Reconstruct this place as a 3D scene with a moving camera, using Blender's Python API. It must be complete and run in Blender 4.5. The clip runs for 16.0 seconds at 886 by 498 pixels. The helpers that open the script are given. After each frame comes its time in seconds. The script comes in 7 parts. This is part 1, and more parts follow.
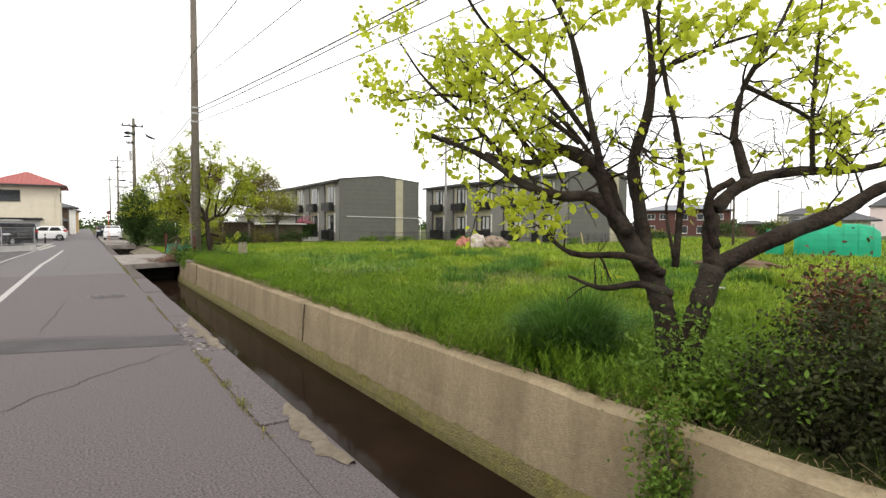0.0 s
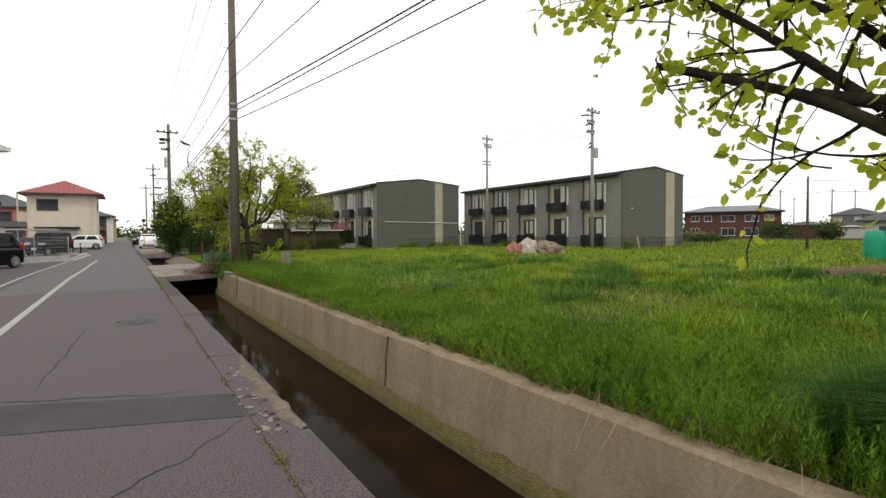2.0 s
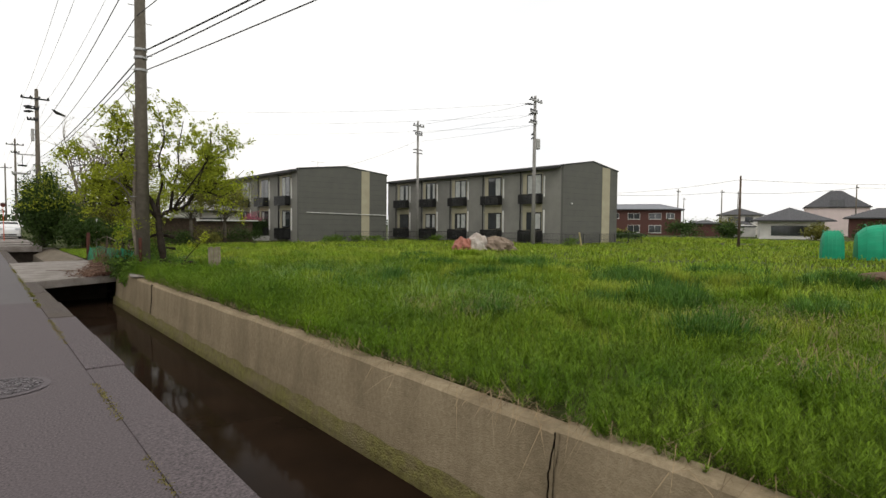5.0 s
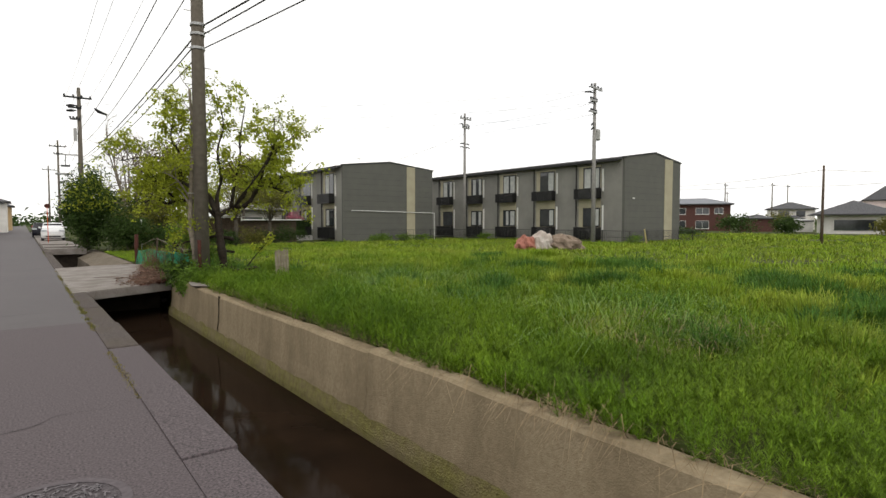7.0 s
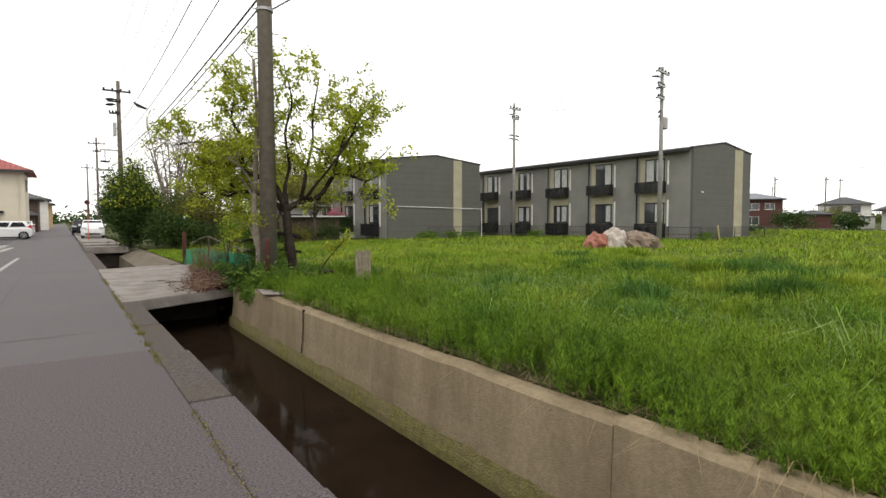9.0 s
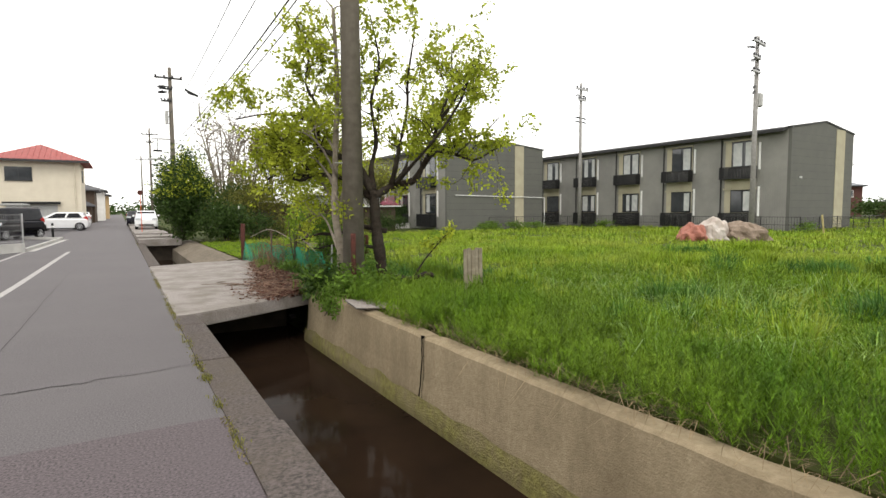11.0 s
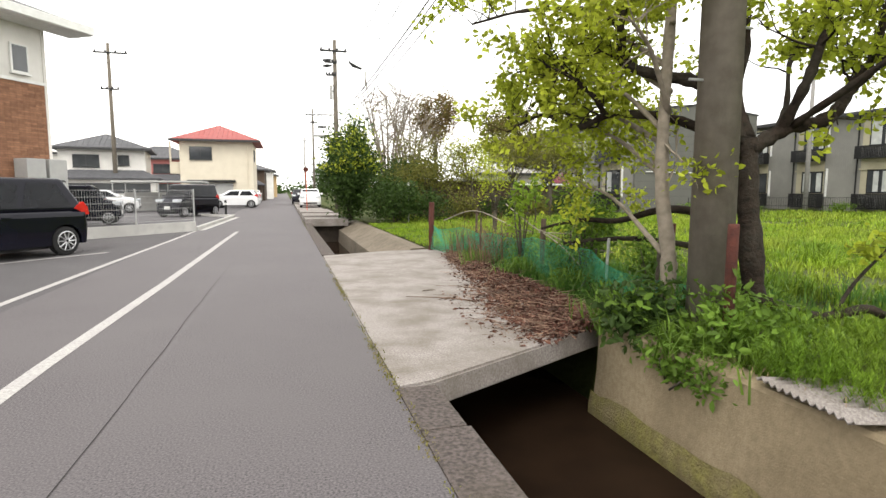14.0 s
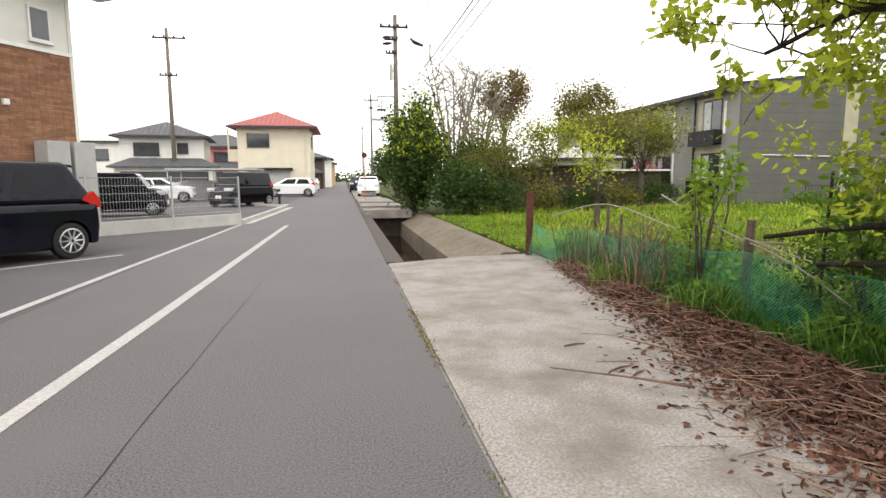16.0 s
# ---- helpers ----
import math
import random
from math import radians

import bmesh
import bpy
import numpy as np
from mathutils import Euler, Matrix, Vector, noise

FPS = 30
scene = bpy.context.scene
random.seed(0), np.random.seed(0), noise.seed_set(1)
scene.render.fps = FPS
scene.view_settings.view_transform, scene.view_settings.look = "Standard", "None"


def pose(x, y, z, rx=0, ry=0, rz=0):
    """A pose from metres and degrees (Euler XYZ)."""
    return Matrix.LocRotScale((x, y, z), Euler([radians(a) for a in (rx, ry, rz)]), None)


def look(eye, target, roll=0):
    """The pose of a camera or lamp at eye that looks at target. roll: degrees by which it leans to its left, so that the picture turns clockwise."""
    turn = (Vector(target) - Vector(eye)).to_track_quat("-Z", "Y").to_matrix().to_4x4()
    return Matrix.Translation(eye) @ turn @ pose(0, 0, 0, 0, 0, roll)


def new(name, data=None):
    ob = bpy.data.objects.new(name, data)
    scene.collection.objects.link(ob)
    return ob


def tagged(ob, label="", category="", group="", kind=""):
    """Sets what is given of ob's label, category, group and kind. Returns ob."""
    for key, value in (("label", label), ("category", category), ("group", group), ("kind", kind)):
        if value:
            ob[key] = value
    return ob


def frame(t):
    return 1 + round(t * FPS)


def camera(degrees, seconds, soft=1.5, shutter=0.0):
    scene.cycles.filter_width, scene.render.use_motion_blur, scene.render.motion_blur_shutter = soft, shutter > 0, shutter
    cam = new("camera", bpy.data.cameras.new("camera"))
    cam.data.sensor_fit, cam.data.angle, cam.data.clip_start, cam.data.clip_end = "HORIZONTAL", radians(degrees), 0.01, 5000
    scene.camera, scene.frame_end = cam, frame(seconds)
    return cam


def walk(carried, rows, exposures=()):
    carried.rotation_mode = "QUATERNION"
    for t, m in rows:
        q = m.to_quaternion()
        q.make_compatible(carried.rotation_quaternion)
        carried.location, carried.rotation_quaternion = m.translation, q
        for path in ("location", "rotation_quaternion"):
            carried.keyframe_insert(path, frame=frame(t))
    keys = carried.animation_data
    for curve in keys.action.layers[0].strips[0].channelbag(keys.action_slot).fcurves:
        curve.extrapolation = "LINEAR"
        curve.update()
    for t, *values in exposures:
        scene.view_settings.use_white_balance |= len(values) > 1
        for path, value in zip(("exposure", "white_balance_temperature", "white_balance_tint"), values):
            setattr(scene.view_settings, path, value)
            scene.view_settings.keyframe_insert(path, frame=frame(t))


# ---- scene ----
cam = camera(78.0, 16.0)

PATH = [
    (0, (-0.204, -0.217, 1.529), (0.886, 1.458, 1.449), 0.2),
    (0.5, (-0.034, 0.578, 1.578), (1.019, 2.277, 1.501), -0.5),
    (1, (-0.073, 1.184, 1.566), (0.961, 2.895, 1.498), -0.7),
    (1.5, (-0.094, 1.913, 1.548), (0.92, 3.636, 1.477), -0.4),
    (2, (0.007, 2.655, 1.544), (1.011, 4.384, 1.482), -0.4),
    (2.5, (0.075, 3.342, 1.573), (1.17, 5.014, 1.51), -1.0),
    (3, (0.071, 3.955, 1.586), (1.38, 5.467, 1.543), -0.1),
    (3.2, (0.073, 4.233, 1.599), (1.403, 5.726, 1.547), 0.0),
    (5.3, (0.031, 7.694, 1.542), (1.304, 9.234, 1.447), 0.7),
    (5.5, (0.004, 8.0, 1.533), (1.251, 9.561, 1.44), 0.9),
    (6, (0.039, 8.726, 1.549), (1.257, 10.309, 1.455), 0.2),
    (6.5, (0.016, 9.436, 1.564), (1.226, 11.026, 1.468), 0.3),
    (7, (0.103, 10.158, 1.56), (1.318, 11.744, 1.464), 0.0),
    (7.5, (0.074, 10.949, 1.562), (1.283, 12.54, 1.479), 0.3),
    (8, (0.084, 11.676, 1.517), (1.289, 13.271, 1.443), 0.2),
    (8.5, (0.063, 12.45, 1.505), (1.232, 14.07, 1.413), -0.0),
    (10.8, (0.263, 15.728, 1.505), (1.303, 17.432, 1.372), -0.2),
    (11, (0.276, 16.094, 1.507), (1.287, 17.814, 1.364), -0.3),
    (11.5, (0.326, 16.931, 1.468), (1.236, 18.704, 1.294), -0.2),
    (12, (0.345, 17.821, 1.446), (1.205, 19.615, 1.248), -0.3),
    (12.5, (0.317, 18.611, 1.453), (1.082, 20.448, 1.256), -0.2),
    (13, (0.281, 19.457, 1.446), (1.0, 21.314, 1.252), -0.3),
    (13.5, (0.24, 20.279, 1.391), (0.883, 22.163, 1.198), -0.0),
    (14, (0.171, 21.04, 1.387), (0.718, 22.952, 1.176), -0.0),
    (14.5, (0.224, 21.842, 1.369), (0.715, 23.767, 1.139), -0.3),
    (15, (0.222, 22.691, 1.375), (0.648, 24.63, 1.13), -0.3),
    (15.5, (0.238, 23.45, 1.37), (0.628, 25.395, 1.122), -0.3),
    (16, (0.234, 24.261, 1.349), (0.584, 26.214, 1.095), -0.2),
]
walk(cam, [(t, look(eye, target, roll)) for t, eye, target, roll in PATH], exposures=[(0.0, 0.22), (1.5, -0.15), (3.0, -0.6), (5.5, -0.45), (8.5, -0.2), (11.0, 0.25), (12.5, 0.55), (14.5, 0.65), (16.0, 0.5)])

# ---------- world, sun, exposure ----------
world = bpy.data.worlds.new("world")
scene.world = world
world.use_nodes = True
wt = world.node_tree
for n in list(wt.nodes):
    wt.nodes.remove(n)
sky = wt.nodes.new("ShaderNodeTexSky")
sky.sky_type = "NISHITA"
sky.sun_disc = False
sky.sun_elevation, sky.sun_rotation = radians(52), radians(200)
sky.dust_density, sky.air_density = 3.0, 1.0
sky_gain = wt.nodes.new("ShaderNodeVectorMath")
sky_gain.operation = "SCALE"
sky_gain.inputs["Scale"].default_value = 0.10
coord = wt.nodes.new("ShaderNodeTexCoord")
cmap = wt.nodes.new("ShaderNodeMapping")
cmap.inputs["Scale"].default_value = (1.2, 1.2, 4.0)
cloud = wt.nodes.new("ShaderNodeTexNoise")
cloud.inputs["Scale"].default_value, cloud.inputs["Detail"].default_value = 1.6, 4.0
ramp = wt.nodes.new("ShaderNodeValToRGB")
ramp.color_ramp.elements[0].position, ramp.color_ramp.elements[0].color = 0.30, (1.55, 1.55, 1.55, 1)
ramp.color_ramp.elements[1].position, ramp.color_ramp.elements[1].color = 0.62, (1.85, 1.80, 1.70, 1)
mixs = wt.nodes.new("ShaderNodeMixRGB")
mixs.inputs["Fac"].default_value = 0.88
back = wt.nodes.new("ShaderNodeBackground")
outw = wt.nodes.new("ShaderNodeOutputWorld")
wt.links.new(sky.outputs[0], sky_gain.inputs[0])
wt.links.new(coord.outputs["Generated"], cmap.inputs["Vector"])
wt.links.new(cmap.outputs[0], cloud.inputs["Vector"])
wt.links.new(cloud.outputs["Fac"], ramp.inputs["Fac"])
wt.links.new(sky_gain.outputs[0], mixs.inputs[1])
wt.links.new(ramp.outputs["Color"], mixs.inputs[2])
wt.links.new(mixs.outputs[0], back.inputs["Color"])
back.inputs["Strength"].default_value = 1.0
wt.links.new(back.outputs[0], outw.inputs["Surface"])

sun = new("sun", bpy.data.lights.new("sun", "SUN"))
sun.data.energy, sun.data.angle, sun.data.color = 1.0, radians(25), (1.0, 0.96, 0.9)
sun.matrix_world = look((-20, -30, 60), (0, 10, 0))


# ---------- materials ----------
def mat(name, col, col2=None, scale=6.0, rough=0.85, metal=0.0, bump=0.0, bscale=60.0, stain=None,
        stain_scale=0.6, stain_amount=0.5, rnd=0.0, spec=0.3, trans=0.0, streak=None):
    """Noise-varied paint of two colours, a large stain colour, fine relief and optional light through thin leaves."""
    m = bpy.data.materials.new(name)
    m.use_nodes = True
    nt = m.node_tree
    L, N = nt.links, nt.nodes
    bsdf = N["Principled BSDF"]
    bsdf.inputs["Roughness"].default_value = rough
    bsdf.inputs["Metallic"].default_value = metal
    bsdf.inputs["Specular IOR Level"].default_value = spec
    tc = N.new("ShaderNodeTexCoord")
    col2 = col2 or tuple(c * 0.8 for c in col)
    no = N.new("ShaderNodeTexNoise")
    no.inputs["Scale"].default_value, no.inputs["Detail"].default_value = scale, 6.0
    L.new(tc.outputs["Object"], no.inputs["Vector"])
    cr = N.new("ShaderNodeValToRGB")
    cr.color_ramp.elements[0].position, cr.color_ramp.elements[1].position = 0.32, 0.68
    cr.color_ramp.elements[0].color, cr.color_ramp.elements[1].color = (*col2, 1), (*col, 1)
    L.new(no.outputs["Fac"], cr.inputs["Fac"])
    out = cr.outputs["Color"]
    if stain:
        n2 = N.new("ShaderNodeTexNoise")
        n2.inputs["Scale"].default_value, n2.inputs["Detail"].default_value = stain_scale, 8.0
        n2.inputs["Roughness"].default_value = 0.65
        if streak:
            mp = N.new("ShaderNodeMapping")
            mp.inputs["Scale"].default_value = streak
            L.new(tc.outputs["Object"], mp.inputs["Vector"])
            L.new(mp.outputs[0], n2.inputs["Vector"])
        else:
            L.new(tc.outputs["Object"], n2.inputs["Vector"])
        r2 = N.new("ShaderNodeValToRGB")
        r2.color_ramp.elements[0].position, r2.color_ramp.elements[1].position = 0.42, 0.66
        r2.color_ramp.elements[0].color = (0, 0, 0, 1)
        r2.color_ramp.elements[1].color = (stain_amount,) * 3 + (1,)
        L.new(n2.outputs["Fac"], r2.inputs["Fac"])
        mx = N.new("ShaderNodeMixRGB")
        L.new(r2.outputs["Color"], mx.inputs["Fac"])
        L.new(out, mx.inputs[1])
        mx.inputs[2].default_value = (*stain, 1)
        out = mx.outputs[0]
    if rnd:
        oi = N.new("ShaderNodeNewGeometry")
        mr = N.new("ShaderNodeMapRange")
        mr.inputs["To Min"].default_value, mr.inputs["To Max"].default_value = 1 - rnd, 1 + rnd
        L.new(oi.outputs["Random Per Island"], mr.inputs["Value"])
        vm = N.new("ShaderNodeVectorMath")
        vm.operation = "SCALE"
        L.new(out, vm.inputs[0])
        L.new(mr.outputs[0], vm.inputs["Scale"])
        out = vm.outputs[0]
    L.new(out, bsdf.inputs["Base Color"])
    if bump:
        nb = N.new("ShaderNodeTexNoise")
        nb.inputs["Scale"].default_value, nb.inputs["Detail"].default_value = bscale, 4.0
        L.new(tc.outputs["Object"], nb.inputs["Vector"])
        bp = N.new("ShaderNodeBump")
        bp.inputs["Strength"].default_value, bp.inputs["Distance"].default_value = bump, 0.02
        L.new(nb.outputs["Fac"], bp.inputs["Height"])
        L.new(bp.outputs[0], bsdf.inputs["Normal"])
    if trans:
        tl = N.new("ShaderNodeBsdfTranslucent")
        L.new(out, tl.inputs["Color"])
        ms = N.new("ShaderNodeMixShader")
        ms.inputs[0].default_value = trans
        L.new(bsdf.outputs[0], ms.inputs[1])
        L.new(tl.outputs[0], ms.inputs[2])
        L.new(ms.outputs[0], N["Material Output"].inputs["Surface"])
    return m


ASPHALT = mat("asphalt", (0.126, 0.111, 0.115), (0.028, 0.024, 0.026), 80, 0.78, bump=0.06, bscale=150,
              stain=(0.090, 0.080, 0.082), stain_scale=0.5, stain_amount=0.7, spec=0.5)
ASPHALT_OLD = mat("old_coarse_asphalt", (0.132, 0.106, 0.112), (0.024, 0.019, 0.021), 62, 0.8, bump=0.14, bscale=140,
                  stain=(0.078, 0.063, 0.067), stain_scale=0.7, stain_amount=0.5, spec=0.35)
ASPHALT_LOT = mat("lot_asphalt", (0.105, 0.098, 0.102), (0.06, 0.056, 0.058), 70, 0.9, bump=0.7, bscale=130,
                  stain=(0.12, 0.113, 0.115), stain_scale=0.3, stain_amount=0.6)
PATCH = mat("asphalt_patch", (0.062, 0.055, 0.058), (0.035, 0.031, 0.033), 70, 0.85, bump=0.5, bscale=140,
            stain=(0.085, 0.077, 0.08), stain_scale=0.9, stain_amount=0.6)
CRACK = mat("crack", (0.035, 0.032, 0.032), rough=0.95)
CONC = mat("old_concrete", (0.325, 0.262, 0.172), (0.255, 0.202, 0.128), 22, 0.92, bump=0.4, bscale=70,
           stain=(0.135, 0.103, 0.062), stain_scale=1.5, stain_amount=0.6, spec=0.12, streak=(1.0, 1.0, 0.32))
CONC_SLAB = mat("slab_concrete", (0.32, 0.29, 0.27), (0.165, 0.146, 0.134), 60, 0.9, bump=0.15, bscale=70,
                stain=(0.13, 0.11, 0.088), stain_scale=1.6, stain_amount=0.85)
CONC_KERB = mat("kerb_concrete", (0.125, 0.103, 0.094), (0.04, 0.033, 0.030), 40, 0.93, bump=0.8, bscale=80,
                stain=(0.082, 0.066, 0.050), stain_scale=1.3, stain_amount=0.8)
CONC_BANK = mat("bank_concrete", (0.20, 0.165, 0.125), (0.12, 0.098, 0.072), 12, 0.93, bump=0.7, bscale=60,
                stain=(0.09, 0.075, 0.05), stain_scale=1.1, stain_amount=0.8)
# near-black: shade in the ditch and under slabs is part of this colour
CONC_DARK = mat("shaded_wet_concrete", (0.045, 0.034, 0.024), (0.022, 0.017, 0.012), 4, 0.85, bump=0.5, bscale=40)
CONC_POLE = mat("pole_concrete", (0.17, 0.148, 0.12), (0.125, 0.107, 0.085), 9, 0.9, bump=0.3, bscale=60,
                stain=(0.10, 0.088, 0.068), stain_scale=3.0, stain_amount=0.6, streak=(1.0, 1.0, 0.15))
CONC_LIGHT = mat("light_concrete", (0.5, 0.49, 0.46), (0.38, 0.37, 0.35), 4, 0.9, bump=0.3, bscale=60,
                 stain=(0.28, 0.27, 0.25), stain_scale=1.0, stain_amount=0.6)
MOSS = mat("moss", (0.22, 0.20, 0.06), (0.13, 0.11, 0.04), 14, 0.95, bump=1.0, bscale=50, stain=(0.2, 0.16, 0.09),
           stain_scale=2.0, stain_amount=0.8)
WATER = mat("ditch_water", (0.020, 0.012, 0.0075), (0.012, 0.0075, 0.005), 1.5, 0.06, bump=0.06, bscale=5, spec=0.06)
WATER.node_tree.nodes["Principled BSDF"].inputs["IOR"].default_value = 1.2
LINE_PAINT = mat("line_paint", (0.44, 0.425, 0.405), (0.27, 0.26, 0.25), 40, 0.8, bump=0.3, bscale=120,
                 stain=(0.3, 0.28, 0.28), stain_scale=2.5, stain_amount=0.7)
SOIL = mat("field_soil", (0.055, 0.075, 0.018), (0.035, 0.045, 0.012), 1.5, 0.95, bump=1.0, bscale=12,
           stain=(0.085, 0.085, 0.03), stain_scale=0.25, stain_amount=0.7, spec=0.12)
GRASS = mat("grass_blades", (0.235, 0.34, 0.022), (0.105, 0.195, 0.018), 0.55, 0.65, rnd=0.5, trans=0.25,
            stain=(0.30, 0.34, 0.05), stain_scale=0.4, stain_amount=0.8, spec=0.12)
# the weeds' own green, darkened further for the self-shade between their stems
GRASS_EDGE = mat("shaded_feathery_weeds", (0.165, 0.27, 0.015), (0.068, 0.145, 0.011), 0.9, 0.65, rnd=0.5, trans=0.25,
                 stain=(0.17, 0.24, 0.03), stain_scale=0.6, stain_amount=0.6, spec=0.12)
GRASS_DARK = mat("dark_grass_blades", (0.095, 0.195, 0.034), (0.052, 0.125, 0.024), 0.8, 0.65, rnd=0.5, trans=0.25, spec=0.12)
LONG_GRASS = mat("long_grass", (0.22, 0.34, 0.06), (0.13, 0.24, 0.035), 1.0, 0.42, rnd=0.4, trans=0.25, spec=0.4)
GRASS_BLUE = mat("blue_green_grass", (0.09, 0.185, 0.028), (0.052, 0.12, 0.02), 0.8, 0.65, rnd=0.45, trans=0.2, spec=0.12)
STRAW = mat("dry_straw", (0.27, 0.195, 0.105), (0.15, 0.105, 0.058), 8, 0.8, rnd=0.4)
LITTER = mat("dead_leaves", (0.13, 0.060, 0.042), (0.05, 0.025, 0.019), 12, 0.9, rnd=0.5, spec=0.12)
LEAF_YG = mat("young_leaf", (0.56, 0.60, 0.05), (0.42, 0.49, 0.04), 3, 0.5, rnd=0.25, trans=0.6)
LEAF_LIME = mat("lime_leaf", (0.41, 0.455, 0.045), (0.27, 0.32, 0.03), 1.6, 0.5, rnd=0.45, trans=0.55, spec=0.12)
LEAF_DK = mat("dark_leaf", (0.058, 0.098, 0.022), (0.03, 0.055, 0.013), 3, 0.5, rnd=0.45, trans=0.3, spec=0.12)
# leaf colour darkened to hold the shade among the shrubs
LEAF_SHADE = mat("shaded_leaf", (0.042, 0.047, 0.016), (0.020, 0.021, 0.010), 4, 0.6, rnd=0.5, trans=0.15, spec=0.12)
LEAF_MID = mat("mid_leaf", (0.15, 0.24, 0.035), (0.09, 0.16, 0.024), 3, 0.5, rnd=0.4, trans=0.4, spec=0.12)
LEAF_FRESH = mat("fresh_leaf", (0.27, 0.38, 0.035), (0.13, 0.21, 0.022), 1.2, 0.5, rnd=0.45, trans=0.45, spec=0.12)
LEAF_OLIVE = mat("olive_leaf", (0.20, 0.195, 0.045), (0.125, 0.125, 0.03), 3, 0.55, rnd=0.4, trans=0.4, spec=0.12)
LEAF_BRONZE = mat("bronze_leaf", (0.21, 0.145, 0.055), (0.13, 0.095, 0.035), 3, 0.55, rnd=0.4, trans=0.35, spec=0.12)
LEAF_RED = mat("red_brown_leaf", (0.17, 0.06, 0.04), (0.10, 0.045, 0.03), 3, 0.55, rnd=0.4, trans=0.35)
BLOSSOM = mat("pink_blossom", (0.62, 0.22, 0.30), (0.5, 0.15, 0.22), 3, 0.6, rnd=0.3, trans=0.4)
BARK = mat("dark_bark", (0.038, 0.027, 0.02), (0.014, 0.011, 0.009), 18, 0.95, bump=1.0, bscale=35,
           stain=(0.07, 0.064, 0.05), stain_scale=2.5, stain_amount=0.5, spec=0.12)
BARK_GREY = mat("grey_bark", (0.095, 0.077, 0.057), (0.045, 0.037, 0.028), 14, 0.95, bump=1.0, bscale=35,
                stain=(0.16, 0.15, 0.12), stain_scale=3, stain_amount=0.5)
BARK_PALE = mat("pale_bark", (0.27, 0.23, 0.18), (0.17, 0.145, 0.11), 14, 0.95)
SIDING_DK = mat("dark_siding", (0.115, 0.115, 0.10), (0.10, 0.10, 0.09), 1.2, 0.75, bump=0.15, bscale=80)
SIDING_LT = mat("grey_siding", (0.25, 0.245, 0.22), (0.215, 0.21, 0.19), 0.8, 0.8, bump=0.2, bscale=80,
                stain=(0.16, 0.155, 0.145), stain_scale=0.5, stain_amount=0.5)
BEIGE = mat("beige_panel", (0.40, 0.37, 0.26), (0.34, 0.31, 0.22), 1.5, 0.8, bump=0.15, bscale=80)
BLACK = mat("black_metal", (0.018, 0.018, 0.018), (0.012, 0.012, 0.012), 20, 0.45)
ROOF_DK = mat("dark_roof", (0.05, 0.05, 0.05), (0.035, 0.035, 0.036), 5, 0.6, bump=0.2)
GLASS = mat("window_glass", (0.05, 0.055, 0.06), (0.03, 0.033, 0.036), 1.5, 0.06, spec=0.8)
CURTAIN = mat("curtain", (0.50, 0.51, 0.48), (0.36, 0.37, 0.36), 3.0, 0.9)
WHITE = mat("white_paint", (0.75, 0.75, 0.72), (0.66, 0.66, 0.63), 6, 0.6)
STEEL = mat("galvanised_steel", (0.45, 0.45, 0.44), (0.34, 0.34, 0.34), 14, 0.5, metal=0.6)
WIRE = mat("wire_black", (0.03, 0.03, 0.03), rough=0.7)
RUST = mat("rusty_steel", (0.10, 0.032, 0.022), (0.06, 0.022, 0.018), 16, 0.85, bump=0.5, bscale=60)
NET = mat("green_net", (0.04, 0.33, 0.19), (0.03, 0.24, 0.14), 5, 0.7, trans=0.3)
GREEN_SHEET = mat("green_sheet", (0.01, 0.36, 0.19), (0.008, 0.27, 0.14), 1.5, 0.5, bump=0.4, bscale=4, trans=0.15)
CREAM = mat("cream_stucco", (0.66, 0.60, 0.48), (0.6, 0.54, 0.43), 1.2, 0.9, bump=0.3, bscale=60)
STUCCO = mat("white_stucco", (0.74, 0.72, 0.68), (0.66, 0.64, 0.6), 1.2, 0.9, bump=0.3, bscale=60,
             stain=(0.5, 0.48, 0.43), stain_scale=0.5, stain_amount=0.5)
RED_ROOF = mat("red_roof", (0.33, 0.085, 0.075), (0.25, 0.062, 0.056), 3, 0.6, bump=0.2)
TILE = mat("grey_tiles", (0.085, 0.085, 0.09), (0.055, 0.055, 0.06), 3, 0.6, bump=0.4, bscale=8)
BRICK = mat("orange_brick", (0.30, 0.15, 0.085), (0.22, 0.105, 0.06), 14, 0.85, bump=0.4, bscale=60)
BROWN_WALL = mat("brown_wall", (0.10, 0.045, 0.035), (0.08, 0.035, 0.03), 4, 0.8)
WOOD_OLD = mat("weathered_wood", (0.12, 0.085, 0.06), (0.06, 0.045, 0.035), 9, 0.9, bump=0.6, bscale=30)
TARP = mat("white_tarp", (0.55, 0.50, 0.45), (0.42, 0.38, 0.34), 2, 0.6, bump=0.6, bscale=5, stain=(0.3, 0.2, 0.15),
           stain_scale=1.0, stain_amount=0.6)
TARP_RED = mat("faded_red_tarp", (0.36, 0.14, 0.10), (0.27, 0.11, 0.08), 2, 0.7, bump=0.6, bscale=5)
CAR_BLACK = mat("black_car_paint", (0.005, 0.005, 0.011), (0.004, 0.004, 0.008), 2, 0.06, spec=0.22)
CAR_WHITE = mat("white_car_paint", (0.72, 0.72, 0.72), (0.68, 0.68, 0.68), 2, 0.18, spec=0.6)
TYRE = mat("tyre_rubber", (0.018, 0.018, 0.018), (0.014, 0.014, 0.014), 30, 0.8)
RIM = mat("alloy", (0.55, 0.55, 0.56), (0.45, 0.45, 0.46), 10, 0.3, metal=0.9)
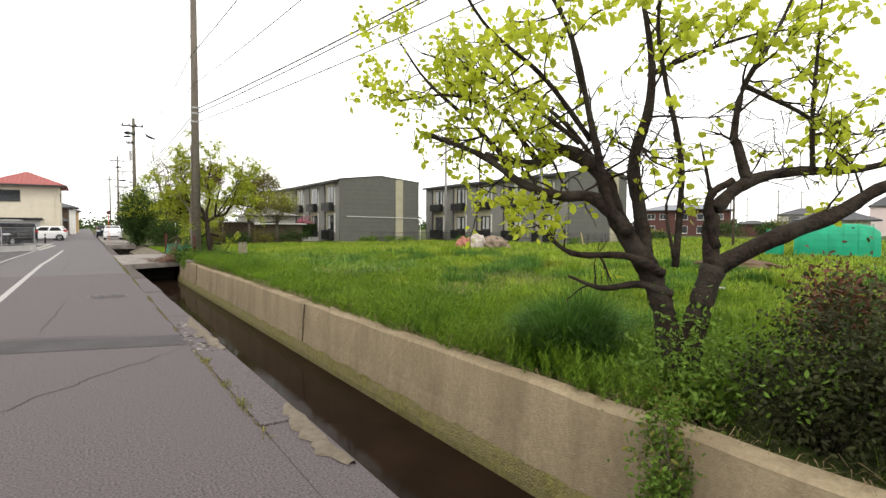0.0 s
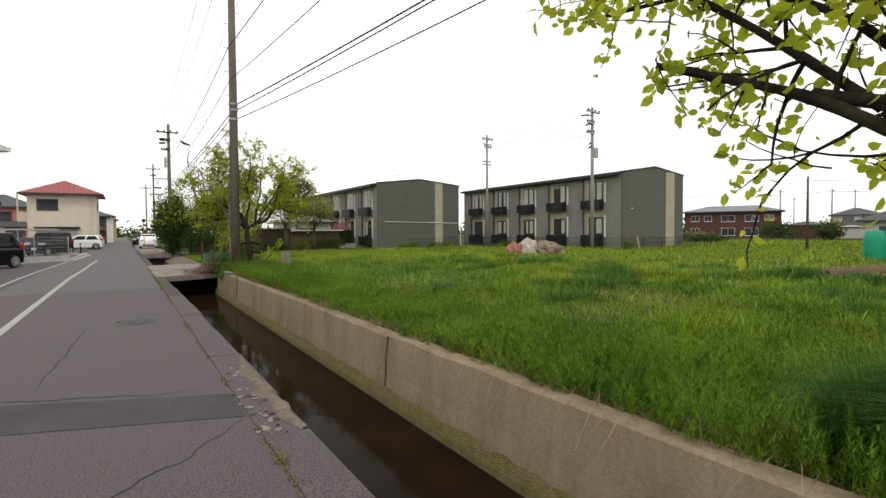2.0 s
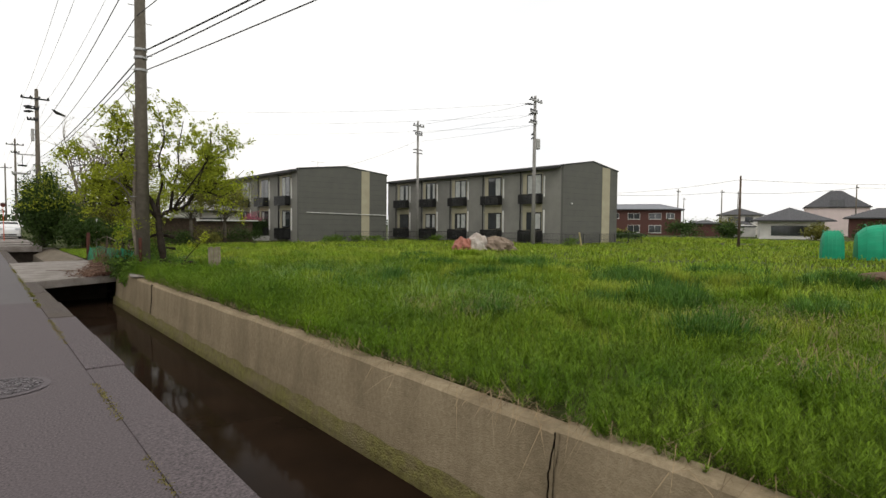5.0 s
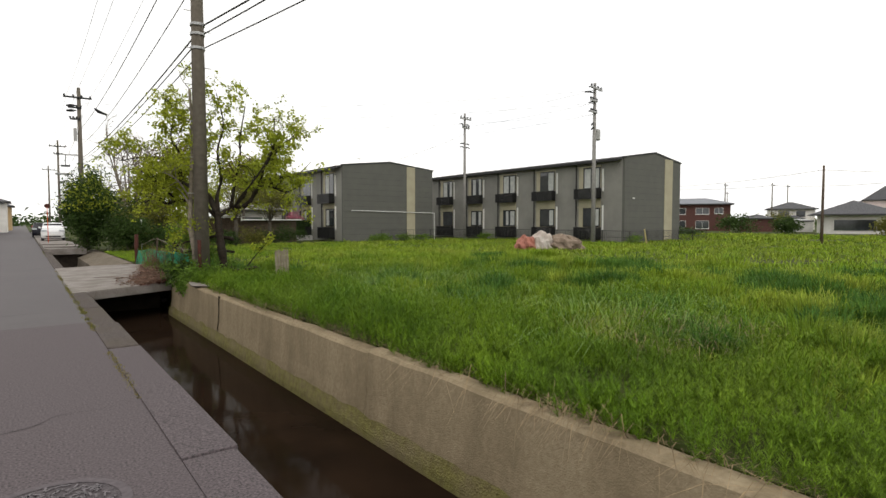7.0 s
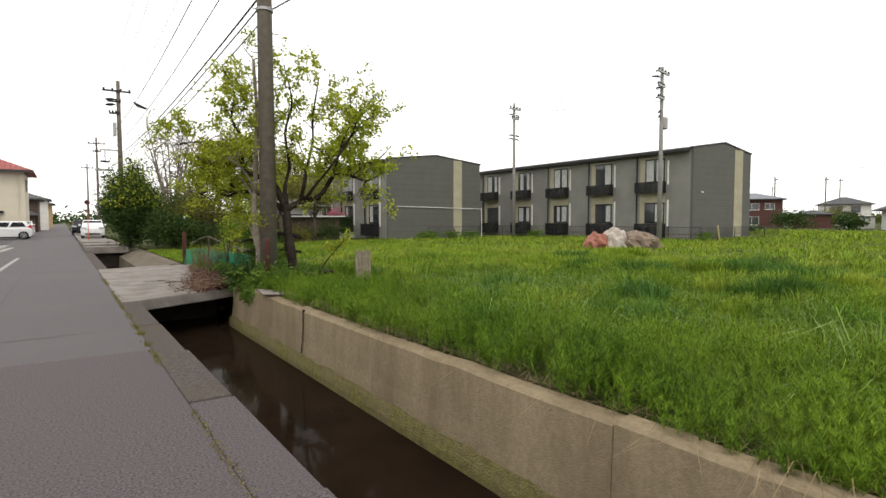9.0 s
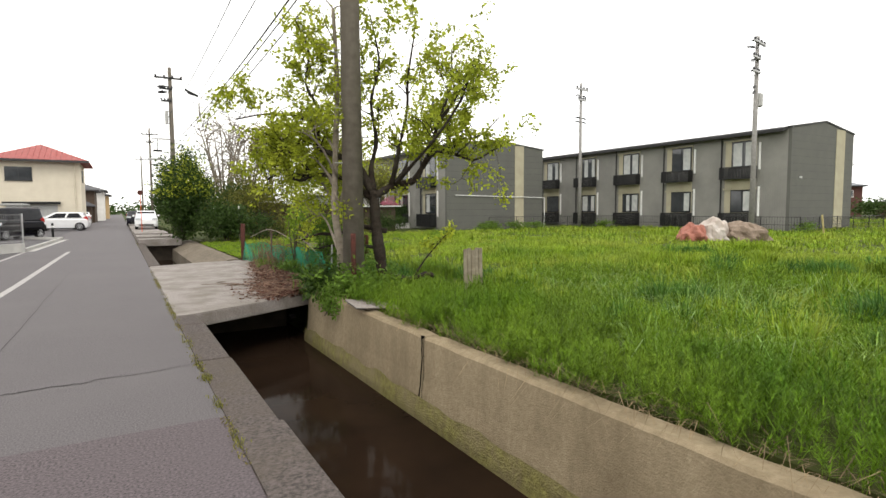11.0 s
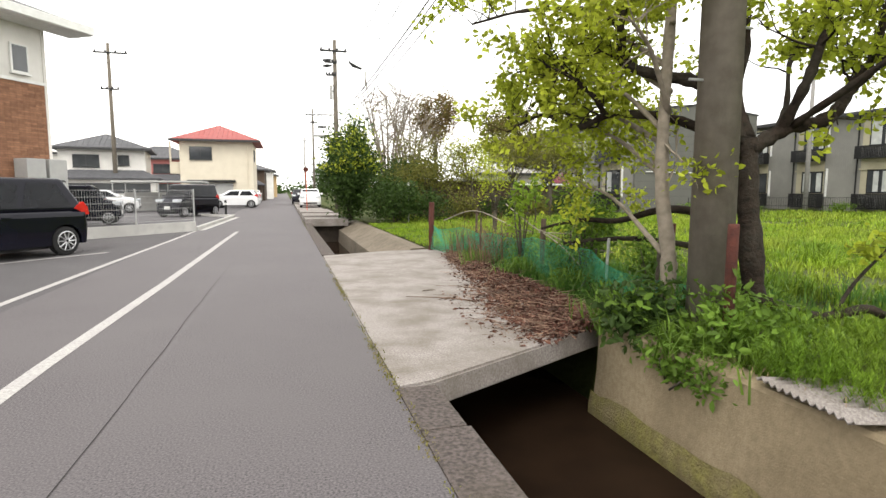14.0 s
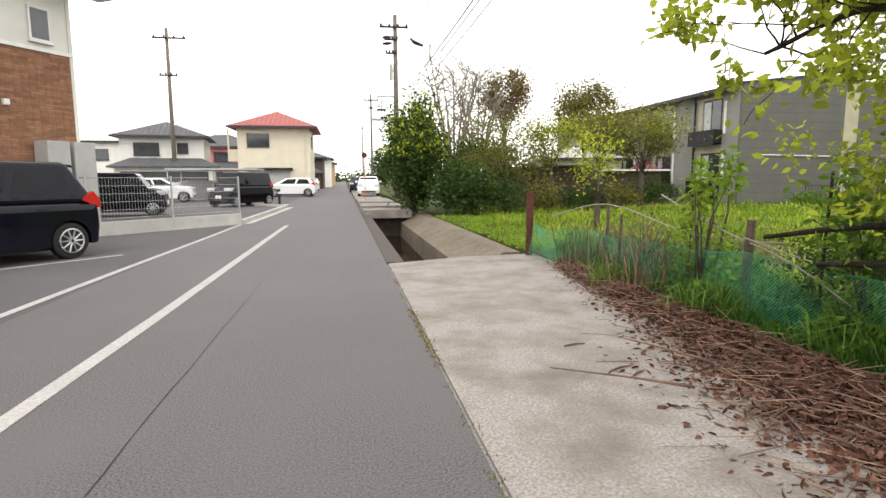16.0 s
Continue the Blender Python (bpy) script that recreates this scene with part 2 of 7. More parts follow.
TAIL = mat("red_lens", (0.5, 0.02, 0.015), (0.4, 0.015, 0.012), 10, 0.15, spec=0.6)
LAMP_CLEAR = mat("clear_lens", (0.65, 0.67, 0.7), (0.5, 0.52, 0.55), 10, 0.1, spec=0.7)
CAR_GLASS = mat("car_glass", (0.012, 0.014, 0.018), (0.008, 0.009, 0.012), 2, 0.03, spec=0.4)
ORANGE = mat("orange_paint", (0.62, 0.10, 0.03), (0.5, 0.08, 0.03), 10, 0.5)
GREYBOX = mat("grey_cabinet", (0.40, 0.40, 0.38), (0.34, 0.34, 0.33), 3, 0.6)
IRON = mat("cast_iron", (0.10, 0.085, 0.09), (0.06, 0.05, 0.055), 30, 0.6, metal=0.4, bump=0.5, bscale=80)


# ---------- mesh helpers ----------
def link_bm(name, bm, material, smooth=False):
    me = bpy.data.meshes.new(name)
    bm.normal_update()
    bm.to_mesh(me)
    bm.free()
    me.materials.append(material)
    if smooth:
        for p in me.polygons:
            p.use_smooth = True
    return new(name, me)


def part(name, bm, material, parent=None, label="", smooth=False):
    ob = link_bm(name, bm, material, smooth)
    if parent is not None:
        ob.parent = parent
    if label:
        ob["label"] = label
    return ob


def thing(name, label, category, group="", at=(0, 0, 0), rz=0.0):
    ob = new(name)
    ob.matrix_basis = pose(*at, 0, 0, rz)
    return tagged(ob, label, category, group)


def box(bm, x0, x1, y0, y1, z0, z1, bevel=0.0):
    r = bmesh.ops.create_cube(bm, size=1.0, matrix=Matrix.LocRotScale(
        ((x0 + x1) / 2, (y0 + y1) / 2, (z0 + z1) / 2), None, (abs(x1 - x0), abs(y1 - y0), abs(z1 - z0))))
    if bevel:
        es = list({e for v in r["verts"] for e in v.link_edges})
        bmesh.ops.bevel(bm, geom=es, offset=bevel, segments=2, affect="EDGES", profile=0.7)
    return bm


def boxed(x0, x1, y0, y1, z0, z1, bevel=0.0):
    return box(bmesh.new(), x0, x1, y0, y1, z0, z1, bevel)


def prism(poly, z0, z1):
    """A polygon in plan, pulled up from z0 to z1."""
    bm = bmesh.new()
    lo = [bm.verts.new((x, y, z0)) for x, y in poly]
    hi = [bm.verts.new((x, y, z1)) for x, y in poly]
    n = len(poly)
    bm.faces.new(lo[::-1]), bm.faces.new(hi)
    for i in range(n):
        bm.faces.new((lo[i], lo[(i + 1) % n], hi[(i + 1) % n], hi[i]))
    bmesh.ops.recalc_face_normals(bm, faces=bm.faces)
    return bm


def extrude_y(profile, y0, y1, bm=None):
    """A closed x-z profile pulled along y."""
    bm = bm or bmesh.new()
    a = [bm.verts.new((x, y0, z)) for x, z in profile]
    b = [bm.verts.new((x, y1, z)) for x, z in profile]
    n = len(profile)
    fs = [bm.faces.new(a), bm.faces.new(b[::-1])]
    for i in range(n):
        fs.append(bm.faces.new((a[i], b[i], b[(i + 1) % n], a[(i + 1) % n])))
    bmesh.ops.recalc_face_normals(bm, faces=fs)
    return bm


def tube(bm, pts, radii, sides=8, cap=True):
    """A tapered tube along a line of points."""
    pts = [Vector(p) for p in pts]
    rings = []
    up = Vector((0.13, 0.29, 0.95))
    for i, p in enumerate(pts):
        d = (pts[min(i + 1, len(pts) - 1)] - pts[max(i - 1, 0)])
        d = d.normalized() if d.length > 1e-6 else Vector((0, 0, 1))
        u = d.cross(up if abs(d.dot(up)) < 0.95 else Vector((1, 0, 0))).normalized()
        v = d.cross(u)
        rings.append([bm.verts.new(p + (u * math.cos(6.2832 * k / sides) + v * math.sin(6.2832 * k / sides)) * radii[i])
                      for k in range(sides)])
    for a, b in zip(rings, rings[1:]):
        for k in range(sides):
            bm.faces.new((a[k], a[(k + 1) % sides], b[(k + 1) % sides], b[k]))
    if cap:
        bm.faces.new(rings[0][::-1]), bm.faces.new(rings[-1])
    return bm


def rod(p0, p1, r, sides=8):
    return tube(bmesh.new(), [p0, p1], [r, r], sides)


def mesh_from(name, verts, faces_flat, per, material):
    """A mesh of many alike faces from arrays."""
    me = bpy.data.meshes.new(name)
    nv, nf = len(verts), len(faces_flat) // per
    me.vertices.add(nv)
    me.vertices.foreach_set("co", np.asarray(verts, np.float32).ravel())
    me.loops.add(nf * per)
    me.loops.foreach_set("vertex_index", np.asarray(faces_flat, np.int32))
    me.polygons.add(nf)
    me.polygons.foreach_set("loop_start", np.arange(0, nf * per, per, dtype=np.int32))
    me.update(calc_edges=True)
    me.materials.append(material)
    return me


rng = np.random.default_rng(7)


def blades(xy, z, height, width, lean=0.45, away=None):
    """Bent grass blades: five corners and three triangles each; away: the direction each one leans to."""
    n = len(xy)
    a = rng.uniform(0, 2 * np.pi, n) if away is None else away + rng.normal(0, 0.5, n)
    d = np.stack([np.cos(a), np.sin(a), np.zeros(n)], 1)
    b = a + rng.normal(0, 0.9, n)
    s = np.stack([-np.sin(b), np.cos(b), np.zeros(n)], 1)
    base = np.column_stack([xy, z])
    h, w = height[:, None], width[:, None]
    ln = (rng.uniform(0.1, 1.0, n) * lean)[:, None]
    up = np.array([0, 0, 1.0])
    mid = base + up * h * 0.62 + d * h * ln * 0.35
    tip = base + up * h * np.maximum(1 - 0.45 * ln, 0.35) + d * h * ln
    v = np.stack([base - s * w, base + s * w, mid + s * w * 0.8, mid - s * w * 0.8, tip], 1).reshape(-1, 3)
    o = np.arange(n)[:, None] * 5
    f = (o + np.array([0, 1, 2, 0, 2, 3, 3, 2, 4])).ravel()
    return v, f


def clump_noise(x, y, k, seed=0.0):
    """Smooth waves summed at odd angles, 0 to 1, to vary heights across the field."""
    t = np.zeros_like(x)
    for i in range(7):
        ang = i * 2.39996 + seed
        q = k * (0.7 + 0.23 * i)
        t += np.sin(q * (x * np.cos(ang) + y * np.sin(ang)) + 1.7 * i + seed * 3)
    return 0.5 + t / 9.0


def field_z(x, y):
    return 0.07 + 0.05 * (clump_noise(x, y, 0.5, 1.0) - 0.5)


def leaf_mesh(name, pts, size, material, spread=0.0, flat=0.6, aspect=0.5):
    """Leaves at points: each a pointed oval, folded along its rib and drooping at the tip."""
    pts = np.asarray(pts, float)
    n = len(pts)
    if spread:
        pts = pts + rng.normal(0, spread, (n, 3))
    a, b = rng.uniform(0, 2 * np.pi, n), rng.normal(-0.25, flat, n)
    d = np.stack([np.cos(a) * np.cos(b), np.sin(a) * np.cos(b), np.sin(b)], 1)
    r = rng.normal(0, 1, (n, 3))
    s = np.cross(d, r)
    s /= np.linalg.norm(s, axis=1)[:, None] + 1e-9
    u = np.cross(s, d)
    L = (size * rng.uniform(0.55, 1.25, n))[:, None]
    w = L * aspect
    def at(x, y, z):
        return pts + d * L * x + s * w * y + u * L * z

    if size > 0.12:
        v = np.stack([at(0, 0, 0), at(0.45, 0.5, 0.1), at(1.0, 0, -0.05), at(0.45, -0.5, 0.1)], 1).reshape(-1, 3)
        f = (np.arange(n)[:, None] * 4 + np.array([0, 1, 2, 0, 2, 3])).ravel()
        return mesh_from(name, v, f, 3, material)
    v = np.stack([at(0, 0, 0), at(0.28, 0.40, 0.08), at(0.66, 0.42, 0.05), at(1.0, 0, -0.10), at(0.66, -0.42, 0.05), at(0.28, -0.40, 0.08),
                  at(0.48, 0, -0.03)], 1).reshape(-1, 3)
    o = np.arange(n)[:, None] * 7
    f = (o + np.array([0, 1, 6, 1, 2, 6, 2, 3, 6, 3, 4, 6, 4, 5, 6, 5, 0, 6])).ravel()
    return mesh_from(name, v, f, 3, material)



# ---------- ground, road, ditch ----------
def build_ground():
    prof = [(-1500, -0.06), (0.8, -0.06), (0.9, -1.5), (3.5, -1.5), (3.6, 0.02), (60, 0.02), (1500, 0.02)]
    flat = [(x, -0.06 if x < 3.5 else 0.02) for x, _ in prof]
    rows = [(-1500, flat), (-60, flat), (-59.9, prof), (140, prof), (140.1, flat), (1500, flat)]
    bm = bmesh.new()
    grid = [[bm.verts.new((x, y, z)) for x, z in p] for y, p in rows]
    for a, b in zip(grid, grid[1:]):
        for i in range(len(a) - 1):
            bm.faces.new((a[i], a[i + 1], b[i + 1], b[i]))
    tagged(link_bm("ground", bm, SOIL), "flat grassy farmland reaching the horizon", "ground", kind="structure")


build_ground()
ROAD_X0, KERB_X0, DITCH_X0, DITCH_X1 = -3.0, 0.88, 1.17, 3.12
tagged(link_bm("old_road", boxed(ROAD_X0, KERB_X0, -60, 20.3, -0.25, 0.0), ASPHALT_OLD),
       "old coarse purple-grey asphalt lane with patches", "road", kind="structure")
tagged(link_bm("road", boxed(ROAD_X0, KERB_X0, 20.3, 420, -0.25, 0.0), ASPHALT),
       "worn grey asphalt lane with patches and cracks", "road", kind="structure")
tagged(link_bm("parking_lot", boxed(-34, ROAD_X0, -60, 57, -0.25, -0.002), ASPHALT_LOT),
       "grey asphalt parking lot beside the lane", "parking lot", kind="structure")
tagged(link_bm("side_pavement", boxed(-34, ROAD_X0, 57, 420, -0.25, -0.004), ASPHALT_LOT),
       "grey asphalt frontage along the houses", "pavement", kind="structure")


def road_mark(name, poly, label, category, material, z=0.004):
    bm = bmesh.new()
    lo = [bm.verts.new((x, y, z)) for x, y in poly]
    bm.faces.new(lo)
    bmesh.ops.recalc_face_normals(bm, faces=bm.faces)
    if bm.faces[:][0].normal.z < 0:
        bmesh.ops.reverse_faces(bm, faces=bm.faces)
    return tagged(link_bm(name, bm, material), label, category, kind="structure")


road_mark("inner_line", [(-1.95, -60), (-1.80, 14), (-1.785, 26), (-1.685, 30), (-1.57, 38), (-1.52, 40.9), (-1.39, 40.9), (-1.44, 38), (-1.555, 30), (-1.655, 26), (-1.67, 14), (-1.82, -60)],
          "worn white painted line along the lane", "road marking", LINE_PAINT)
road_mark("outer_line", [(-3.5, -60), (-3.32, 27), (-3.25, 30), (-3.17, 33), (-3.01, 38), (-2.92, 41.7), (-2.81, 41.7), (-2.9, 38), (-3.06, 33), (-3.14, 30), (-3.21, 27), (-3.39, -60)],
          "white painted line at the edge of the parking lot", "road marking", LINE_PAINT)
road_mark("kerb_line", [(-2.95, 41.9), (-2.62, 41.9), (-2.2, 52.0), (-2.55, 52.0)],
          "pale concrete strip along the lot's edge", "road marking", CONC_LIGHT)
road_mark("bay_line", [(-7.3, 30.75), (-7.38, 30.83), (-3.8, 35.0), (-3.7, 34.93)],
          "white painted line between two parking bays", "road marking", LINE_PAINT)
road_mark("trench_patch", [(-1.3, 8.1), (0.86, 7.45), (0.86, 8.2), (-1.3, 9.0)],
          "dark asphalt patch across the lane", "road patch", PATCH)


def wiggle(name, x0, y0, x1, y1, w, amp, label, n=40):
    d = Vector((x1 - x0, y1 - y0, 0))
    s = Vector((-d.y, d.x, 0)).normalized()
    bm = bmesh.new()
    prev = None
    for i in range(n + 1):
        f = i / n
        p = Vector((x0, y0, 0.003)) + d * f + s * amp * (noise.noise((f * 9, x0, y0)) + 0.4 * noise.noise((f * 37, y0, 1)))
        ww = w * (0.35 + 0.65 * abs(math.sin(3.14 * min(1, f * 1.0 + 0.08)))) * (0.7 + 0.6 * random.random())
        cur = (bm.verts.new(p - s * ww), bm.verts.new(p + s * ww))
        if prev:
            bm.faces.new((prev[0], cur[0], cur[1], prev[1]))
        prev = cur
    bmesh.ops.recalc_face_normals(bm, faces=bm.faces)
    return tagged(link_bm(name, bm, CRACK), label, "crack", kind="structure")


wiggle("seam", -0.92, 20.0, -0.88, 32.5, 0.0035, 0.02, "thin dark seam along the asphalt lane", 60)
wiggle("crack", -1.5, 21.7, 0.85, 21.85, 0.010, 0.12, "thin crack across the asphalt lane", 60)
wiggle("crack", -1.45, 9.15, 0.6, 8.45, 0.012, 0.08, "ragged edge crack of a road patch", 50)
wiggle("crack", -1.1, 5.2, 0.86, 7.42, 0.008, 0.1, "thin crack in the asphalt lane", 50)
wiggle("crack", -0.8, 9.4, -0.55, 13.5, 0.008, 0.05, "thin crack along the asphalt lane", 40)
wiggle("crack", -1.4, 14.9, 0.8, 15.6, 0.005, 0.1, "hairline crack across the lane", 40)


def build_manhole():
    hole = thing("manhole_cover", "round cast-iron manhole cover with a raised pattern in the asphalt", "manhole", at=(0.16, 13.72, 0))
    bm = bmesh.new()
    bmesh.ops.create_circle(bm, cap_ends=True, radius=0.36, segments=40, matrix=pose(0, 0, 0.005))
    part("cover", bm, IRON, hole)
    ring = bmesh.new()
    for k in range(48):
        a, b = 6.2832 * k / 48, 6.2832 * (k + 1) / 48
        q = [ring.verts.new((r * math.cos(t), r * math.sin(t), 0.008)) for r, t in ((0.345, a), (0.40, a), (0.40, b), (0.345, b))]
        ring.faces.new(q)
    bmesh.ops.remove_doubles(ring, verts=ring.verts, dist=1e-5)
    part("rim", ring, mat("manhole_rim", (0.105, 0.088, 0.095), (0.07, 0.058, 0.063), 30, 0.7), hole, "grey iron rim")
    knobs = bmesh.new()
    rr = random.Random(3)
    for k in range(260):
        r, a = 0.32 * math.sqrt(rr.random()), rr.random() * 6.2832
        m = pose(r * math.cos(a), r * math.sin(a), 0.008, 0, 0, rr.random() * 180)
        bmesh.ops.create_cube(knobs, size=1, matrix=m @ Matrix.Diagonal((0.045, 0.012, 0.008, 1)))
    part("raised_pattern", knobs, mat("worn_iron", (0.16, 0.14, 0.15), (0.11, 0.10, 0.105), 30, 0.5, metal=0.4), hole)["kind"] = "stuff"


build_manhole()

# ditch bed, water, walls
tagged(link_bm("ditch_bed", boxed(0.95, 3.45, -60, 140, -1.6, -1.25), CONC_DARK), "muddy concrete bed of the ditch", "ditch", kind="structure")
tagged(link_bm("water", boxed(DITCH_X0 - 0.02, DITCH_X1 + 0.1, -60, 120, -1.2, -0.83), WATER),
       "shallow brown water standing in the ditch", "water", kind="structure")
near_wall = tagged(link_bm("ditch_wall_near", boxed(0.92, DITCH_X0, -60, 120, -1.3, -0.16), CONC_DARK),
                   "damp concrete side of the ditch under the lane, darkened for shade", "wall", kind="structure")
far_wall = tagged(new("ditch_wall_far"), "old stained concrete retaining wall of the ditch with open joints", "wall", kind="structure")


def wall_panel(y0, y1, dx, dz, tilt):
    """One cast panel with a battered face, a rounded worn top and a slightly uneven edge."""
    bm = bmesh.new()
    n = max(2, int((y1 - y0) / 0.35))
    rows = []
    for i in range(n + 1):
        y = y0 + (y1 - y0) * i / n
        w = 0.012 * noise.noise((y * 1.3, 2, 5)) + 0.006 * noise.noise((y * 6, 1, 1))
        t = 0.12 + dz + 1.4 * w + tilt * (i / n - 0.5)
        x = DITCH_X1 + dx + w
        rows.append([bm.verts.new((px, y, pz)) for px, pz in (
            (x - 0.05, -1.3), (x - 0.04, -0.78), (x, -0.4), (x + 0.02, t - 0.03), (x + 0.045, t), (x + 0.20, t + 0.005),
            (x + 0.24, t - 0.05), (x + 0.26, -1.3))])
    for a, b in zip(rows, rows[1:]):
        for k in range(7):
            bm.faces.new((a[k], a[k + 1], b[k + 1], b[k]))
    bm.faces.new(rows[0]), bm.faces.new(rows[-1][::-1])
    bmesh.ops.recalc_face_normals(bm, faces=bm.faces)
    return bm


joints = [-60, -48, -36, -24, -13.8, -8, -2.1, 9.6, 15.52, 21.4, 25.75]
for i, (a, b) in enumerate(zip(joints, joints[1:])):
    part("wall_panel", wall_panel(a + 0.004, b - 0.004, 0.0, 0.02 * math.sin(i * 1.3), 0.03 * math.sin(i * 3.7)), CONC, far_wall)
for i, (a, b) in enumerate(zip(joints, joints[1:])):
    bm = bmesh.new()
    n = int((b - a) / 0.15)
    rows = []
    for k in range(n + 1):
        y = a + (b - a) * k / n
        top = -0.58 + 0.05 * noise.noise((y * 2.2, 0, 3)) + 0.04 * noise.noise((y * 9, 4, 3))
        x = DITCH_X1 - 0.03
        rows.append([bm.verts.new(q) for q in ((x - 0.05, y, -1.1), (x - 0.05, y, -0.74), (x - 0.025, y, top))])
    for p, q in zip(rows, rows[1:]):
        for k in range(2):
            bm.faces.new((p[k], p[k + 1], q[k + 1], q[k]))
    bmesh.ops.recalc_face_normals(bm, faces=bm.faces)
    part("moss_band", bm, MOSS, far_wall, "yellow-green moss along the waterline")

def open_joint(y, w):
    """A near-black ragged strip on the wall's face for an open joint and its side shade, wider where the edges have
    spalled.
    """
    bm = bmesh.new()
    prev = None
    for k in range(25):
        z = 0.10 - 0.92 * k / 24
        x = DITCH_X1 + 0.012 * noise.noise((y * 1.3, 2, 5)) + (0.02 * (z + 0.4) / 0.5 if z > -0.4 else 0.105 * (z + 0.4)) - 0.011
        c = y + 0.03 * noise.noise((z * 3.0, y, 1)) + 0.012 * noise.noise((z * 14, y, 4))
        h = w * (0.7 + 0.8 * abs(noise.noise((z * 7, y, 9))))
        cur = [bm.verts.new(q) for q in ((x, c - h, z), (x + 0.03, c, z), (x, c + h, z))]
        if prev:
            for i in range(2):
                bm.faces.new((prev[i], prev[i + 1], cur[i + 1], cur[i]))
        prev = cur
    bmesh.ops.recalc_face_normals(bm, faces=bm.faces)
    part("joint_strip", bm, JOINT, far_wall, "near-black ragged strip for an open joint and its shade")


# near-black, so the shade inside each joint lies in the colour
JOINT = mat("joint_dark", (0.010, 0.008, 0.006), (0.006, 0.005, 0.004), 20, 1.0, spec=0.05)
for y in joints[1:-1]:
    if y != 15.52:
        open_joint(y, 0.03)

# weep holes
for y in (15.9, 4.3, 27.0):
    part("weep_hole", rod((DITCH_X1 - 0.015, y, -0.62), (DITCH_X1 + 0.1, y, -0.6), 0.045, 12), CRACK, far_wall, "dark round drain hole")

# coping stones beside the lane
coping = tagged(new("ditch_coping"), "weathered concrete coping strip between lane and ditch", "kerb", kind="structure")
y = -20.0
k = 0
while y < 24.7:
    ln = 2.0
    y1 = min(y + ln, 24.72)
    edge = 1.24 if y < 18 else max(1.18, 1.24 - 0.02 * (y - 18))
    bm = boxed(KERB_X0 + 0.004, edge + 0.012 * math.sin(k * 1.9), y + 0.006, y1 - 0.006, -0.2, 0.006 + 0.006 * math.sin(k * 2.7), 0.015)
    part("coping_stone", bm, ASPHALT_OLD if y < 18 else CONC_KERB, coping)
    y, k = y1, k + 1
y = 33.1
while y < 60:
    part("coping_stone", boxed(KERB_X0 + 0.004, DITCH_X0, y + 0.006, y + 1.99, -0.2, 0.008, 0.015), CONC_KERB, coping)
    y += 2.0

# broken pale concrete where the coping has crumbled
def crumbled_edge(y0, y1, seed):
    n = int((y1 - y0) / 0.06)
    bm = bmesh.new()
    rows = []
    for i in range(n + 1):
        y = y0 + (y1 - y0) * i / n
        taper = min(1.0, 6 * min(i, n - i) / n)
        xi = 1.17 - (0.09 + 0.09 * noise.noise((y * 2.3, seed, 0)) + 0.06 * noise.noise((y * 9, seed, 2))) * taper
        xo = 1.25 + 0.05 * noise.noise((y * 3.1, seed, 7)) * taper
        rows.append([bm.verts.new((x, y, z + 0.008 * noise.noise((x * 20, y * 14, seed)))) for x, z in
                     ((xi, 0.004), (xi + 0.02, 0.018), ((xi + xo) / 2, 0.024), (xo - 0.03, 0.016), (xo, -0.06), (xo, -0.16))])
    for a, b in zip(rows, rows[1:]):
        for k in range(5):
            bm.faces.new((a[k], a[k + 1], b[k + 1], b[k]))
    bmesh.ops.recalc_face_normals(bm, faces=bm.faces)
    part("crumbled_stretch", bm, CONC_BANK, coping, "pale crumbled concrete edge")


crumbled_edge(6.9, 9.6, 1.0)
crumbled_edge(3.0, 4.4, 4.0)

# slab bridge over the ditch
bridge = tagged(link_bm("slab_bridge", prism([(0.885, 24.73), (1.17, 24.80), (3.42, 26.0), (3.7, 33.7), (2.3, 33.55), (0.885, 33.0)], -0.21, 0.002), CONC_SLAB),
                "stained concrete slab bridging the ditch", "bridge", kind="structure")
bv = bmesh.new()
bv.from_mesh(bridge.data)
bmesh.ops.bevel(bv, geom=[e for e in bv.edges], offset=0.02, segments=2, affect="EDGES")
bv.to_mesh(bridge.data)
bv.free()
# the pier's colour carries the shade under the slab
tagged(link_bm("bridge_pier", boxed(1.2, 3.1, 27.2, 28.0, -1.25, -0.22), CONC_DARK), "concrete pier under the slab bridge, darkened for shade", "pier", kind="structure")

# ditch beyond the bridge: sloped far bank and further covers
tagged(link_bm("ditch_bank", extrude_y([(2.3, -1.3), (2.36, -0.30), (2.44, -0.27), (3.05, 0.02), (3.35, 0.03), (3.4, -1.3)], 33.75, 47.0), CONC_BANK),
       "sloped concrete bank of the narrower ditch", "wall", kind="structure")
for y0, y1, x1 in ((45.0, 46.6, 2.75), (48.3, 51.2, 2.8), (53.0, 58.5, 2.8), (60.5, 118, 2.8)):
    c = link_bm("ditch_cover", boxed(0.95, x1, y0, y1, -0.12, 0.20 if y0 < 60 else 0.10, 0.02), CONC_SLAB)
    tagged(c, "concrete cover slab laid across the ditch", "ditch cover", "covers over the ditch", kind="structure")
# near-black block, its colour stands in for shade beneath the cover
tagged(link_bm("cover_support", boxed(1.25, 2.6, 45.3, 46.2, -1.25, -0.13), CONC_DARK), "concrete block under the ditch cover, darkened for shade", "support", kind="structure")


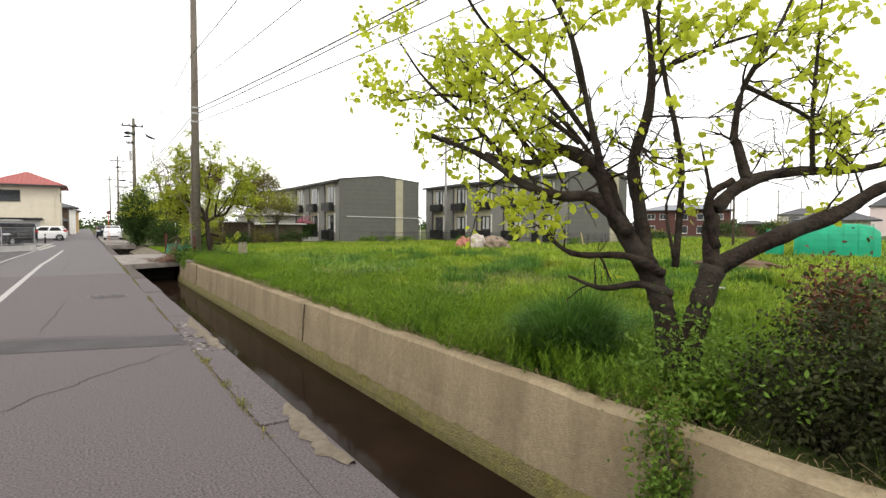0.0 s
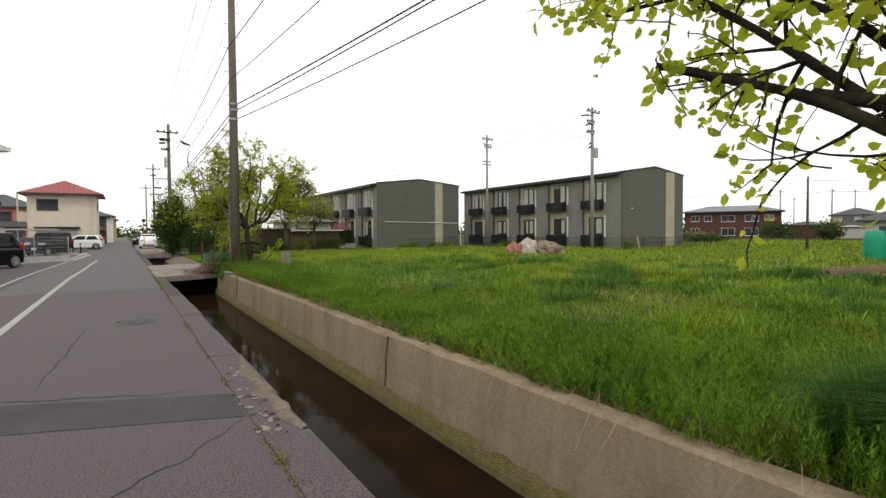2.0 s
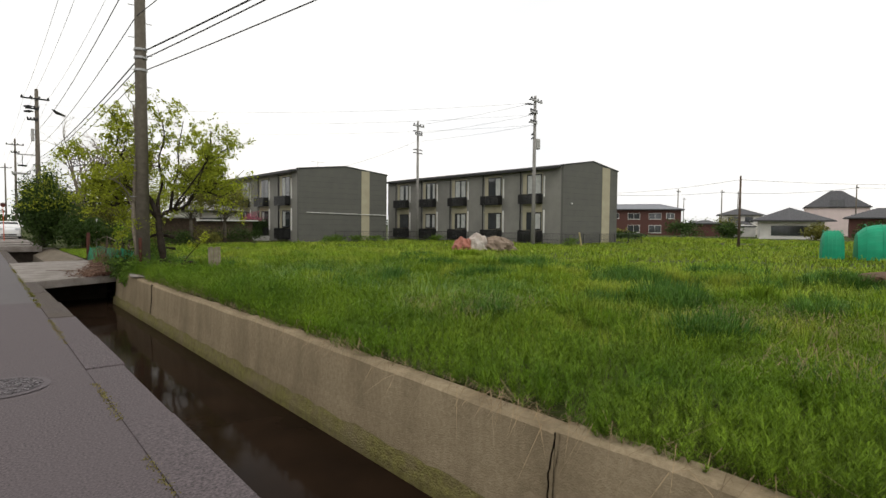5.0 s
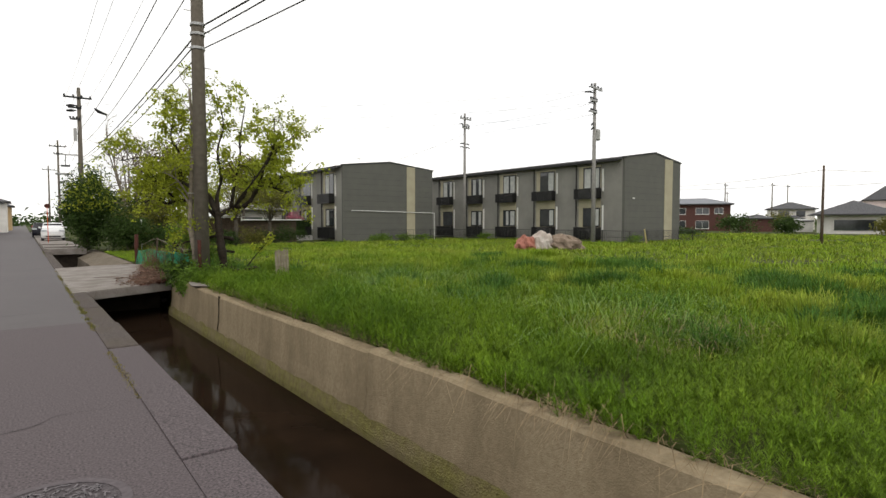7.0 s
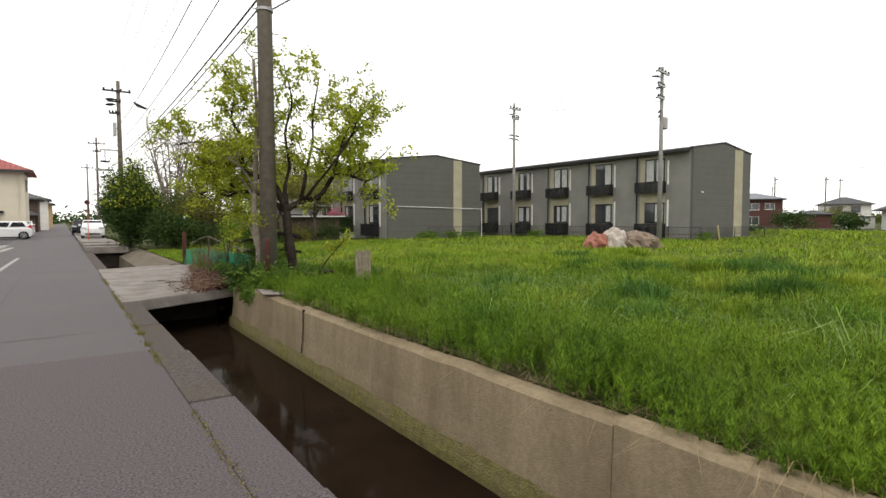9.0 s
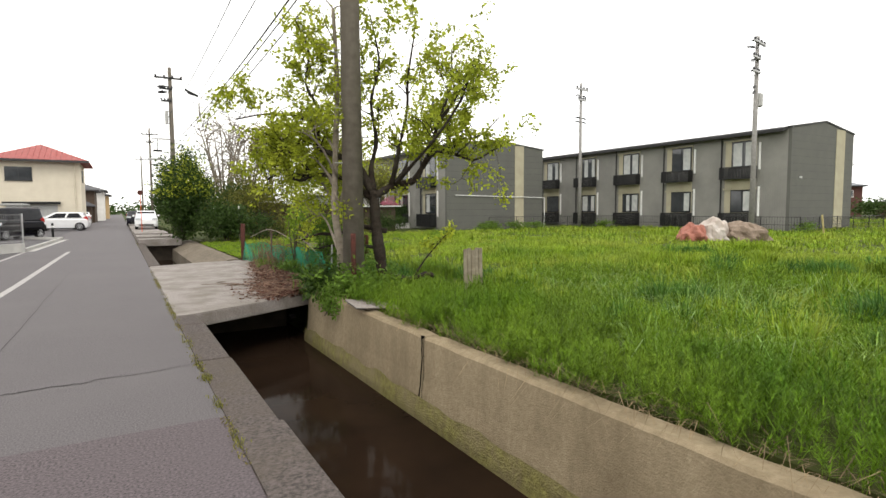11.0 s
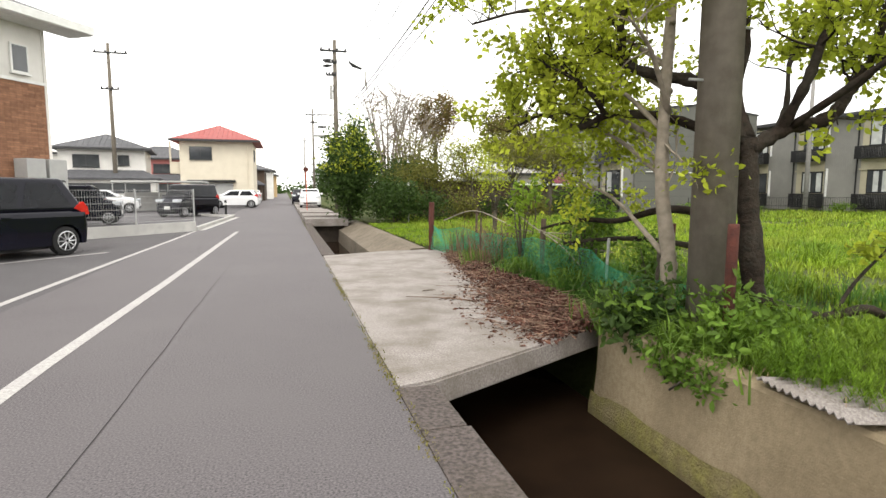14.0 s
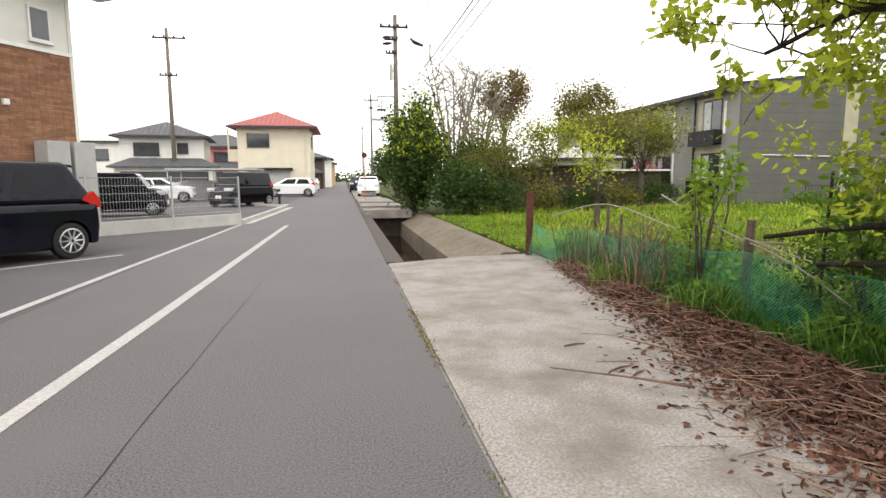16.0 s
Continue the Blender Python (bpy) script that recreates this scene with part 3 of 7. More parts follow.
# ---------- apartment buildings ----------
def apartment(name, x0, x1, y0, y1, eave, ridge_x, ridge_z, band, windows, label):
    ap = thing(name, label, "apartment building", "grey apartment blocks", at=(x0, y0, 0))
    vary = random.Random(int(x0))
    W, D, rx = x1 - x0, y1 - y0, ridge_x - x0
    # long walls and end walls
    part("wall", boxed(0, 0.2, 0.2, D - 0.2, 0.05, eave - 0.1), SIDING_LT, ap, "light grey ribbed siding")
    part("wall", boxed(W - 0.2, W, 0.2, D - 0.2, 0.05, eave - 0.1), SIDING_LT, ap)
    for yy in (0.0, D - 0.2):
        bm = bmesh.new()
        prof = [(0, 0.05), (W, 0.05), (W, eave), (rx, ridge_z), (0, eave)]
        extrude_y(prof, yy, yy + 0.2, bm)
        part("gable_wall", bm, SIDING_DK, ap, "dark grey gable siding")
    # siding courses as thin shadow gaps
    for zz in np.arange(0.6, eave - 0.2, 0.455):
        part("siding_joint", boxed(0.02, W - 0.02, -0.004, 0.0, zz, zz + 0.012), ROOF_DK, ap)
    part("vertical_band", boxed(band[0] - x0, band[1] - x0, -0.03, 0.0, 0.05, ridge_z - (ridge_z - eave) * (band[1] - ridge_x) / (x1 - ridge_x)), BEIGE, ap, "beige vertical band")
    # roof with overhang
    bm = bmesh.new()
    extrude_y([(-0.45, eave - 0.22), (rx, ridge_z - 0.04), (W + 0.2, eave - 0.1), (W + 0.2, eave + 0.02), (rx, ridge_z + 0.07), (-0.45, eave - 0.06)], 0.25, D, bm)
    part("roof", bm, ROOF_DK, ap, "dark metal roof with an overhang")
    bm = bmesh.new()
    extrude_y([(-0.06, eave - 0.04), (rx, ridge_z - 0.0), (W + 0.1, eave - 0.04), (W + 0.1, eave + 0.06), (rx, ridge_z + 0.10), (-0.06, eave + 0.06)], -0.05, 0.24, bm)
    part("roof_trim", bm, ROOF_DK, ap, "dark trim along the gable")
    part("gutter", boxed(-0.58, -0.45, 0.25, D, eave - 0.30, eave - 0.14, 0.02), BLACK, ap)
    ribs = bmesh.new()
    for yy in np.arange(0.35, D - 0.3, 0.15):
        box(ribs, -0.008, 0.0, yy, yy + 0.03, 0.1, eave - 0.3)
    part("siding_ribs", ribs, SIDING_LT, ap)
    for yc in windows:
        c = yc - y0
        for zlo, zhi, up in ((eave - 2.3, eave - 0.55, True), (1.2, 2.72, False)):
            w0, w1 = c - 1.0, c + 0.62
            part("jamb_panel", boxed(-0.012, 0.0, c - 1.05, c + 1.05, zlo, zhi), BEIGE, ap, "beige panel beside the window")
            win = part("window", boxed(-0.03, -0.012, w0, w1, zlo + 0.02, zhi), BLACK, ap, "dark sliding window with pale curtains")
            wm = (w0 + w1) / 2
            for p0, p1 in ((w0 + 0.06, wm - 0.03), (wm + 0.03, w1 - 0.06)):
                part("pane", boxed(-0.045, -0.03, p0, p1, zlo + 0.1, zhi - 0.08), GLASS, win)
                if vary.random() < (0.8 if up else 0.45):
                    part("curtain", boxed(-0.052, -0.0455, p0 + 0.05, p0 + (p1 - p0) * vary.uniform(0.5, 0.95), zlo + 0.14, zhi - 0.12), CURTAIN, win, "pale curtain behind the pane")
            part("window_head", boxed(-0.10, 0.0, c - 1.12, c + 1.12, zhi, zhi + 0.1), BEIGE, win)
        part("infill_panel", boxed(-0.02, 0.0, c - 1.05, c + 1.05, 2.83, eave - 3.0), BEIGE, ap, "beige panel between windows")
        for zb, hb in ((eave - 3.02, 0.80), (0.25, 0.95)):
            bal = part("balcony", boxed(-0.55, -0.06, c - 1.12, c + 1.12, zb, zb + 0.08), BLACK, ap, "black metal balcony box")
            bars = bmesh.new()
            box(bars, -0.55, -0.52, c - 1.12, c + 1.12, zb + hb - 0.06, zb + hb)
            for q in np.arange(-1.12, 1.10, 0.1):
                box(bars, -0.545, -0.525, c + q, c + q + 0.07, zb, zb + hb)
            for q in (-1.12, 1.09):
                box(bars, -0.55, -0.06, c + q, c + q + 0.03, zb, zb + hb)
            part("balustrade", bars, BLACK, bal)
            part("outdoor_unit", boxed(-0.46, -0.16, c - 0.2, c + 0.55, zb + 0.08, zb + 0.66, 0.02), GREYBOX, bal, "grey air-conditioner unit")
        part("duct_cover", boxed(-0.08, 0.0, c - 1.32, c - 1.22, 1.0, 2.9), WHITE, ap, "white pipe cover")
        part("duct_cover", boxed(-0.08, 0.0, c - 1.32, c - 1.22, eave - 2.45, eave - 0.75), WHITE, ap, "white pipe cover")
        part("downpipe", rod((-0.06, c + 1.3, 0.2), (-0.06, c + 1.3, eave - 0.3), 0.045), BLACK, ap)
    return ap


b2 = apartment("apartment_building", 35.5, 43.2, 34.25, 58.6, 6.43, 39.45, 6.97, (40.85, 42.0), [37.4 + 4.57 * i for i in range(5)],
               "two-storey grey apartment block with black balconies behind a fence")
b1 = apartment("apartment_building", 20.35, 29.2, 49.7, 74.5, 6.16, 24.75, 6.6, (26.45, 27.3), [52.2 + 4.57 * i for i in range(5)],
               "two-storey grey apartment block with black balconies beside a hedge")
part("service_pipe", rod((0.7, -0.08, 2.55), (9.0, -0.08, 2.42), 0.026), WHITE, b1, "white horizontal pipe across the gable")
part("service_pipe", rod((9.0, -0.08, 2.45), (9.0, -0.08, 0.1), 0.026), WHITE, b1)
part("wall_lamp", boxed(1.0, 1.14, -0.1, 0.0, 3.35, 3.45, 0.02), WHITE, b2, "small white wall lamp")


# ---------- utility poles and wires ----------
def utility_pole(at, h, r0, label, arms=(), material=CONC_POLE, rz=0.0, bands=(), steps=True, transformer=None):
    p = thing("utility_pole", label, "utility pole", at=at, rz=rz)
    part("shaft", tube(bmesh.new(), [(0, 0, -0.3), (0, 0, h * 0.5), (0, 0, h)], [r0, r0 * 0.8, r0 * 0.6], 20), material, p, smooth=True)
    for z, w, off in arms:
        arm = part("cross_arm", boxed(-w / 2 + off, w / 2 + off, -0.2, -0.08, z - 0.06, z + 0.06), BLACK if h > 11.9 else STEEL, p, "galvanised steel cross-arm")
        for q in (-0.45, -0.15, 0.15, 0.45):
            ins = tube(bmesh.new(), [(off + w * q, -0.12, z + 0.04), (off + w * q, -0.12, z + 0.12), (off + w * q, -0.12, z + 0.22)], [0.03, 0.085, 0.05], 8)
            part("insulator", ins, mat("insulator", (0.05, 0.05, 0.055), rough=0.3), arm, "dark insulator") if not bpy.data.materials.get("insulator") else part("insulator", ins, bpy.data.materials["insulator"], arm, "dark insulator")
    for z in bands:
        part("band", tube(bmesh.new(), [(0, 0, z - 0.03), (0, 0, z + 0.03)], [r0 * 0.95, r0 * 0.95], 20), STEEL, p, "steel clamp band")
    if steps:
        for i in range(int((h - 2.5) / 0.45)):
            z = 2.3 + 0.45 * i
            s = 1 if i % 2 else -1
            part("step_bolt", rod((s * r0 * 0.6, 0, z), (s * (r0 + 0.12), 0, z), 0.011, 6), STEEL, p)
    if transformer:
        z, dx = transformer
        t = part("transformer", tube(bmesh.new(), [(dx, 0, z - 0.4), (dx, 0, z - 0.36), (dx, 0, z + 0.34), (dx, 0, z + 0.4)], [0.2, 0.25, 0.25, 0.15], 14), GREYBOX, p, "grey round transformer")
        part("bracket", boxed(min(0, dx), max(0, dx), -0.04, 0.04, z - 0.05, z + 0.05), STEEL, p)
    return p


utility_pole((3.69, 24.92, 0), 12.5, 0.187, "thick round concrete utility pole standing in shrubs", bands=(6.48, 6.25, 5.9),
             arms=((11.6, 1.8, 0),))
pn = utility_pole((3.86, 62.4, 0), 12.2, 0.21, "concrete utility pole with cross-arms beside the lane", arms=((11.4, 1.9, -0.1), (10.6, 0.9, -0.3), (9.7, 0.7, -0.3)))
utility_pole((3.9, 97, 0), 12.2, 0.17, "distant concrete utility pole beside the lane", arms=((11.4, 1.9, 0), (10.4, 0.9, 0)))
utility_pole((4.0, 134, 0), 12.0, 0.17, "distant concrete utility pole beside the lane", arms=((11.2, 1.9, 0),))
utility_pole((-7.5, 150, 0), 12.0, 0.17, "distant concrete utility pole beyond the houses", arms=((11.2, 1.9, 0),))
utility_pole((8.0, -12.6, 0), 12.5, 0.19, "concrete utility pole at the edge of the ditch", arms=((8.3, 7.0, 0),))
POLE_GREY = mat("pale_pole", (0.30, 0.29, 0.275), (0.23, 0.22, 0.21), 7, 0.85, bump=0.2, bscale=60)
p1 = utility_pole((31.34, 47.77, 0), 11.2, 0.15, "slim utility pole in front of the apartment blocks", arms=((10.7, 1.4, 0), (9.9, 0.9, 0)), rz=10, material=POLE_GREY)
p2 = utility_pole((32.76, 34.96, 0), 11.5, 0.17, "utility pole with transformer beside the apartment block", arms=((11.1, 1.7, 0), (10.2, 1.0, -0.4), (9.4, 0.9, -0.4)), rz=12, transformer=(7.9, 0.42), material=POLE_GREY)
utility_pole((-13.93, 74.75, 0), 13.8, 0.2, "tall utility pole with a cross-arm behind parked cars", arms=((13.0, 2.6, 0.2), (10.0, 1.4, 0)))
utility_pole((44.0, 24.3, 0), 5.5, 0.11, "plain wooden pole standing in the field", material=WOOD_OLD, steps=False)


part("lamp_arm", boxed(-1.35, 0, -0.05, 0.05, 6.85, 6.95), STEEL, pn, "steel bracket arm")
part("hanger", rod((-1.0, 0, 6.9), (-1.0, 0, 5.9), 0.03), BLACK, pn)
part("street_lamp", boxed(-1.3, -0.7, -0.15, 0.15, 5.95, 6.08, 0.03), BLACK, pn, "dark hanging street lamp")
part("street_lamp", boxed(-1.7, -0.5, -0.18, 0.18, 5.3, 5.45, 0.04), GREYBOX, pn, "grey hanging lamp tray")
part("junction_box", boxed(-0.42, -0.2, -0.2, 0.1, 8.0, 9.0, 0.03), GREYBOX, pn, "grey junction box")
part("surge_arrester", tube(bmesh.new(), [(1.0, 0, 10.75), (1.3, 0, 10.5), (1.9, 0, 10.3)], [0.05, 0.14, 0.08], 8), BLACK, pn, "dark cable coupling")
for z in (10.75, 10.35):
    part("insulator", tube(bmesh.new(), [(-0.2, 0, z + 0.05), (-0.5, 0, z + 0.02), (-0.85, 0, z - 0.02)], [0.04, 0.12, 0.07], 8), BLACK, pn, "dark strain insulator")
for z, d in ((11.2, 0.9), (10.75, 1.5), (10.1, 0.9), (9.5, 0.9), (8.6, 0.5), (8.3, 0.5)):
    part("insulator", tube(bmesh.new(), [(-0.1, 0, z + 0.06), (-d * 0.55, 0, z), (-d, 0, z - 0.12)], [0.025, 0.07, 0.045], 8), BLACK, p2, "dark strain insulator")
for z in (10.7, 10.2, 8.5, 8.2):
    for s in (-1, 1):
        part("insulator", tube(bmesh.new(), [(0.08 * s, 0, z), (0.35 * s, 0, z + 0.06), (0.65 * s, 0, z)], [0.025, 0.06, 0.04], 8), BLACK, p1, "dark strain insulator")


def wire(p0, p1, sag, r=0.012, name="power_line", label="black overhead power line between poles"):
    pts = []
    a, b = Vector(p0), Vector(p1)
    for i in range(17):
        f = i / 16
        q = a.lerp(b, f)
        q.z -= sag * 4 * f * (1 - f)
        pts.append(q)
    ob = link_bm(name, tube(bmesh.new(), pts, [r * 1.1] * 17, 5), WIRE)
    return tagged(ob, label, "power line", "overhead lines")


for z, dx, sag, r, bx, bz in ((6.5, 0.14, 0.35, 0.02, 11.2, 8.6), (6.3, 0.16, 0.35, 0.016, 10.8, 8.4), (5.95, 0.16, 0.4, 0.014, 11.4, 7.9),
                              (7.4, -0.1, 0.5, 0.012, 6.5, 8.4), (8.6, -0.15, 0.5, 0.014, 4.6, 9.2)):
    wire((bx, -12.6, bz), (3.69 + dx, 24.92, z), sag, r)
    wire((3.69 + dx, 24.92, z), (3.86 + dx * 0.6, 62.4, z + 0.2), sag, r)
    wire((3.86 + dx * 0.6, 62.4, z + 0.2), (3.9, 97, z + 0.2), sag, r)
for dx in (-0.8, -0.25, 0.8):
    wire((3.69 + dx, 24.92, 11.8), (3.86 + dx, 62.4, 11.6), 0.5, 0.008)
    wire((3.86 + dx, 62.4, 11.6), (3.9 + dx, 97, 11.6), 0.5, 0.008)
    wire((3.9 + dx, 97, 11.6), (4.0 + dx, 134, 11.4), 0.5, 0.008)
for z, dz in ((11.0, 0.2), (10.1, 0.1), (9.3, 0)):
    wire((31.34, 47.77, z - dz), (32.76, 34.96, z), 0.1, 0.008)
    wire((32.76, 34.96, z), (3.86, 62.4, z), 0.7, 0.006)
wire((31.34, 47.77, 9.4), (25.0, 58.0, 6.5), 0.4, 0.01)
wire((44.0, 24.3, 5.2), (95, 5, 8), 0.8, 0.012)
wire((44.0, 24.3, 5.2), (70, 60, 7), 0.6, 0.012)



# ---------- field grass ----------
def scatter(x0, x1, y0, y1, per_m2):
    n = int((x1 - x0) * (y1 - y0) * per_m2)
    return rng.uniform((x0, y0), (x1, y1), (n, 2))


def grass_patch(name, x0, x1, y0, y1, tufts, per, h, w, label, material=GRASS, lean=1.0, size=0.07):
    """Tufts that spread outwards from their middles, their height rolling over the field."""
    c = scatter(x0, x1, y0, y1, tufts)
    roll = np.clip(clump_noise(*c.T, 0.9, 0.4), 0, 1)
    swell = np.clip(clump_noise(*c.T, 2.6, 2.2) - 0.3, 0, 1)
    th = h * (0.35 + 0.75 * roll + 0.7 * swell) * rng.uniform(0.6, 1.25, len(c))
    k = np.repeat(np.arange(len(c)), per)
    off = rng.normal(0, size, (len(k), 2))
    xy = c[k] + off
    xy[:, 0] = np.clip(xy[:, 0], x0, x1)
    r = np.linalg.norm(off, axis=1) / size
    height = th[k] * rng.uniform(0.5, 1.1, len(k)) * (1.2 - 0.32 * np.minimum(r, 2.6))
    width = w * rng.uniform(0.6, 1.3, len(k))
    v, f = blades(xy, field_z(*xy.T) - 0.03, height, width, lean, np.arctan2(off[:, 1], off[:, 0]))
    ob = new(name, mesh_from(name, v, f, 3, material))
    return tagged(ob, label, "grass", "meadow grass", "stuff")


def horsetails(x0, x1, y0, y1, per_m2, arms, h, w, label):
    """Upright feathery plumes: whorls of thin arms round a stem, shorter towards the tip."""
    cl = scatter(x0, x1, y0, y1, per_m2 / 13)
    g = np.repeat(np.arange(len(cl)), 13)
    spread = 0.115
    off = rng.normal(0, spread, (len(g), 2))
    c = cl[g] + off
    edge = x0 + 0.12 * clump_noise(c[:, 1], c[:, 1] * 0.2, 3.0, 1.3)
    keep = (c[:, 0] > edge) & (c[:, 0] < x1 + 0.1)
    c, off, g = c[keep], off[keep], g[keep]
    n = len(c)
    q = np.linalg.norm(off, axis=1) / spread
    big = np.clip(clump_noise(*cl.T, 0.8, 1.9), 0, 1)
    ch = h * (0.62 + 0.5 * big) * rng.uniform(0.7, 1.3, len(cl))
    ph = ch[g] * np.maximum(1.15 - 0.27 * q, 0.3) * rng.uniform(0.85, 1.1, n)
    k = np.repeat(np.arange(n), arms)
    m = len(k)
    u = rng.uniform(0.12, 1.0, m) ** 0.75
    a = rng.uniform(0, 2 * np.pi, m)
    tilt = rng.normal(0, 0.10, (n, 2)) + off * 2.2
    z = field_z(*c.T) - 0.02
    o = np.column_stack([c[k] + tilt[k] * (ph[k] * u)[:, None], z[k] + ph[k] * u])
    ln = ((0.034 + 0.075 * (1 - u)) * rng.uniform(0.6, 1.2, m))[:, None]
    rise = rng.uniform(-0.05, 0.75, m) + 0.7 * u
    d = np.column_stack([np.cos(a), np.sin(a), rise])
    s = np.column_stack([-np.sin(a), np.cos(a), np.zeros(m)]) * w
    v = np.stack([o - s, o + s, o + d * ln], 1).reshape(-1, 3)
    arms_v, arms_f = v, np.arange(3 * m)
    sw = np.column_stack([np.full(n, w * 0.8), np.full(n, w * 0.8), np.zeros(n)])
    foot, top = np.column_stack([c, z - 0.03]), np.column_stack([c + tilt * ph[:, None], z + ph * 1.08])
    sv = np.stack([foot - sw, foot + sw, top], 1).reshape(-1, 3)
    v, f = np.concatenate([arms_v, sv]), np.concatenate([arms_f, 3 * m + np.arange(3 * n)])
    tagged(new("horsetail_weeds", mesh_from("horsetail_weeds", v, f, 3, GRASS_EDGE)), label, "weeds", "meadow grass", "stuff")


horsetails(3.2, 5.3, 2.1, 24.6, 235, 46, 0.40, 0.0033, "dense feathery green horsetail weeds along the ditch wall")
horsetails(5.3, 7.6, 2.5, 24.6, 120, 38, 0.33, 0.004, "feathery green horsetail weeds in the meadow")
horsetails(7.6, 11.5, 3.0, 26.0, 55, 26, 0.36, 0.006, "feathery green horsetail weeds in the meadow")
grass_patch("grass", 3.5, 5.3, -1, 24.6, 9, 7, 0.44, 0.0028, "thin taller grass among the horsetails", GRASS_EDGE, lean=1.8)
grass_patch("long_grass", 4.2, 9.5, 13.5, 24.6, 3.2, 34, 0.60, 0.0048, "long arching pale green grass among the horsetails", LONG_GRASS, lean=1.9, size=0.12)
grass_patch("grass", 5.3, 9.0, -2, 25, 20, 54, 0.37, 0.0035, "lush bright green meadow grass", lean=1.5, size=0.15)
grass_patch("grass", 9.0, 18, -3, 34, 8, 44, 0.38, 0.0066, "lush bright green meadow grass", lean=1.5, size=0.2)
grass_patch("grass", 18, 44, -3, 48, 1.6, 30, 0.34, 0.020, "bright green meadow grass before the apartments", lean=1.4, size=0.42)
grass_patch("grass", 44, 75, -5, 60, 0.6, 22, 0.34, 0.05, "bright green meadow grass before far houses", size=0.5)
grass_patch("grass", 5.0, 18, 24, 48, 9, 16, 0.26, 0.012, "bright green grass behind the net fence", size=0.14)
grass_patch("grass", 4.05, 5.4, 25.2, 33.7, 60, 24, 0.5, 0.006, "tall green weeds and grass along the net fence", GRASS_DARK)
grass_patch("grass", 3.6, 4.25, 25.6, 32.6, 150, 14, 0.34, 0.006, "deep green grass under the net fence", GRASS_BLUE)
grass_patch("grass", 3.4, 6.0, 33.7, 43.5, 45, 12, 0.13, 0.007, "short green grass beside the narrower ditch")


# tall dark tussocks in the field
def tussock(x0, y0, r, n, h, label, material=GRASS_DARK, w=0.006):
    """A rambling stand of taller grass: several overlapping swells."""
    m = 7
    cx, cy = x0 + rng.normal(0, 0.55 * r, m), y0 + rng.normal(0, 0.55 * r, m)
    k = rng.integers(0, m, n)
    off = rng.normal(0, 0.28 * r, (n, 2))
    xy = np.stack([cx[k], cy[k]], 1) + off
    xy[:, 0] = np.where(xy[:, 0] < 3.75, 3.75 + (3.75 - xy[:, 0]) * 0.5, xy[:, 0])
    q = np.linalg.norm(off, axis=1) / (0.28 * r)
    height = h * rng.uniform(0.65, 1.1, m)[k] * (1.1 - 0.25 * np.minimum(q, 2.4)) * rng.uniform(0.6, 1.15, n)
    v, f = blades(xy, field_z(*xy.T) - 0.03, height, np.full(n, w), 0.9, np.arctan2(off[:, 1], off[:, 0]))
    tagged(new("grass_tussock", mesh_from("grass_tussock", v, f, 3, material)), label, "grass tussock", "tussocks in the field", "stuff")


tussock(3.95, 3.8, 0.34, 9500, 1.08, "tall dense dark green tussock of grass near the wall", GRASS_BLUE, 0.005)
for x, y, r, h in ((9.5, 12.0, 0.9, 0.6), (11.0, 9.5, 1.0, 0.55), (13.5, 14.5, 1.2, 0.6), (8.2, 15.2, 0.8, 0.55), (10.5, 17.5, 1.0, 0.6), (6.0, 13.2, 0.5, 0.5),
                   (15, 20, 1.3, 0.6), (7.2, 10.5, 0.6, 0.55), (12.5, 22, 1.0, 0.6), (6.3, 17.8, 0.5, 0.55), (17, 11, 1.2, 0.6), (7.5, 21, 0.6, 0.55), (5.4, 20.5, 0.4, 0.5)):
    tussock(x, y, r, int(2600 * r), h, "taller darker stand of meadow grass", GRASS_BLUE, w=0.006)


# smaller swells of grass all over the field
for _ in range(95):
    x, y = 5.6 + 12.5 * rng.random() ** 1.2, rng.uniform(2.5, 28)
    r = rng.uniform(0.22, 0.6) * (1 + (x - 5.6) / 18)
    tussock(x, y, r, int(1500 * r), rng.uniform(0.42, 0.62), "low swelling stand of meadow grass", GRASS_DARK if rng.random() < 0.4 else GRASS, w=0.005 + 0.0004 * (x - 5))


# dry straw along the wall's top, bent over the face
def straw_band(name, x0, x1, y0, y1, n, label, hmin, hmax):
    xy = rng.uniform((x0, y0), (x1, y1), (n, 2))
    a = np.where(rng.random(n) < 0.7, rng.normal(3.14, 0.7, n), rng.uniform(0, 6.283, n))
    d = np.stack([np.cos(a), np.sin(a)], 1)
    ln = rng.uniform(hmin, hmax, n)[:, None]
    z0 = np.full((n, 1), 0.15 if x1 < 4 else 0.33)
    p0 = np.column_stack([xy, z0])
    p1 = np.column_stack([xy + d * ln * 0.5, z0 + ln * rng.uniform(-0.05, 0.35, (n, 1))])
    p2 = np.column_stack([xy + d * ln, z0 - ln * rng.uniform(0.0, 0.45, (n, 1))])
    over = p2[:, :1] > DITCH_X1 + 0.1
    p2[:, 2:] = np.where(over, np.maximum(p2[:, 2:], 0.14), p2[:, 2:])
    s = np.column_stack([-d[:, 1], d[:, 0], np.zeros(n)]) * 0.0022
    v = np.stack([p0 - s, p0 + s, p1 + s, p1 - s, p2], 1).reshape(-1, 3)
    f = (np.arange(n)[:, None] * 5 + np.array([0, 1, 2, 0, 2, 3, 3, 2, 4])).ravel()
    tagged(new(name, mesh_from(name, v, f, 3, STRAW)), label, "straw", "", "stuff")


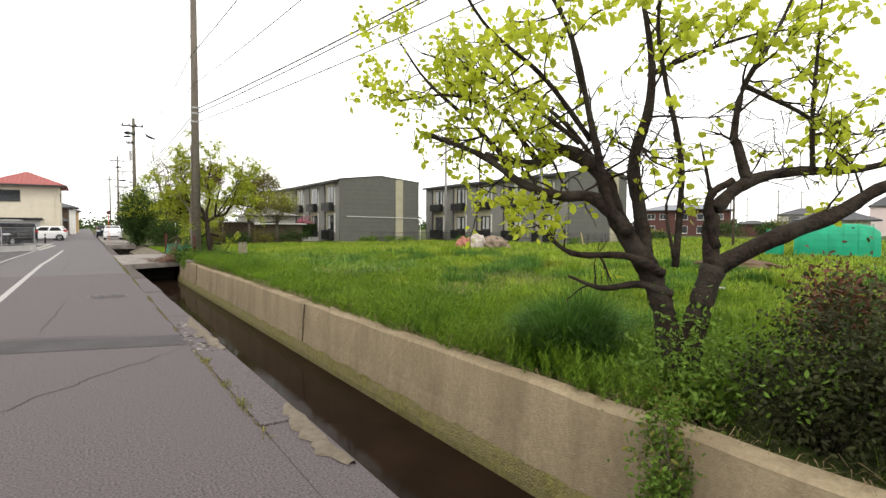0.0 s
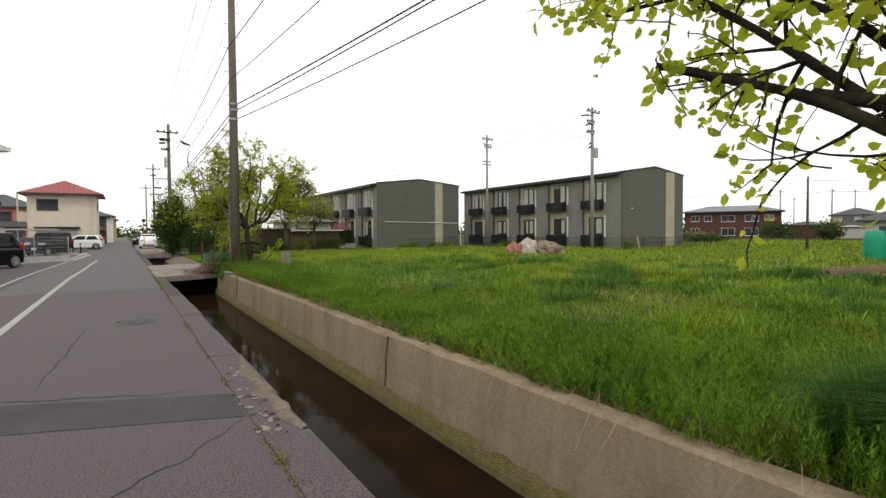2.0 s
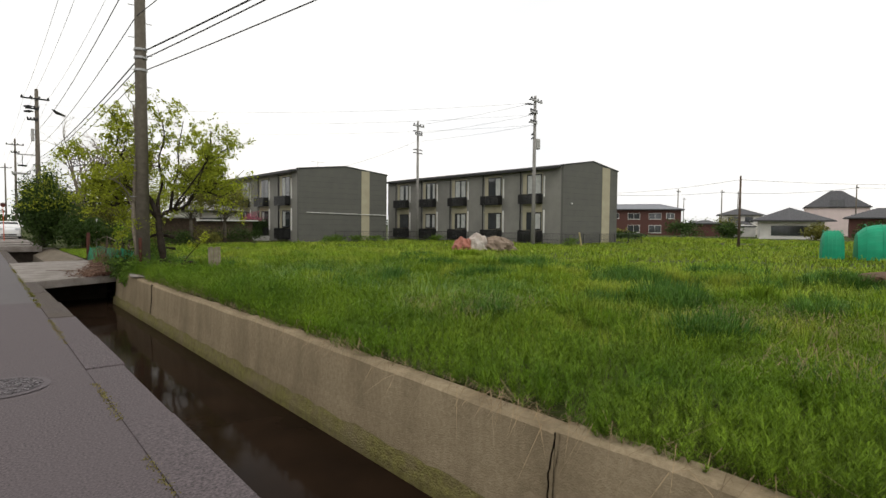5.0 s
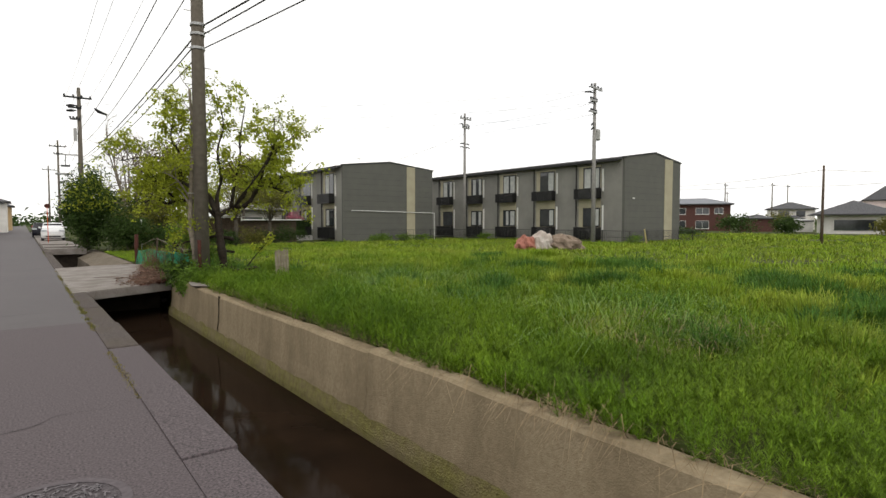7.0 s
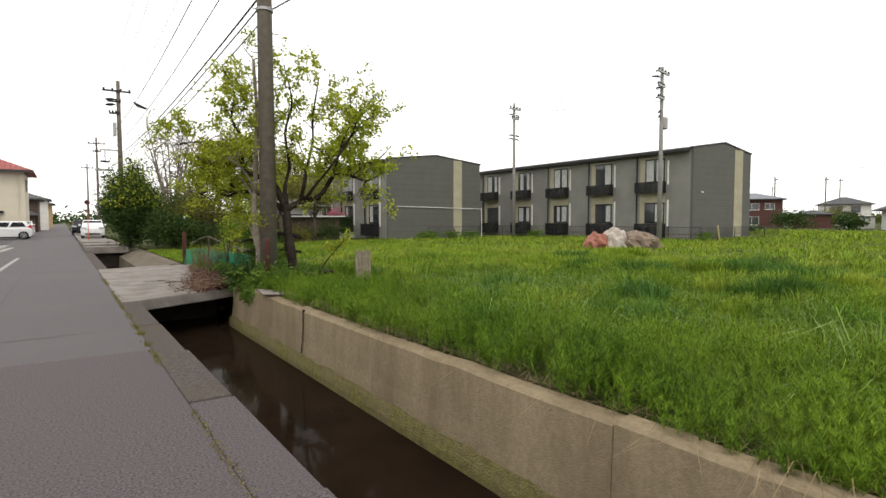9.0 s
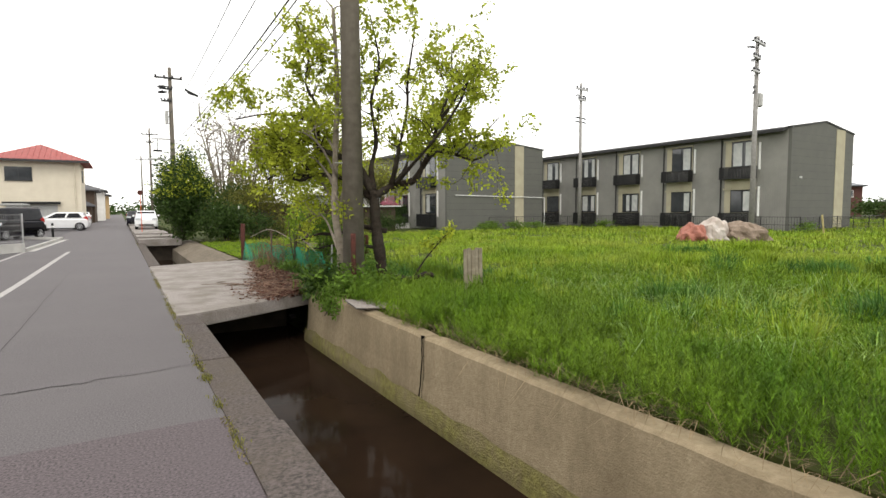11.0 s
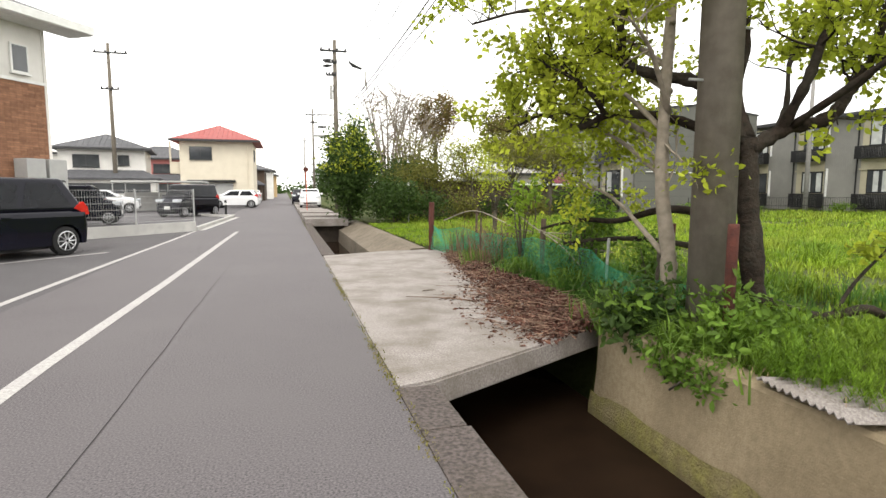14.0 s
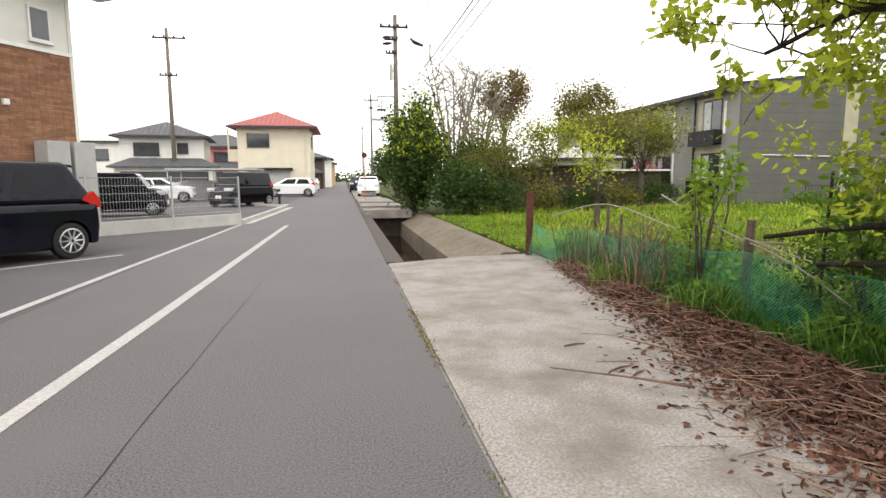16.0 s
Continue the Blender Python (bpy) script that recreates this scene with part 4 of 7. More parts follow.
straw_band("straw", 3.22, 3.5, 0, 24.3, 1500, "dry straw and dead grass along the wall's top", 0.06, 0.22)
straw_band("long_straw", 3.2, 3.4, 12.2, 13.2, 90, "tuft of long dry stalks bent over the wall", 0.25, 0.6)
straw_band("long_straw", 3.2, 3.4, 9.9, 10.5, 50, "tuft of long dry stalks bent over the wall", 0.25, 0.5)
straw_band("long_straw", 3.2, 3.5, 4, 22, 300, "long dry stalks drooping over the wall", 0.3, 0.8)
straw_band("field_straw", 5.0, 7.2, 12.6, 14.6, 320, "dry stalks standing in the grass", 0.15, 0.4)
straw_band("field_straw", 7.5, 9.5, 8.5, 11.0, 300, "dry stalks standing in the grass", 0.2, 0.45)
straw_band("field_straw", 5.2, 6.8, 7.6, 9.2, 260, "dry stalks lying in the grass", 0.2, 0.5)

# moss and weeds in the joint beside the coping
wy = np.concatenate([c + rng.normal(0, s, m) for c, s, m in ((4.6, 0.12, 90), (5.3, 0.08, 70), (6.4, 0.10, 70), (19.8, 0.15, 70), (20.6, 0.1, 60), (21.35, 0.06, 110), (21.9, 0.15, 70), (22.9, 0.3, 80), (25.5, 0.7, 110), (29, 1.2, 90), (45, 2, 60), (39, 4, 60))])
wx = KERB_X0 + rng.normal(0, 0.025, len(wy)) + np.where(wy < 8.5, 0.02, 0.0)
v, f = blades(np.stack([wx, wy], 1), np.zeros(len(wy)), rng.uniform(0.012, 0.05, len(wy)), np.full(len(wy), 0.004), 1.0)
tagged(new("joint_weeds", mesh_from("joint_weeds", v, f, 3, LEAF_OLIVE)), "small yellow-green weeds in the joint beside the lane", "weeds", "", "stuff")
n = 5000
wy = rng.uniform(0, 33, n)
keep = clump_noise(wy, wy * 0.3, 1.7, 0.9) > 0.47
wy = wy[keep]
wx = KERB_X0 + rng.normal(0, 0.02, len(wy))
v, f = blades(np.stack([wx, wy], 1), np.full(len(wy), 0.0), rng.uniform(0.006, 0.018, len(wy)), np.full(len(wy), 0.007), 1.0)
tagged(new("joint_moss", mesh_from("joint_moss", v, f, 3, MOSS)), "olive moss in the joint beside the lane", "moss", "", "stuff")



# ---------- trees ----------
def polyline(pts, n=6):
    """A Catmull-Rom curve through a few points."""
    p = [Vector(q) for q in pts]
    p = [2 * p[0] - p[1], *p, 2 * p[-1] - p[-2]]
    out = []
    for a, b, c, d in zip(p, p[1:], p[2:], p[3:]):
        for i in range(n):
            t = i / n
            out.append(0.5 * (2 * b + (c - a) * t + (2 * a - 5 * b + 4 * c - d) * t * t + (3 * b - a - 3 * c + d) * t ** 3))
    out.append(p[-2])
    return out


class Tree:
    def __init__(self, seed):
        self.bm, self.r, self.tips, self.thick = bmesh.new(), random.Random(seed), [], 1.0

    def limb(self, pts, r0, r1, knots=0.12, sides=9):
        c = polyline(pts)
        n = len(c)
        rad = [(r0 + (r1 - r0) * i / (n - 1)) * (1 + knots * self.r.uniform(-1, 1)) for i in range(n)]
        tube(self.bm, c, rad, sides)
        return c, rad

    def twig(self, p, d, length, r, depth, leafy=True, droop=0.0, fork=2, wander=0.35):
        """A bent twig that forks, with leaf points along its outer half."""
        pts = [p.copy()]
        d = d.normalized()
        steps = 5
        for i in range(steps):
            d = (d + Vector([self.r.gauss(0, wander * 0.5) for _ in range(3)]) + Vector((0, 0, -droop))).normalized()
            pts.append(pts[-1] + d * length / steps)
        tube(self.bm, pts, [max(0.0025 * self.thick, r * (1 - 0.6 * i / steps)) for i in range(steps + 1)], 5 if r < 0.02 else 7, cap=False)
        if leafy and depth <= 1:
            for q in pts[2 if depth else 1:]:
                self.tips.append(q)
        if depth > 0:
            for _ in range(fork):
                q = pts[self.r.randint(2, steps)]
                e = (d + Vector([self.r.gauss(0, 0.65) for _ in range(3)]) + Vector((0, 0, 0.15))).normalized()
                self.twig(q, e, length * self.r.uniform(0.5, 0.8), r * 0.55, depth - 1, leafy, droop, fork, wander)

    def dress(self, curve, rad, count, length, up=0.5, out=None, depth=1, frm=0.25, leafy=True, fork=2):
        for _ in range(count):
            i = self.r.randint(int(frm * (len(curve) - 1)), len(curve) - 1)
            d = Vector([self.r.gauss(0, 0.7) for _ in range(3)]) + Vector((0, 0, up)) + (Vector(out) if out else Vector())
            self.twig(curve[i], d, length * self.r.uniform(0.6, 1.2), min(0.014 * self.thick, rad[i] * 0.5 * self.thick), depth, leafy, fork=fork)

    def leaves(self, per, spread):
        pts = np.array([tuple(t) for t in self.tips])
        pts = np.repeat(pts, per, axis=0)
        return pts + rng.normal(0, spread, pts.shape)


def finish_tree(name, tree, at, rz, label, bark, leaf, size, per, spread, category="tree", aspect=0.55, flat=0.6, leaf_label="", scale=1.0):
    t = thing(name, label, category, at=at, rz=rz)
    t.matrix_basis = pose(*at, 0, 0, rz) @ Matrix.Scale(scale, 4)
    part("trunk", tree.bm, bark, t, smooth=True)
    if len(tree.tips):
        ob = new("crown", leaf_mesh("crown", tree.leaves(per, spread), size, leaf, flat=flat, aspect=aspect))
        ob.parent = t
        if leaf_label:
            ob["label"] = leaf_label
    return t


def persimmon():
    """The gnarled two-stemmed tree beside the ditch, limbs shaped to fit the camera's view: u across, w away, v up from
    its foot.
    """
    t = Tree(11)

    def limb(r0, r1, n, length, up, out, *pts, leafy=True):
        c, rad = t.limb(pts, r0, r1)
        t.dress(c, rad, n, length, up, out, leafy=leafy)
        return c

    limb(0.125, 0.10, 0, 0, 0, None, (-0.04, 0, -0.35), (-0.10, 0, 0.35), (-0.15, 0, 0.7), (-0.31, 0, 1.12))
    limb(0.125, 0.105, 0, 0, 0, None, (0.06, -0.05, -0.35), (0.10, -0.05, 0.35), (0.17, -0.05, 0.7), (0.30, -0.05, 1.12))
    limb(0.105, 0.035, 9, 0.6, 0.5, (-0.5, 0.2, 0), (-0.31, 0, 1.1), (-0.58, 0.05, 1.54), (-0.74, 0.1, 2.0), (-1.11, 0.15, 2.24), (-1.35, 0.2, 2.1), (-1.86, 0.25, 2.2))
    limb(0.07, 0.02, 9, 0.6, 0.4, (-0.5, 0.2, 0), (-0.52, -0.1, 1.43), (-0.85, -0.1, 1.75), (-1.17, -0.05, 1.78), (-1.49, 0.1, 1.9), (-1.9, 0.25, 2.2), (-2.5, 0.4, 2.45))
    limb(0.085, 0.02, 11, 0.55, 0.5, None, (-0.31, 0.05, 1.1), (-0.34, 0.15, 1.65), (-0.39, 0.2, 2.13), (-0.23, 0.25, 2.66), (-0.20, 0.3, 3.2), (-0.3, 0.35, 3.9))
    limb(0.04, 0.015, 9, 0.55, 0.4, (-0.3, 0, 0), (-0.69, -0.15, 1.54), (-0.90, -0.2, 2.34), (-1.11, -0.2, 3.2), (-1.43, -0.2, 3.8))
    limb(0.035, 0.012, 7, 0.5, 0.5, None, (0.0, 0.1, 1.1), (0.04, 0.1, 2.08), (-0.15, 0.05, 2.88), (-0.25, 0.0, 3.4), (-0.2, -0.05, 4.0))
    limb(0.03, 0.008, 14, 0.55, 0.25, (-0.5, 0.1, 0), (-0.95, 0.1, 2.3), (-1.33, 0.3, 2.66), (-1.75, 0.4, 2.99), (-2.5, 0.5, 3.28))
    limb(0.03, 0.008, 14, 0.55, 0.25, (-0.5, 0.1, 0), (-1.35, 0.2, 2.15), (-1.7, 0.3, 2.6), (-2.2, 0.3, 2.8), (-2.8, 0.4, 2.75))
    limb(0.03, 0.008, 12, 0.55, 0.1, (-0.5, 0.2, 0), (-1.6, 0.2, 2.1), (-2.0, 0.35, 2.55), (-2.45, 0.5, 3.0), (-2.75, 0.6, 3.45))
    limb(0.028, 0.008, 9, 0.5, 0.2, (-0.2, -0.3, 0), (-0.9, -0.1, 2.3), (-1.4, -0.5, 2.75), (-1.9, -0.7, 3.1), (-2.2, -0.8, 3.5))
    limb(0.03, 0.008, 10, 0.5, 0.3, (0, 0.4, 0), (-0.7, 0.1, 2.0), (-1.0, 0.6, 2.6), (-1.5, 1.0, 3.1), (-1.9, 1.3, 3.6))
    limb(0.095, 0.03, 7, 0.55, 0.6, (0.3, 0, 0), (0.30, -0.05, 1.1), (0.76, -0.2, 1.38), (1.29, -0.3, 1.62), (1.67, -0.35, 1.86), (2.2, -0.4, 1.95), (3.0, -0.5, 2.1))
    limb(0.085, 0.025, 9, 0.6, 0.6, (0.2, 0, 0), (0.30, 0.0, 1.1), (0.36, 0.1, 1.6), (0.71, 0.2, 1.92), (1.24, 0.3, 2.05), (1.93, 0.3, 2.08), (2.8, 0.4, 2.3))
    limb(0.06, 0.012, 9, 0.55, 0.4, None, (0.74, 0.2, 1.93), (0.66, 0.25, 2.3), (0.62, 0.25, 2.4), (0.73, 0.3, 2.88), (1.05, 0.35, 3.4), (1.3, 0.4, 3.9))
    limb(0.03, 0.010, 7, 0.55, 0.4, None, (1.45, 0.3, 2.05), (1.43, 0.3, 2.6), (1.46, 0.3, 3.2), (1.5, 0.3, 3.9))
    limb(0.028, 0.008, 8, 0.5, 0.3, (0.3, 0, 0), (0.75, 0.3, 2.9), (1.3, 0.4, 2.7), (1.8, 0.4, 2.45), (2.3, 0.4, 2.5))
    limb(0.028, 0.008, 8, 0.5, 0.3, (-0.1, 0, 0), (-0.22, 0.3, 3.0), (0.3, 0.4, 3.25), (0.9, 0.4, 3.45), (1.3, 0.4, 3.5))
    limb(0.05, 0.012, 2, 0.3, 0.1, (-0.4, 0, 0), (-0.1, -0.05, 0.85), (-0.42, -0.1, 0.95), (-0.79, -0.15, 0.92), (-1.1, -0.15, 1.03), leafy=False)
    limb(0.05, 0.012, 5, 0.4, 0.2, (-0.4, 0, 0), (-0.2, -0.1, 1.05), (-0.58, -0.2, 1.22), (-1.1, -0.25, 1.25), (-1.4, -0.2, 1.5))
    limb(0.055, 0.03, 0, 0.3, 0.1, None, (0.33, 0.0, 1.3), (0.22, -0.1, 1.75), (0.42, -0.15, 1.93))
    limb(0.02, 0.006, 0, 0.3, 0.1, None, (0.28, 0.0, 1.8), (0.22, 0.0, 2.1), (0.17, 0.0, 2.3))
    limb(0.02, 0.006, 3, 0.3, 0.1, None, (-0.1, -0.1, 1.2), (-0.18, -0.1, 1.7), (-0.02, -0.1, 2.0))
    # root flare
    for a in range(6):
        an = a * 1.047 + 0.3
        t.limb([(0.05 * math.cos(an), 0.05 * math.sin(an), 0.5), (0.16 * math.cos(an), 0.16 * math.sin(an), 0.0), (0.32 * math.cos(an), 0.3 * math.sin(an), -0.3)], 0.07, 0.035)
    # bare hanging twigs in the crown
    for _ in range(75):
        t.twig(Vector((t.r.uniform(-1.8, 1.8), t.r.uniform(-0.3, 0.4), t.r.uniform(1.7, 2.6))), Vector((t.r.gauss(0, 1), t.r.gauss(0, 0.5), 0.5)), 0.4, 0.006, 1, leafy=False)
    # the inner limbs stay nearly bare; the leaves sit in tufts towards the rim
    t.tips = [q for q in t.tips if t.r.random() < (0.85 if q.x < -1.2 or q.z > 3.1 else 0.6 if q.x > 1.4 else 0.22)]
    # long limbs scaled outward from the camera's starting point, leaving that view unchanged
    eye_pivot = Vector((-2.27, -5.23, 1.48))

    def push_from_eye(q):
        return eye_pivot + (q - eye_pivot) * (1 + 0.10 * min(max(-q.x, 0.0), 2.8))

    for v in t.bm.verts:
        v.co = push_from_eye(v.co)
    t.tips = [push_from_eye(q) for q in t.tips]
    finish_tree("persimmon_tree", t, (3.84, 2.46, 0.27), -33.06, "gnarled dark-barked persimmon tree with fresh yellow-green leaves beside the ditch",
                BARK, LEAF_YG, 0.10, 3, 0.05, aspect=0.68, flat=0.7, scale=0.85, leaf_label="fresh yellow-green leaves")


persimmon()


def pole_tree():
    """The airy young-leaved tree behind the thick pole."""
    t = Tree(5)
    # x runs across the camera's view, y away from it; limbs placed to fit
    t.limb([(0.05, 0.0, -0.1), (0.03, 0.0, 0.5), (-0.05, 0.0, 1.2), (-0.08, 0, 1.8)], 0.11, 0.09)
    arms = [((-0.08, 0, 1.7), (0.28, 0.1, 1.89), (0.62, 0.1, 1.98), (0.80, 0.1, 2.24), (0.96, 0.1, 2.52), (1.08, 0.15, 3.02), (1.32, 0.2, 3.65), (1.35, 0.2, 4.3)),
            ((0.78, 0.1, 2.22), (1.02, -0.1, 2.46), (1.30, -0.2, 2.43), (1.66, -0.3, 2.32), (2.0, -0.4, 2.5)),
            ((0.94, 0.1, 2.5), (1.2, 0.3, 2.55), (1.45, 0.4, 2.72), (1.93, 0.5, 2.85), (2.3, 0.5, 3.2)),
            ((1.06, 0.15, 3.0), (1.3, 0.3, 3.3), (1.55, 0.4, 3.65), (1.9, 0.5, 3.9)),
            ((0.22, 0.1, 1.86), (0.30, -0.1, 2.2), (0.36, -0.2, 2.52), (0.50, -0.2, 3.15), (0.52, -0.25, 3.7), (0.65, -0.2, 4.5)),
            ((-0.08, 0, 1.8), (-0.12, 0.2, 2.2), (-0.02, 0.3, 2.7), (-0.10, 0.3, 3.4), (0.05, 0.35, 4.1), (-0.1, 0.3, 4.9)),
            ((-0.10, 0, 1.75), (-0.40, 0.25, 2.30), (-0.75, 0.45, 2.45), (-1.05, 0.6, 2.62), (-1.09, 0.65, 2.96), (-1.40, 0.75, 3.18), (-2.03, 0.9, 3.24), (-2.6, 1.0, 3.15)),
            ((-1.09, 0.65, 2.94), (-1.05, 0.6, 3.3), (-1.25, 0.5, 3.7), (-1.2, 0.5, 4.3), (-1.4, 0.4, 4.8)),
            ((-0.10, 0, 1.65), (-0.55, 0.35, 2.0), (-1.12, 0.7, 2.12), (-1.45, 0.9, 2.02), (-1.8, 1.3, 2.2), (-2.2, 1.6, 2.05)),
            ((-1.2, 0.7, 2.1), (-1.35, 0.6, 2.3), (-1.7, 0.8, 2.6), (-2.1, 1.1, 2.65)),
            ((0.2, 0.1, 1.86), (0.5, 0.6, 2.2), (0.7, 1.0, 2.7), (1.1, 1.4, 3.2), (1.2, 1.7, 3.8)),
            ((0.3, 0.1, 1.9), (0.55, -0.4, 2.2), (0.9, -0.8, 2.6), (1.3, -1.0, 3.2), (1.5, -1.1, 3.8))]
    for k, a in enumerate(arms):
        r0 = 0.075 if k in (0, 6) else 0.055 if k in (4, 5, 8) else 0.035
        c, rad = t.limb(a, r0, 0.011, knots=0.2)
        t.dress(c, rad, 21 if k in (6, 7, 8, 9) else 16 if k in (0, 5) else 13, 0.5, 0.5, tuple((Vector(a[-1]) - Vector((0, 0, 2.2))).normalized() * 0.4), depth=2, frm=0.4)
    # low broken branch
    t.limb([(0.1, 0, 0.35), (0.5, -0.2, 0.25), (0.8, -0.3, 0.35), (0.95, -0.3, 0.30)], 0.05, 0.035)
    c, rad = t.limb([(0.6, -0.25, 0.3), (0.8, -0.2, 0.6), (1.15, -0.2, 1.0)], 0.02, 0.008)
    t.dress(c, rad, 4, 0.3, 0.5, frm=0.6)
    finish_tree("young_leaved_tree", t, (4.20, 25.0, 0.05), -22.6, "airy tree with lime-green spring leaves behind the utility pole",
                BARK, LEAF_LIME, 0.08, 3, 0.05, aspect=0.6, leaf_label="lime-green spring leaves")
    t = Tree(8)
    c, rad = t.limb([(0, 0, -0.1), (0.03, 0.0, 0.7), (-0.05, 0.05, 1.5), (0.0, 0.1, 2.6), (0.05, 0.1, 3.8), (0.0, 0.1, 5.0)], 0.085, 0.03)
    t.dress(c, rad, 10, 0.6, 0.6, depth=2, frm=0.35)
    for a in ((-0.3, 1.2, 2.6), (0.1, 1.8, 3.2), (-0.7, -0.3, 2.8), (0.4, 0.6, 3.6), (0.8, 2.6, 3.0), (0.2, 2.2, 2.2), (0.3, 2.2, 1.5), (0.9, 1.9, 2.1), (0.5, 2.9, 2.5)):
        q = Vector((0, 0.05, a[2] - 0.7))
        c, rad = t.limb([q, q.lerp(Vector(a), 0.5) + Vector((0, 0, 0.15)), a], 0.03, 0.008)
        t.dress(c, rad, 7, 0.5, 0.4, depth=2, frm=0.5)
    finish_tree("young_leaved_tree", t, (3.60, 25.38, 0.0), 0, "slim grey-stemmed tree with lime-green leaves beside the utility pole",
                BARK_PALE, LEAF_LIME, 0.075, 4, 0.07)


pole_tree()


def cloud_points(n, rad, seed, clumps=14, tight=0.32, floor=0.0):
    """Points gathered in uneven clumps inside an ellipsoid: dense tufts with gaps between."""
    g = np.random.default_rng(seed)
    c = g.normal(0, 1, (clumps, 3))
    c /= np.linalg.norm(c, axis=1)[:, None]
    c *= g.uniform(0.35, 0.85, (clumps, 1))
    k = g.integers(0, clumps, n)
    p = c[k] + g.normal(0, 1, (n, 3)) * tight * g.uniform(0.5, 1.1, (clumps, 1))[k]
    p = p * np.array(rad)
    p[:, 2] = np.maximum(p[:, 2], -rad[2] + floor * g.random(n))
    return p, c * np.array(rad)


def bush(name, at, rad, n, size, leaf, label, category="shrub", stems=8, seed=1, trunk=0.0, bark=BARK_GREY, clumps=16, tight=0.32, second=None):
    """Stems fanned to leaf clumps. The crown's middle stands rad z above the trunk."""
    t = thing(name, label, category, at=at)
    p, c = cloud_points(n, rad, seed, clumps, tight, 0.1)
    off = np.array([0, 0, trunk + rad[2]])
    bm = bmesh.new()
    if trunk:
        tube(bm, [(0, 0, -0.1), (0.03, 0.02, trunk * 0.5), (0, 0, trunk + rad[2] * 0.4)], [0.05 + rad[0] * 0.05, 0.04 + rad[0] * 0.04, 0.03], 8)
    rr = random.Random(seed)
    for q in c[:stems]:
        q = Vector(q + off)
        s = Vector((rr.uniform(-0.1, 0.1), rr.uniform(-0.1, 0.1), trunk * 0.8))
        mid = s.lerp(q, 0.5) + Vector((rr.uniform(-0.1, 0.1), rr.uniform(-0.1, 0.1), 0.15)) * rad[2]
        tube(bm, [s, mid, q], [0.008 + 0.010 * rad[2], 0.006 + 0.006 * rad[2], 0.004], 6)
    part("stem" if not trunk else "trunk", bm, bark, t, smooth=True)
    ob = new("crown", leaf_mesh("crown", p + off, size, leaf))
    ob.parent = t
    if second:
        q, _ = cloud_points(n // 3, [r * 1.03 for r in rad], seed, clumps, tight, 0.1)
        ob = new("new_growth", leaf_mesh("new_growth", q[q[:, 2] > -0.1 * rad[2]] + off, size, second))
        ob.parent = t
        ob["kind"] = "stuff"
    return t


# shrubs round the persimmon tree
bush("shrub", (3.85, 2.3, -0.15), (0.5, 0.45, 0.5), 3200, 0.05, LEAF_MID, "leafy green shrub at the tree's foot", seed=3)
bush("shrub", (3.1, 2.05, -0.5), (0.2, 0.28, 0.42), 1500, 0.05, LEAF_MID, "leafy green shrub hanging over the ditch wall", seed=4, second=LEAF_OLIVE)
# LEAF_SHADE shrubs below carry the shade round the tree in their leaf colour
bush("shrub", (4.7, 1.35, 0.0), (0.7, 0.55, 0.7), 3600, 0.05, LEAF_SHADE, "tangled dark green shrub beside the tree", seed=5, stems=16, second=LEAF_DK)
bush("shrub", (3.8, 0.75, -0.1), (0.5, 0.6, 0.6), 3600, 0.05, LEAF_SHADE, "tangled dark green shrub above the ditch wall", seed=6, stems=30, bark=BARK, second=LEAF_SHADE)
bush("shrub", (5.5, 1.75, 0.35), (0.6, 0.5, 0.5), 2600, 0.055, LEAF_RED, "red-brown leaved shrub behind the tree", seed=7, stems=16, bark=BARK)
bush("shrub", (5.9, 0.9, 0.1), (0.9, 0.7, 0.75), 4500, 0.055, LEAF_DK, "dark green shrub behind the tree", seed=8, stems=12, second=LEAF_RED)
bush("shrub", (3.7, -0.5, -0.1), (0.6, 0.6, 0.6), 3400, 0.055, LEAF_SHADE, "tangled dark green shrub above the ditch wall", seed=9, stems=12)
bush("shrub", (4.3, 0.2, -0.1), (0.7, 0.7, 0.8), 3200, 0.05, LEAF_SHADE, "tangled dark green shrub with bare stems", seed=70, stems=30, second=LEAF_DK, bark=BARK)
bush("shrub", (4.0, 1.45, -0.12), (0.6, 0.5, 0.5), 3600, 0.05, LEAF_SHADE, "tangled shrub with bare stems, leaves darkened for shade", seed=71, stems=26, second=LEAF_MID, bark=BARK)
# shrubs and weeds at the pole and the net
bush("shrub", (3.5, 24.55, -0.12), (0.45, 0.42, 0.36), 1500, 0.085, LEAF_MID, "leafy green weeds at the foot of the utility pole", seed=10)
bush("shrub", (3.3, 25.2, -0.02), (0.38, 0.36, 0.34), 1000, 0.10, LEAF_DK, "broad-leaved green shrub beside the utility pole", seed=11, second=LEAF_MID)
bush("shrub", (4.0, 24.6, -0.05), (0.42, 0.4, 0.30), 1000, 0.08, LEAF_MID, "low green weeds at the foot of the utility pole", seed=12)
bush("shrub", (3.14, 24.6, -0.18), (0.12, 0.5, 0.18), 600, 0.075, LEAF_MID, "weeds hanging over the wall's edge", seed=17)
bush("shrub", (4.15, 27.7, 0.25), (0.42, 0.42, 0.65), 1300, 0.08, LEAF_MID, "leafy shrub growing through the net fence", seed=13, second=LEAF_FRESH)
bush("shrub", (3.95, 29.4, 0.3), (0.34, 0.4, 0.72), 420, 0.10, LEAF_FRESH, "thin lime-green sapling at the net fence", seed=14, stems=10, clumps=9, tight=0.2)
bush("shrub", (4.3, 31.2, 0.0), (0.7, 0.9, 0.55), 420, 0.05, LEAF_BRONZE, "dry brown twiggy shrub at the net fence", seed=15, stems=30, clumps=30)
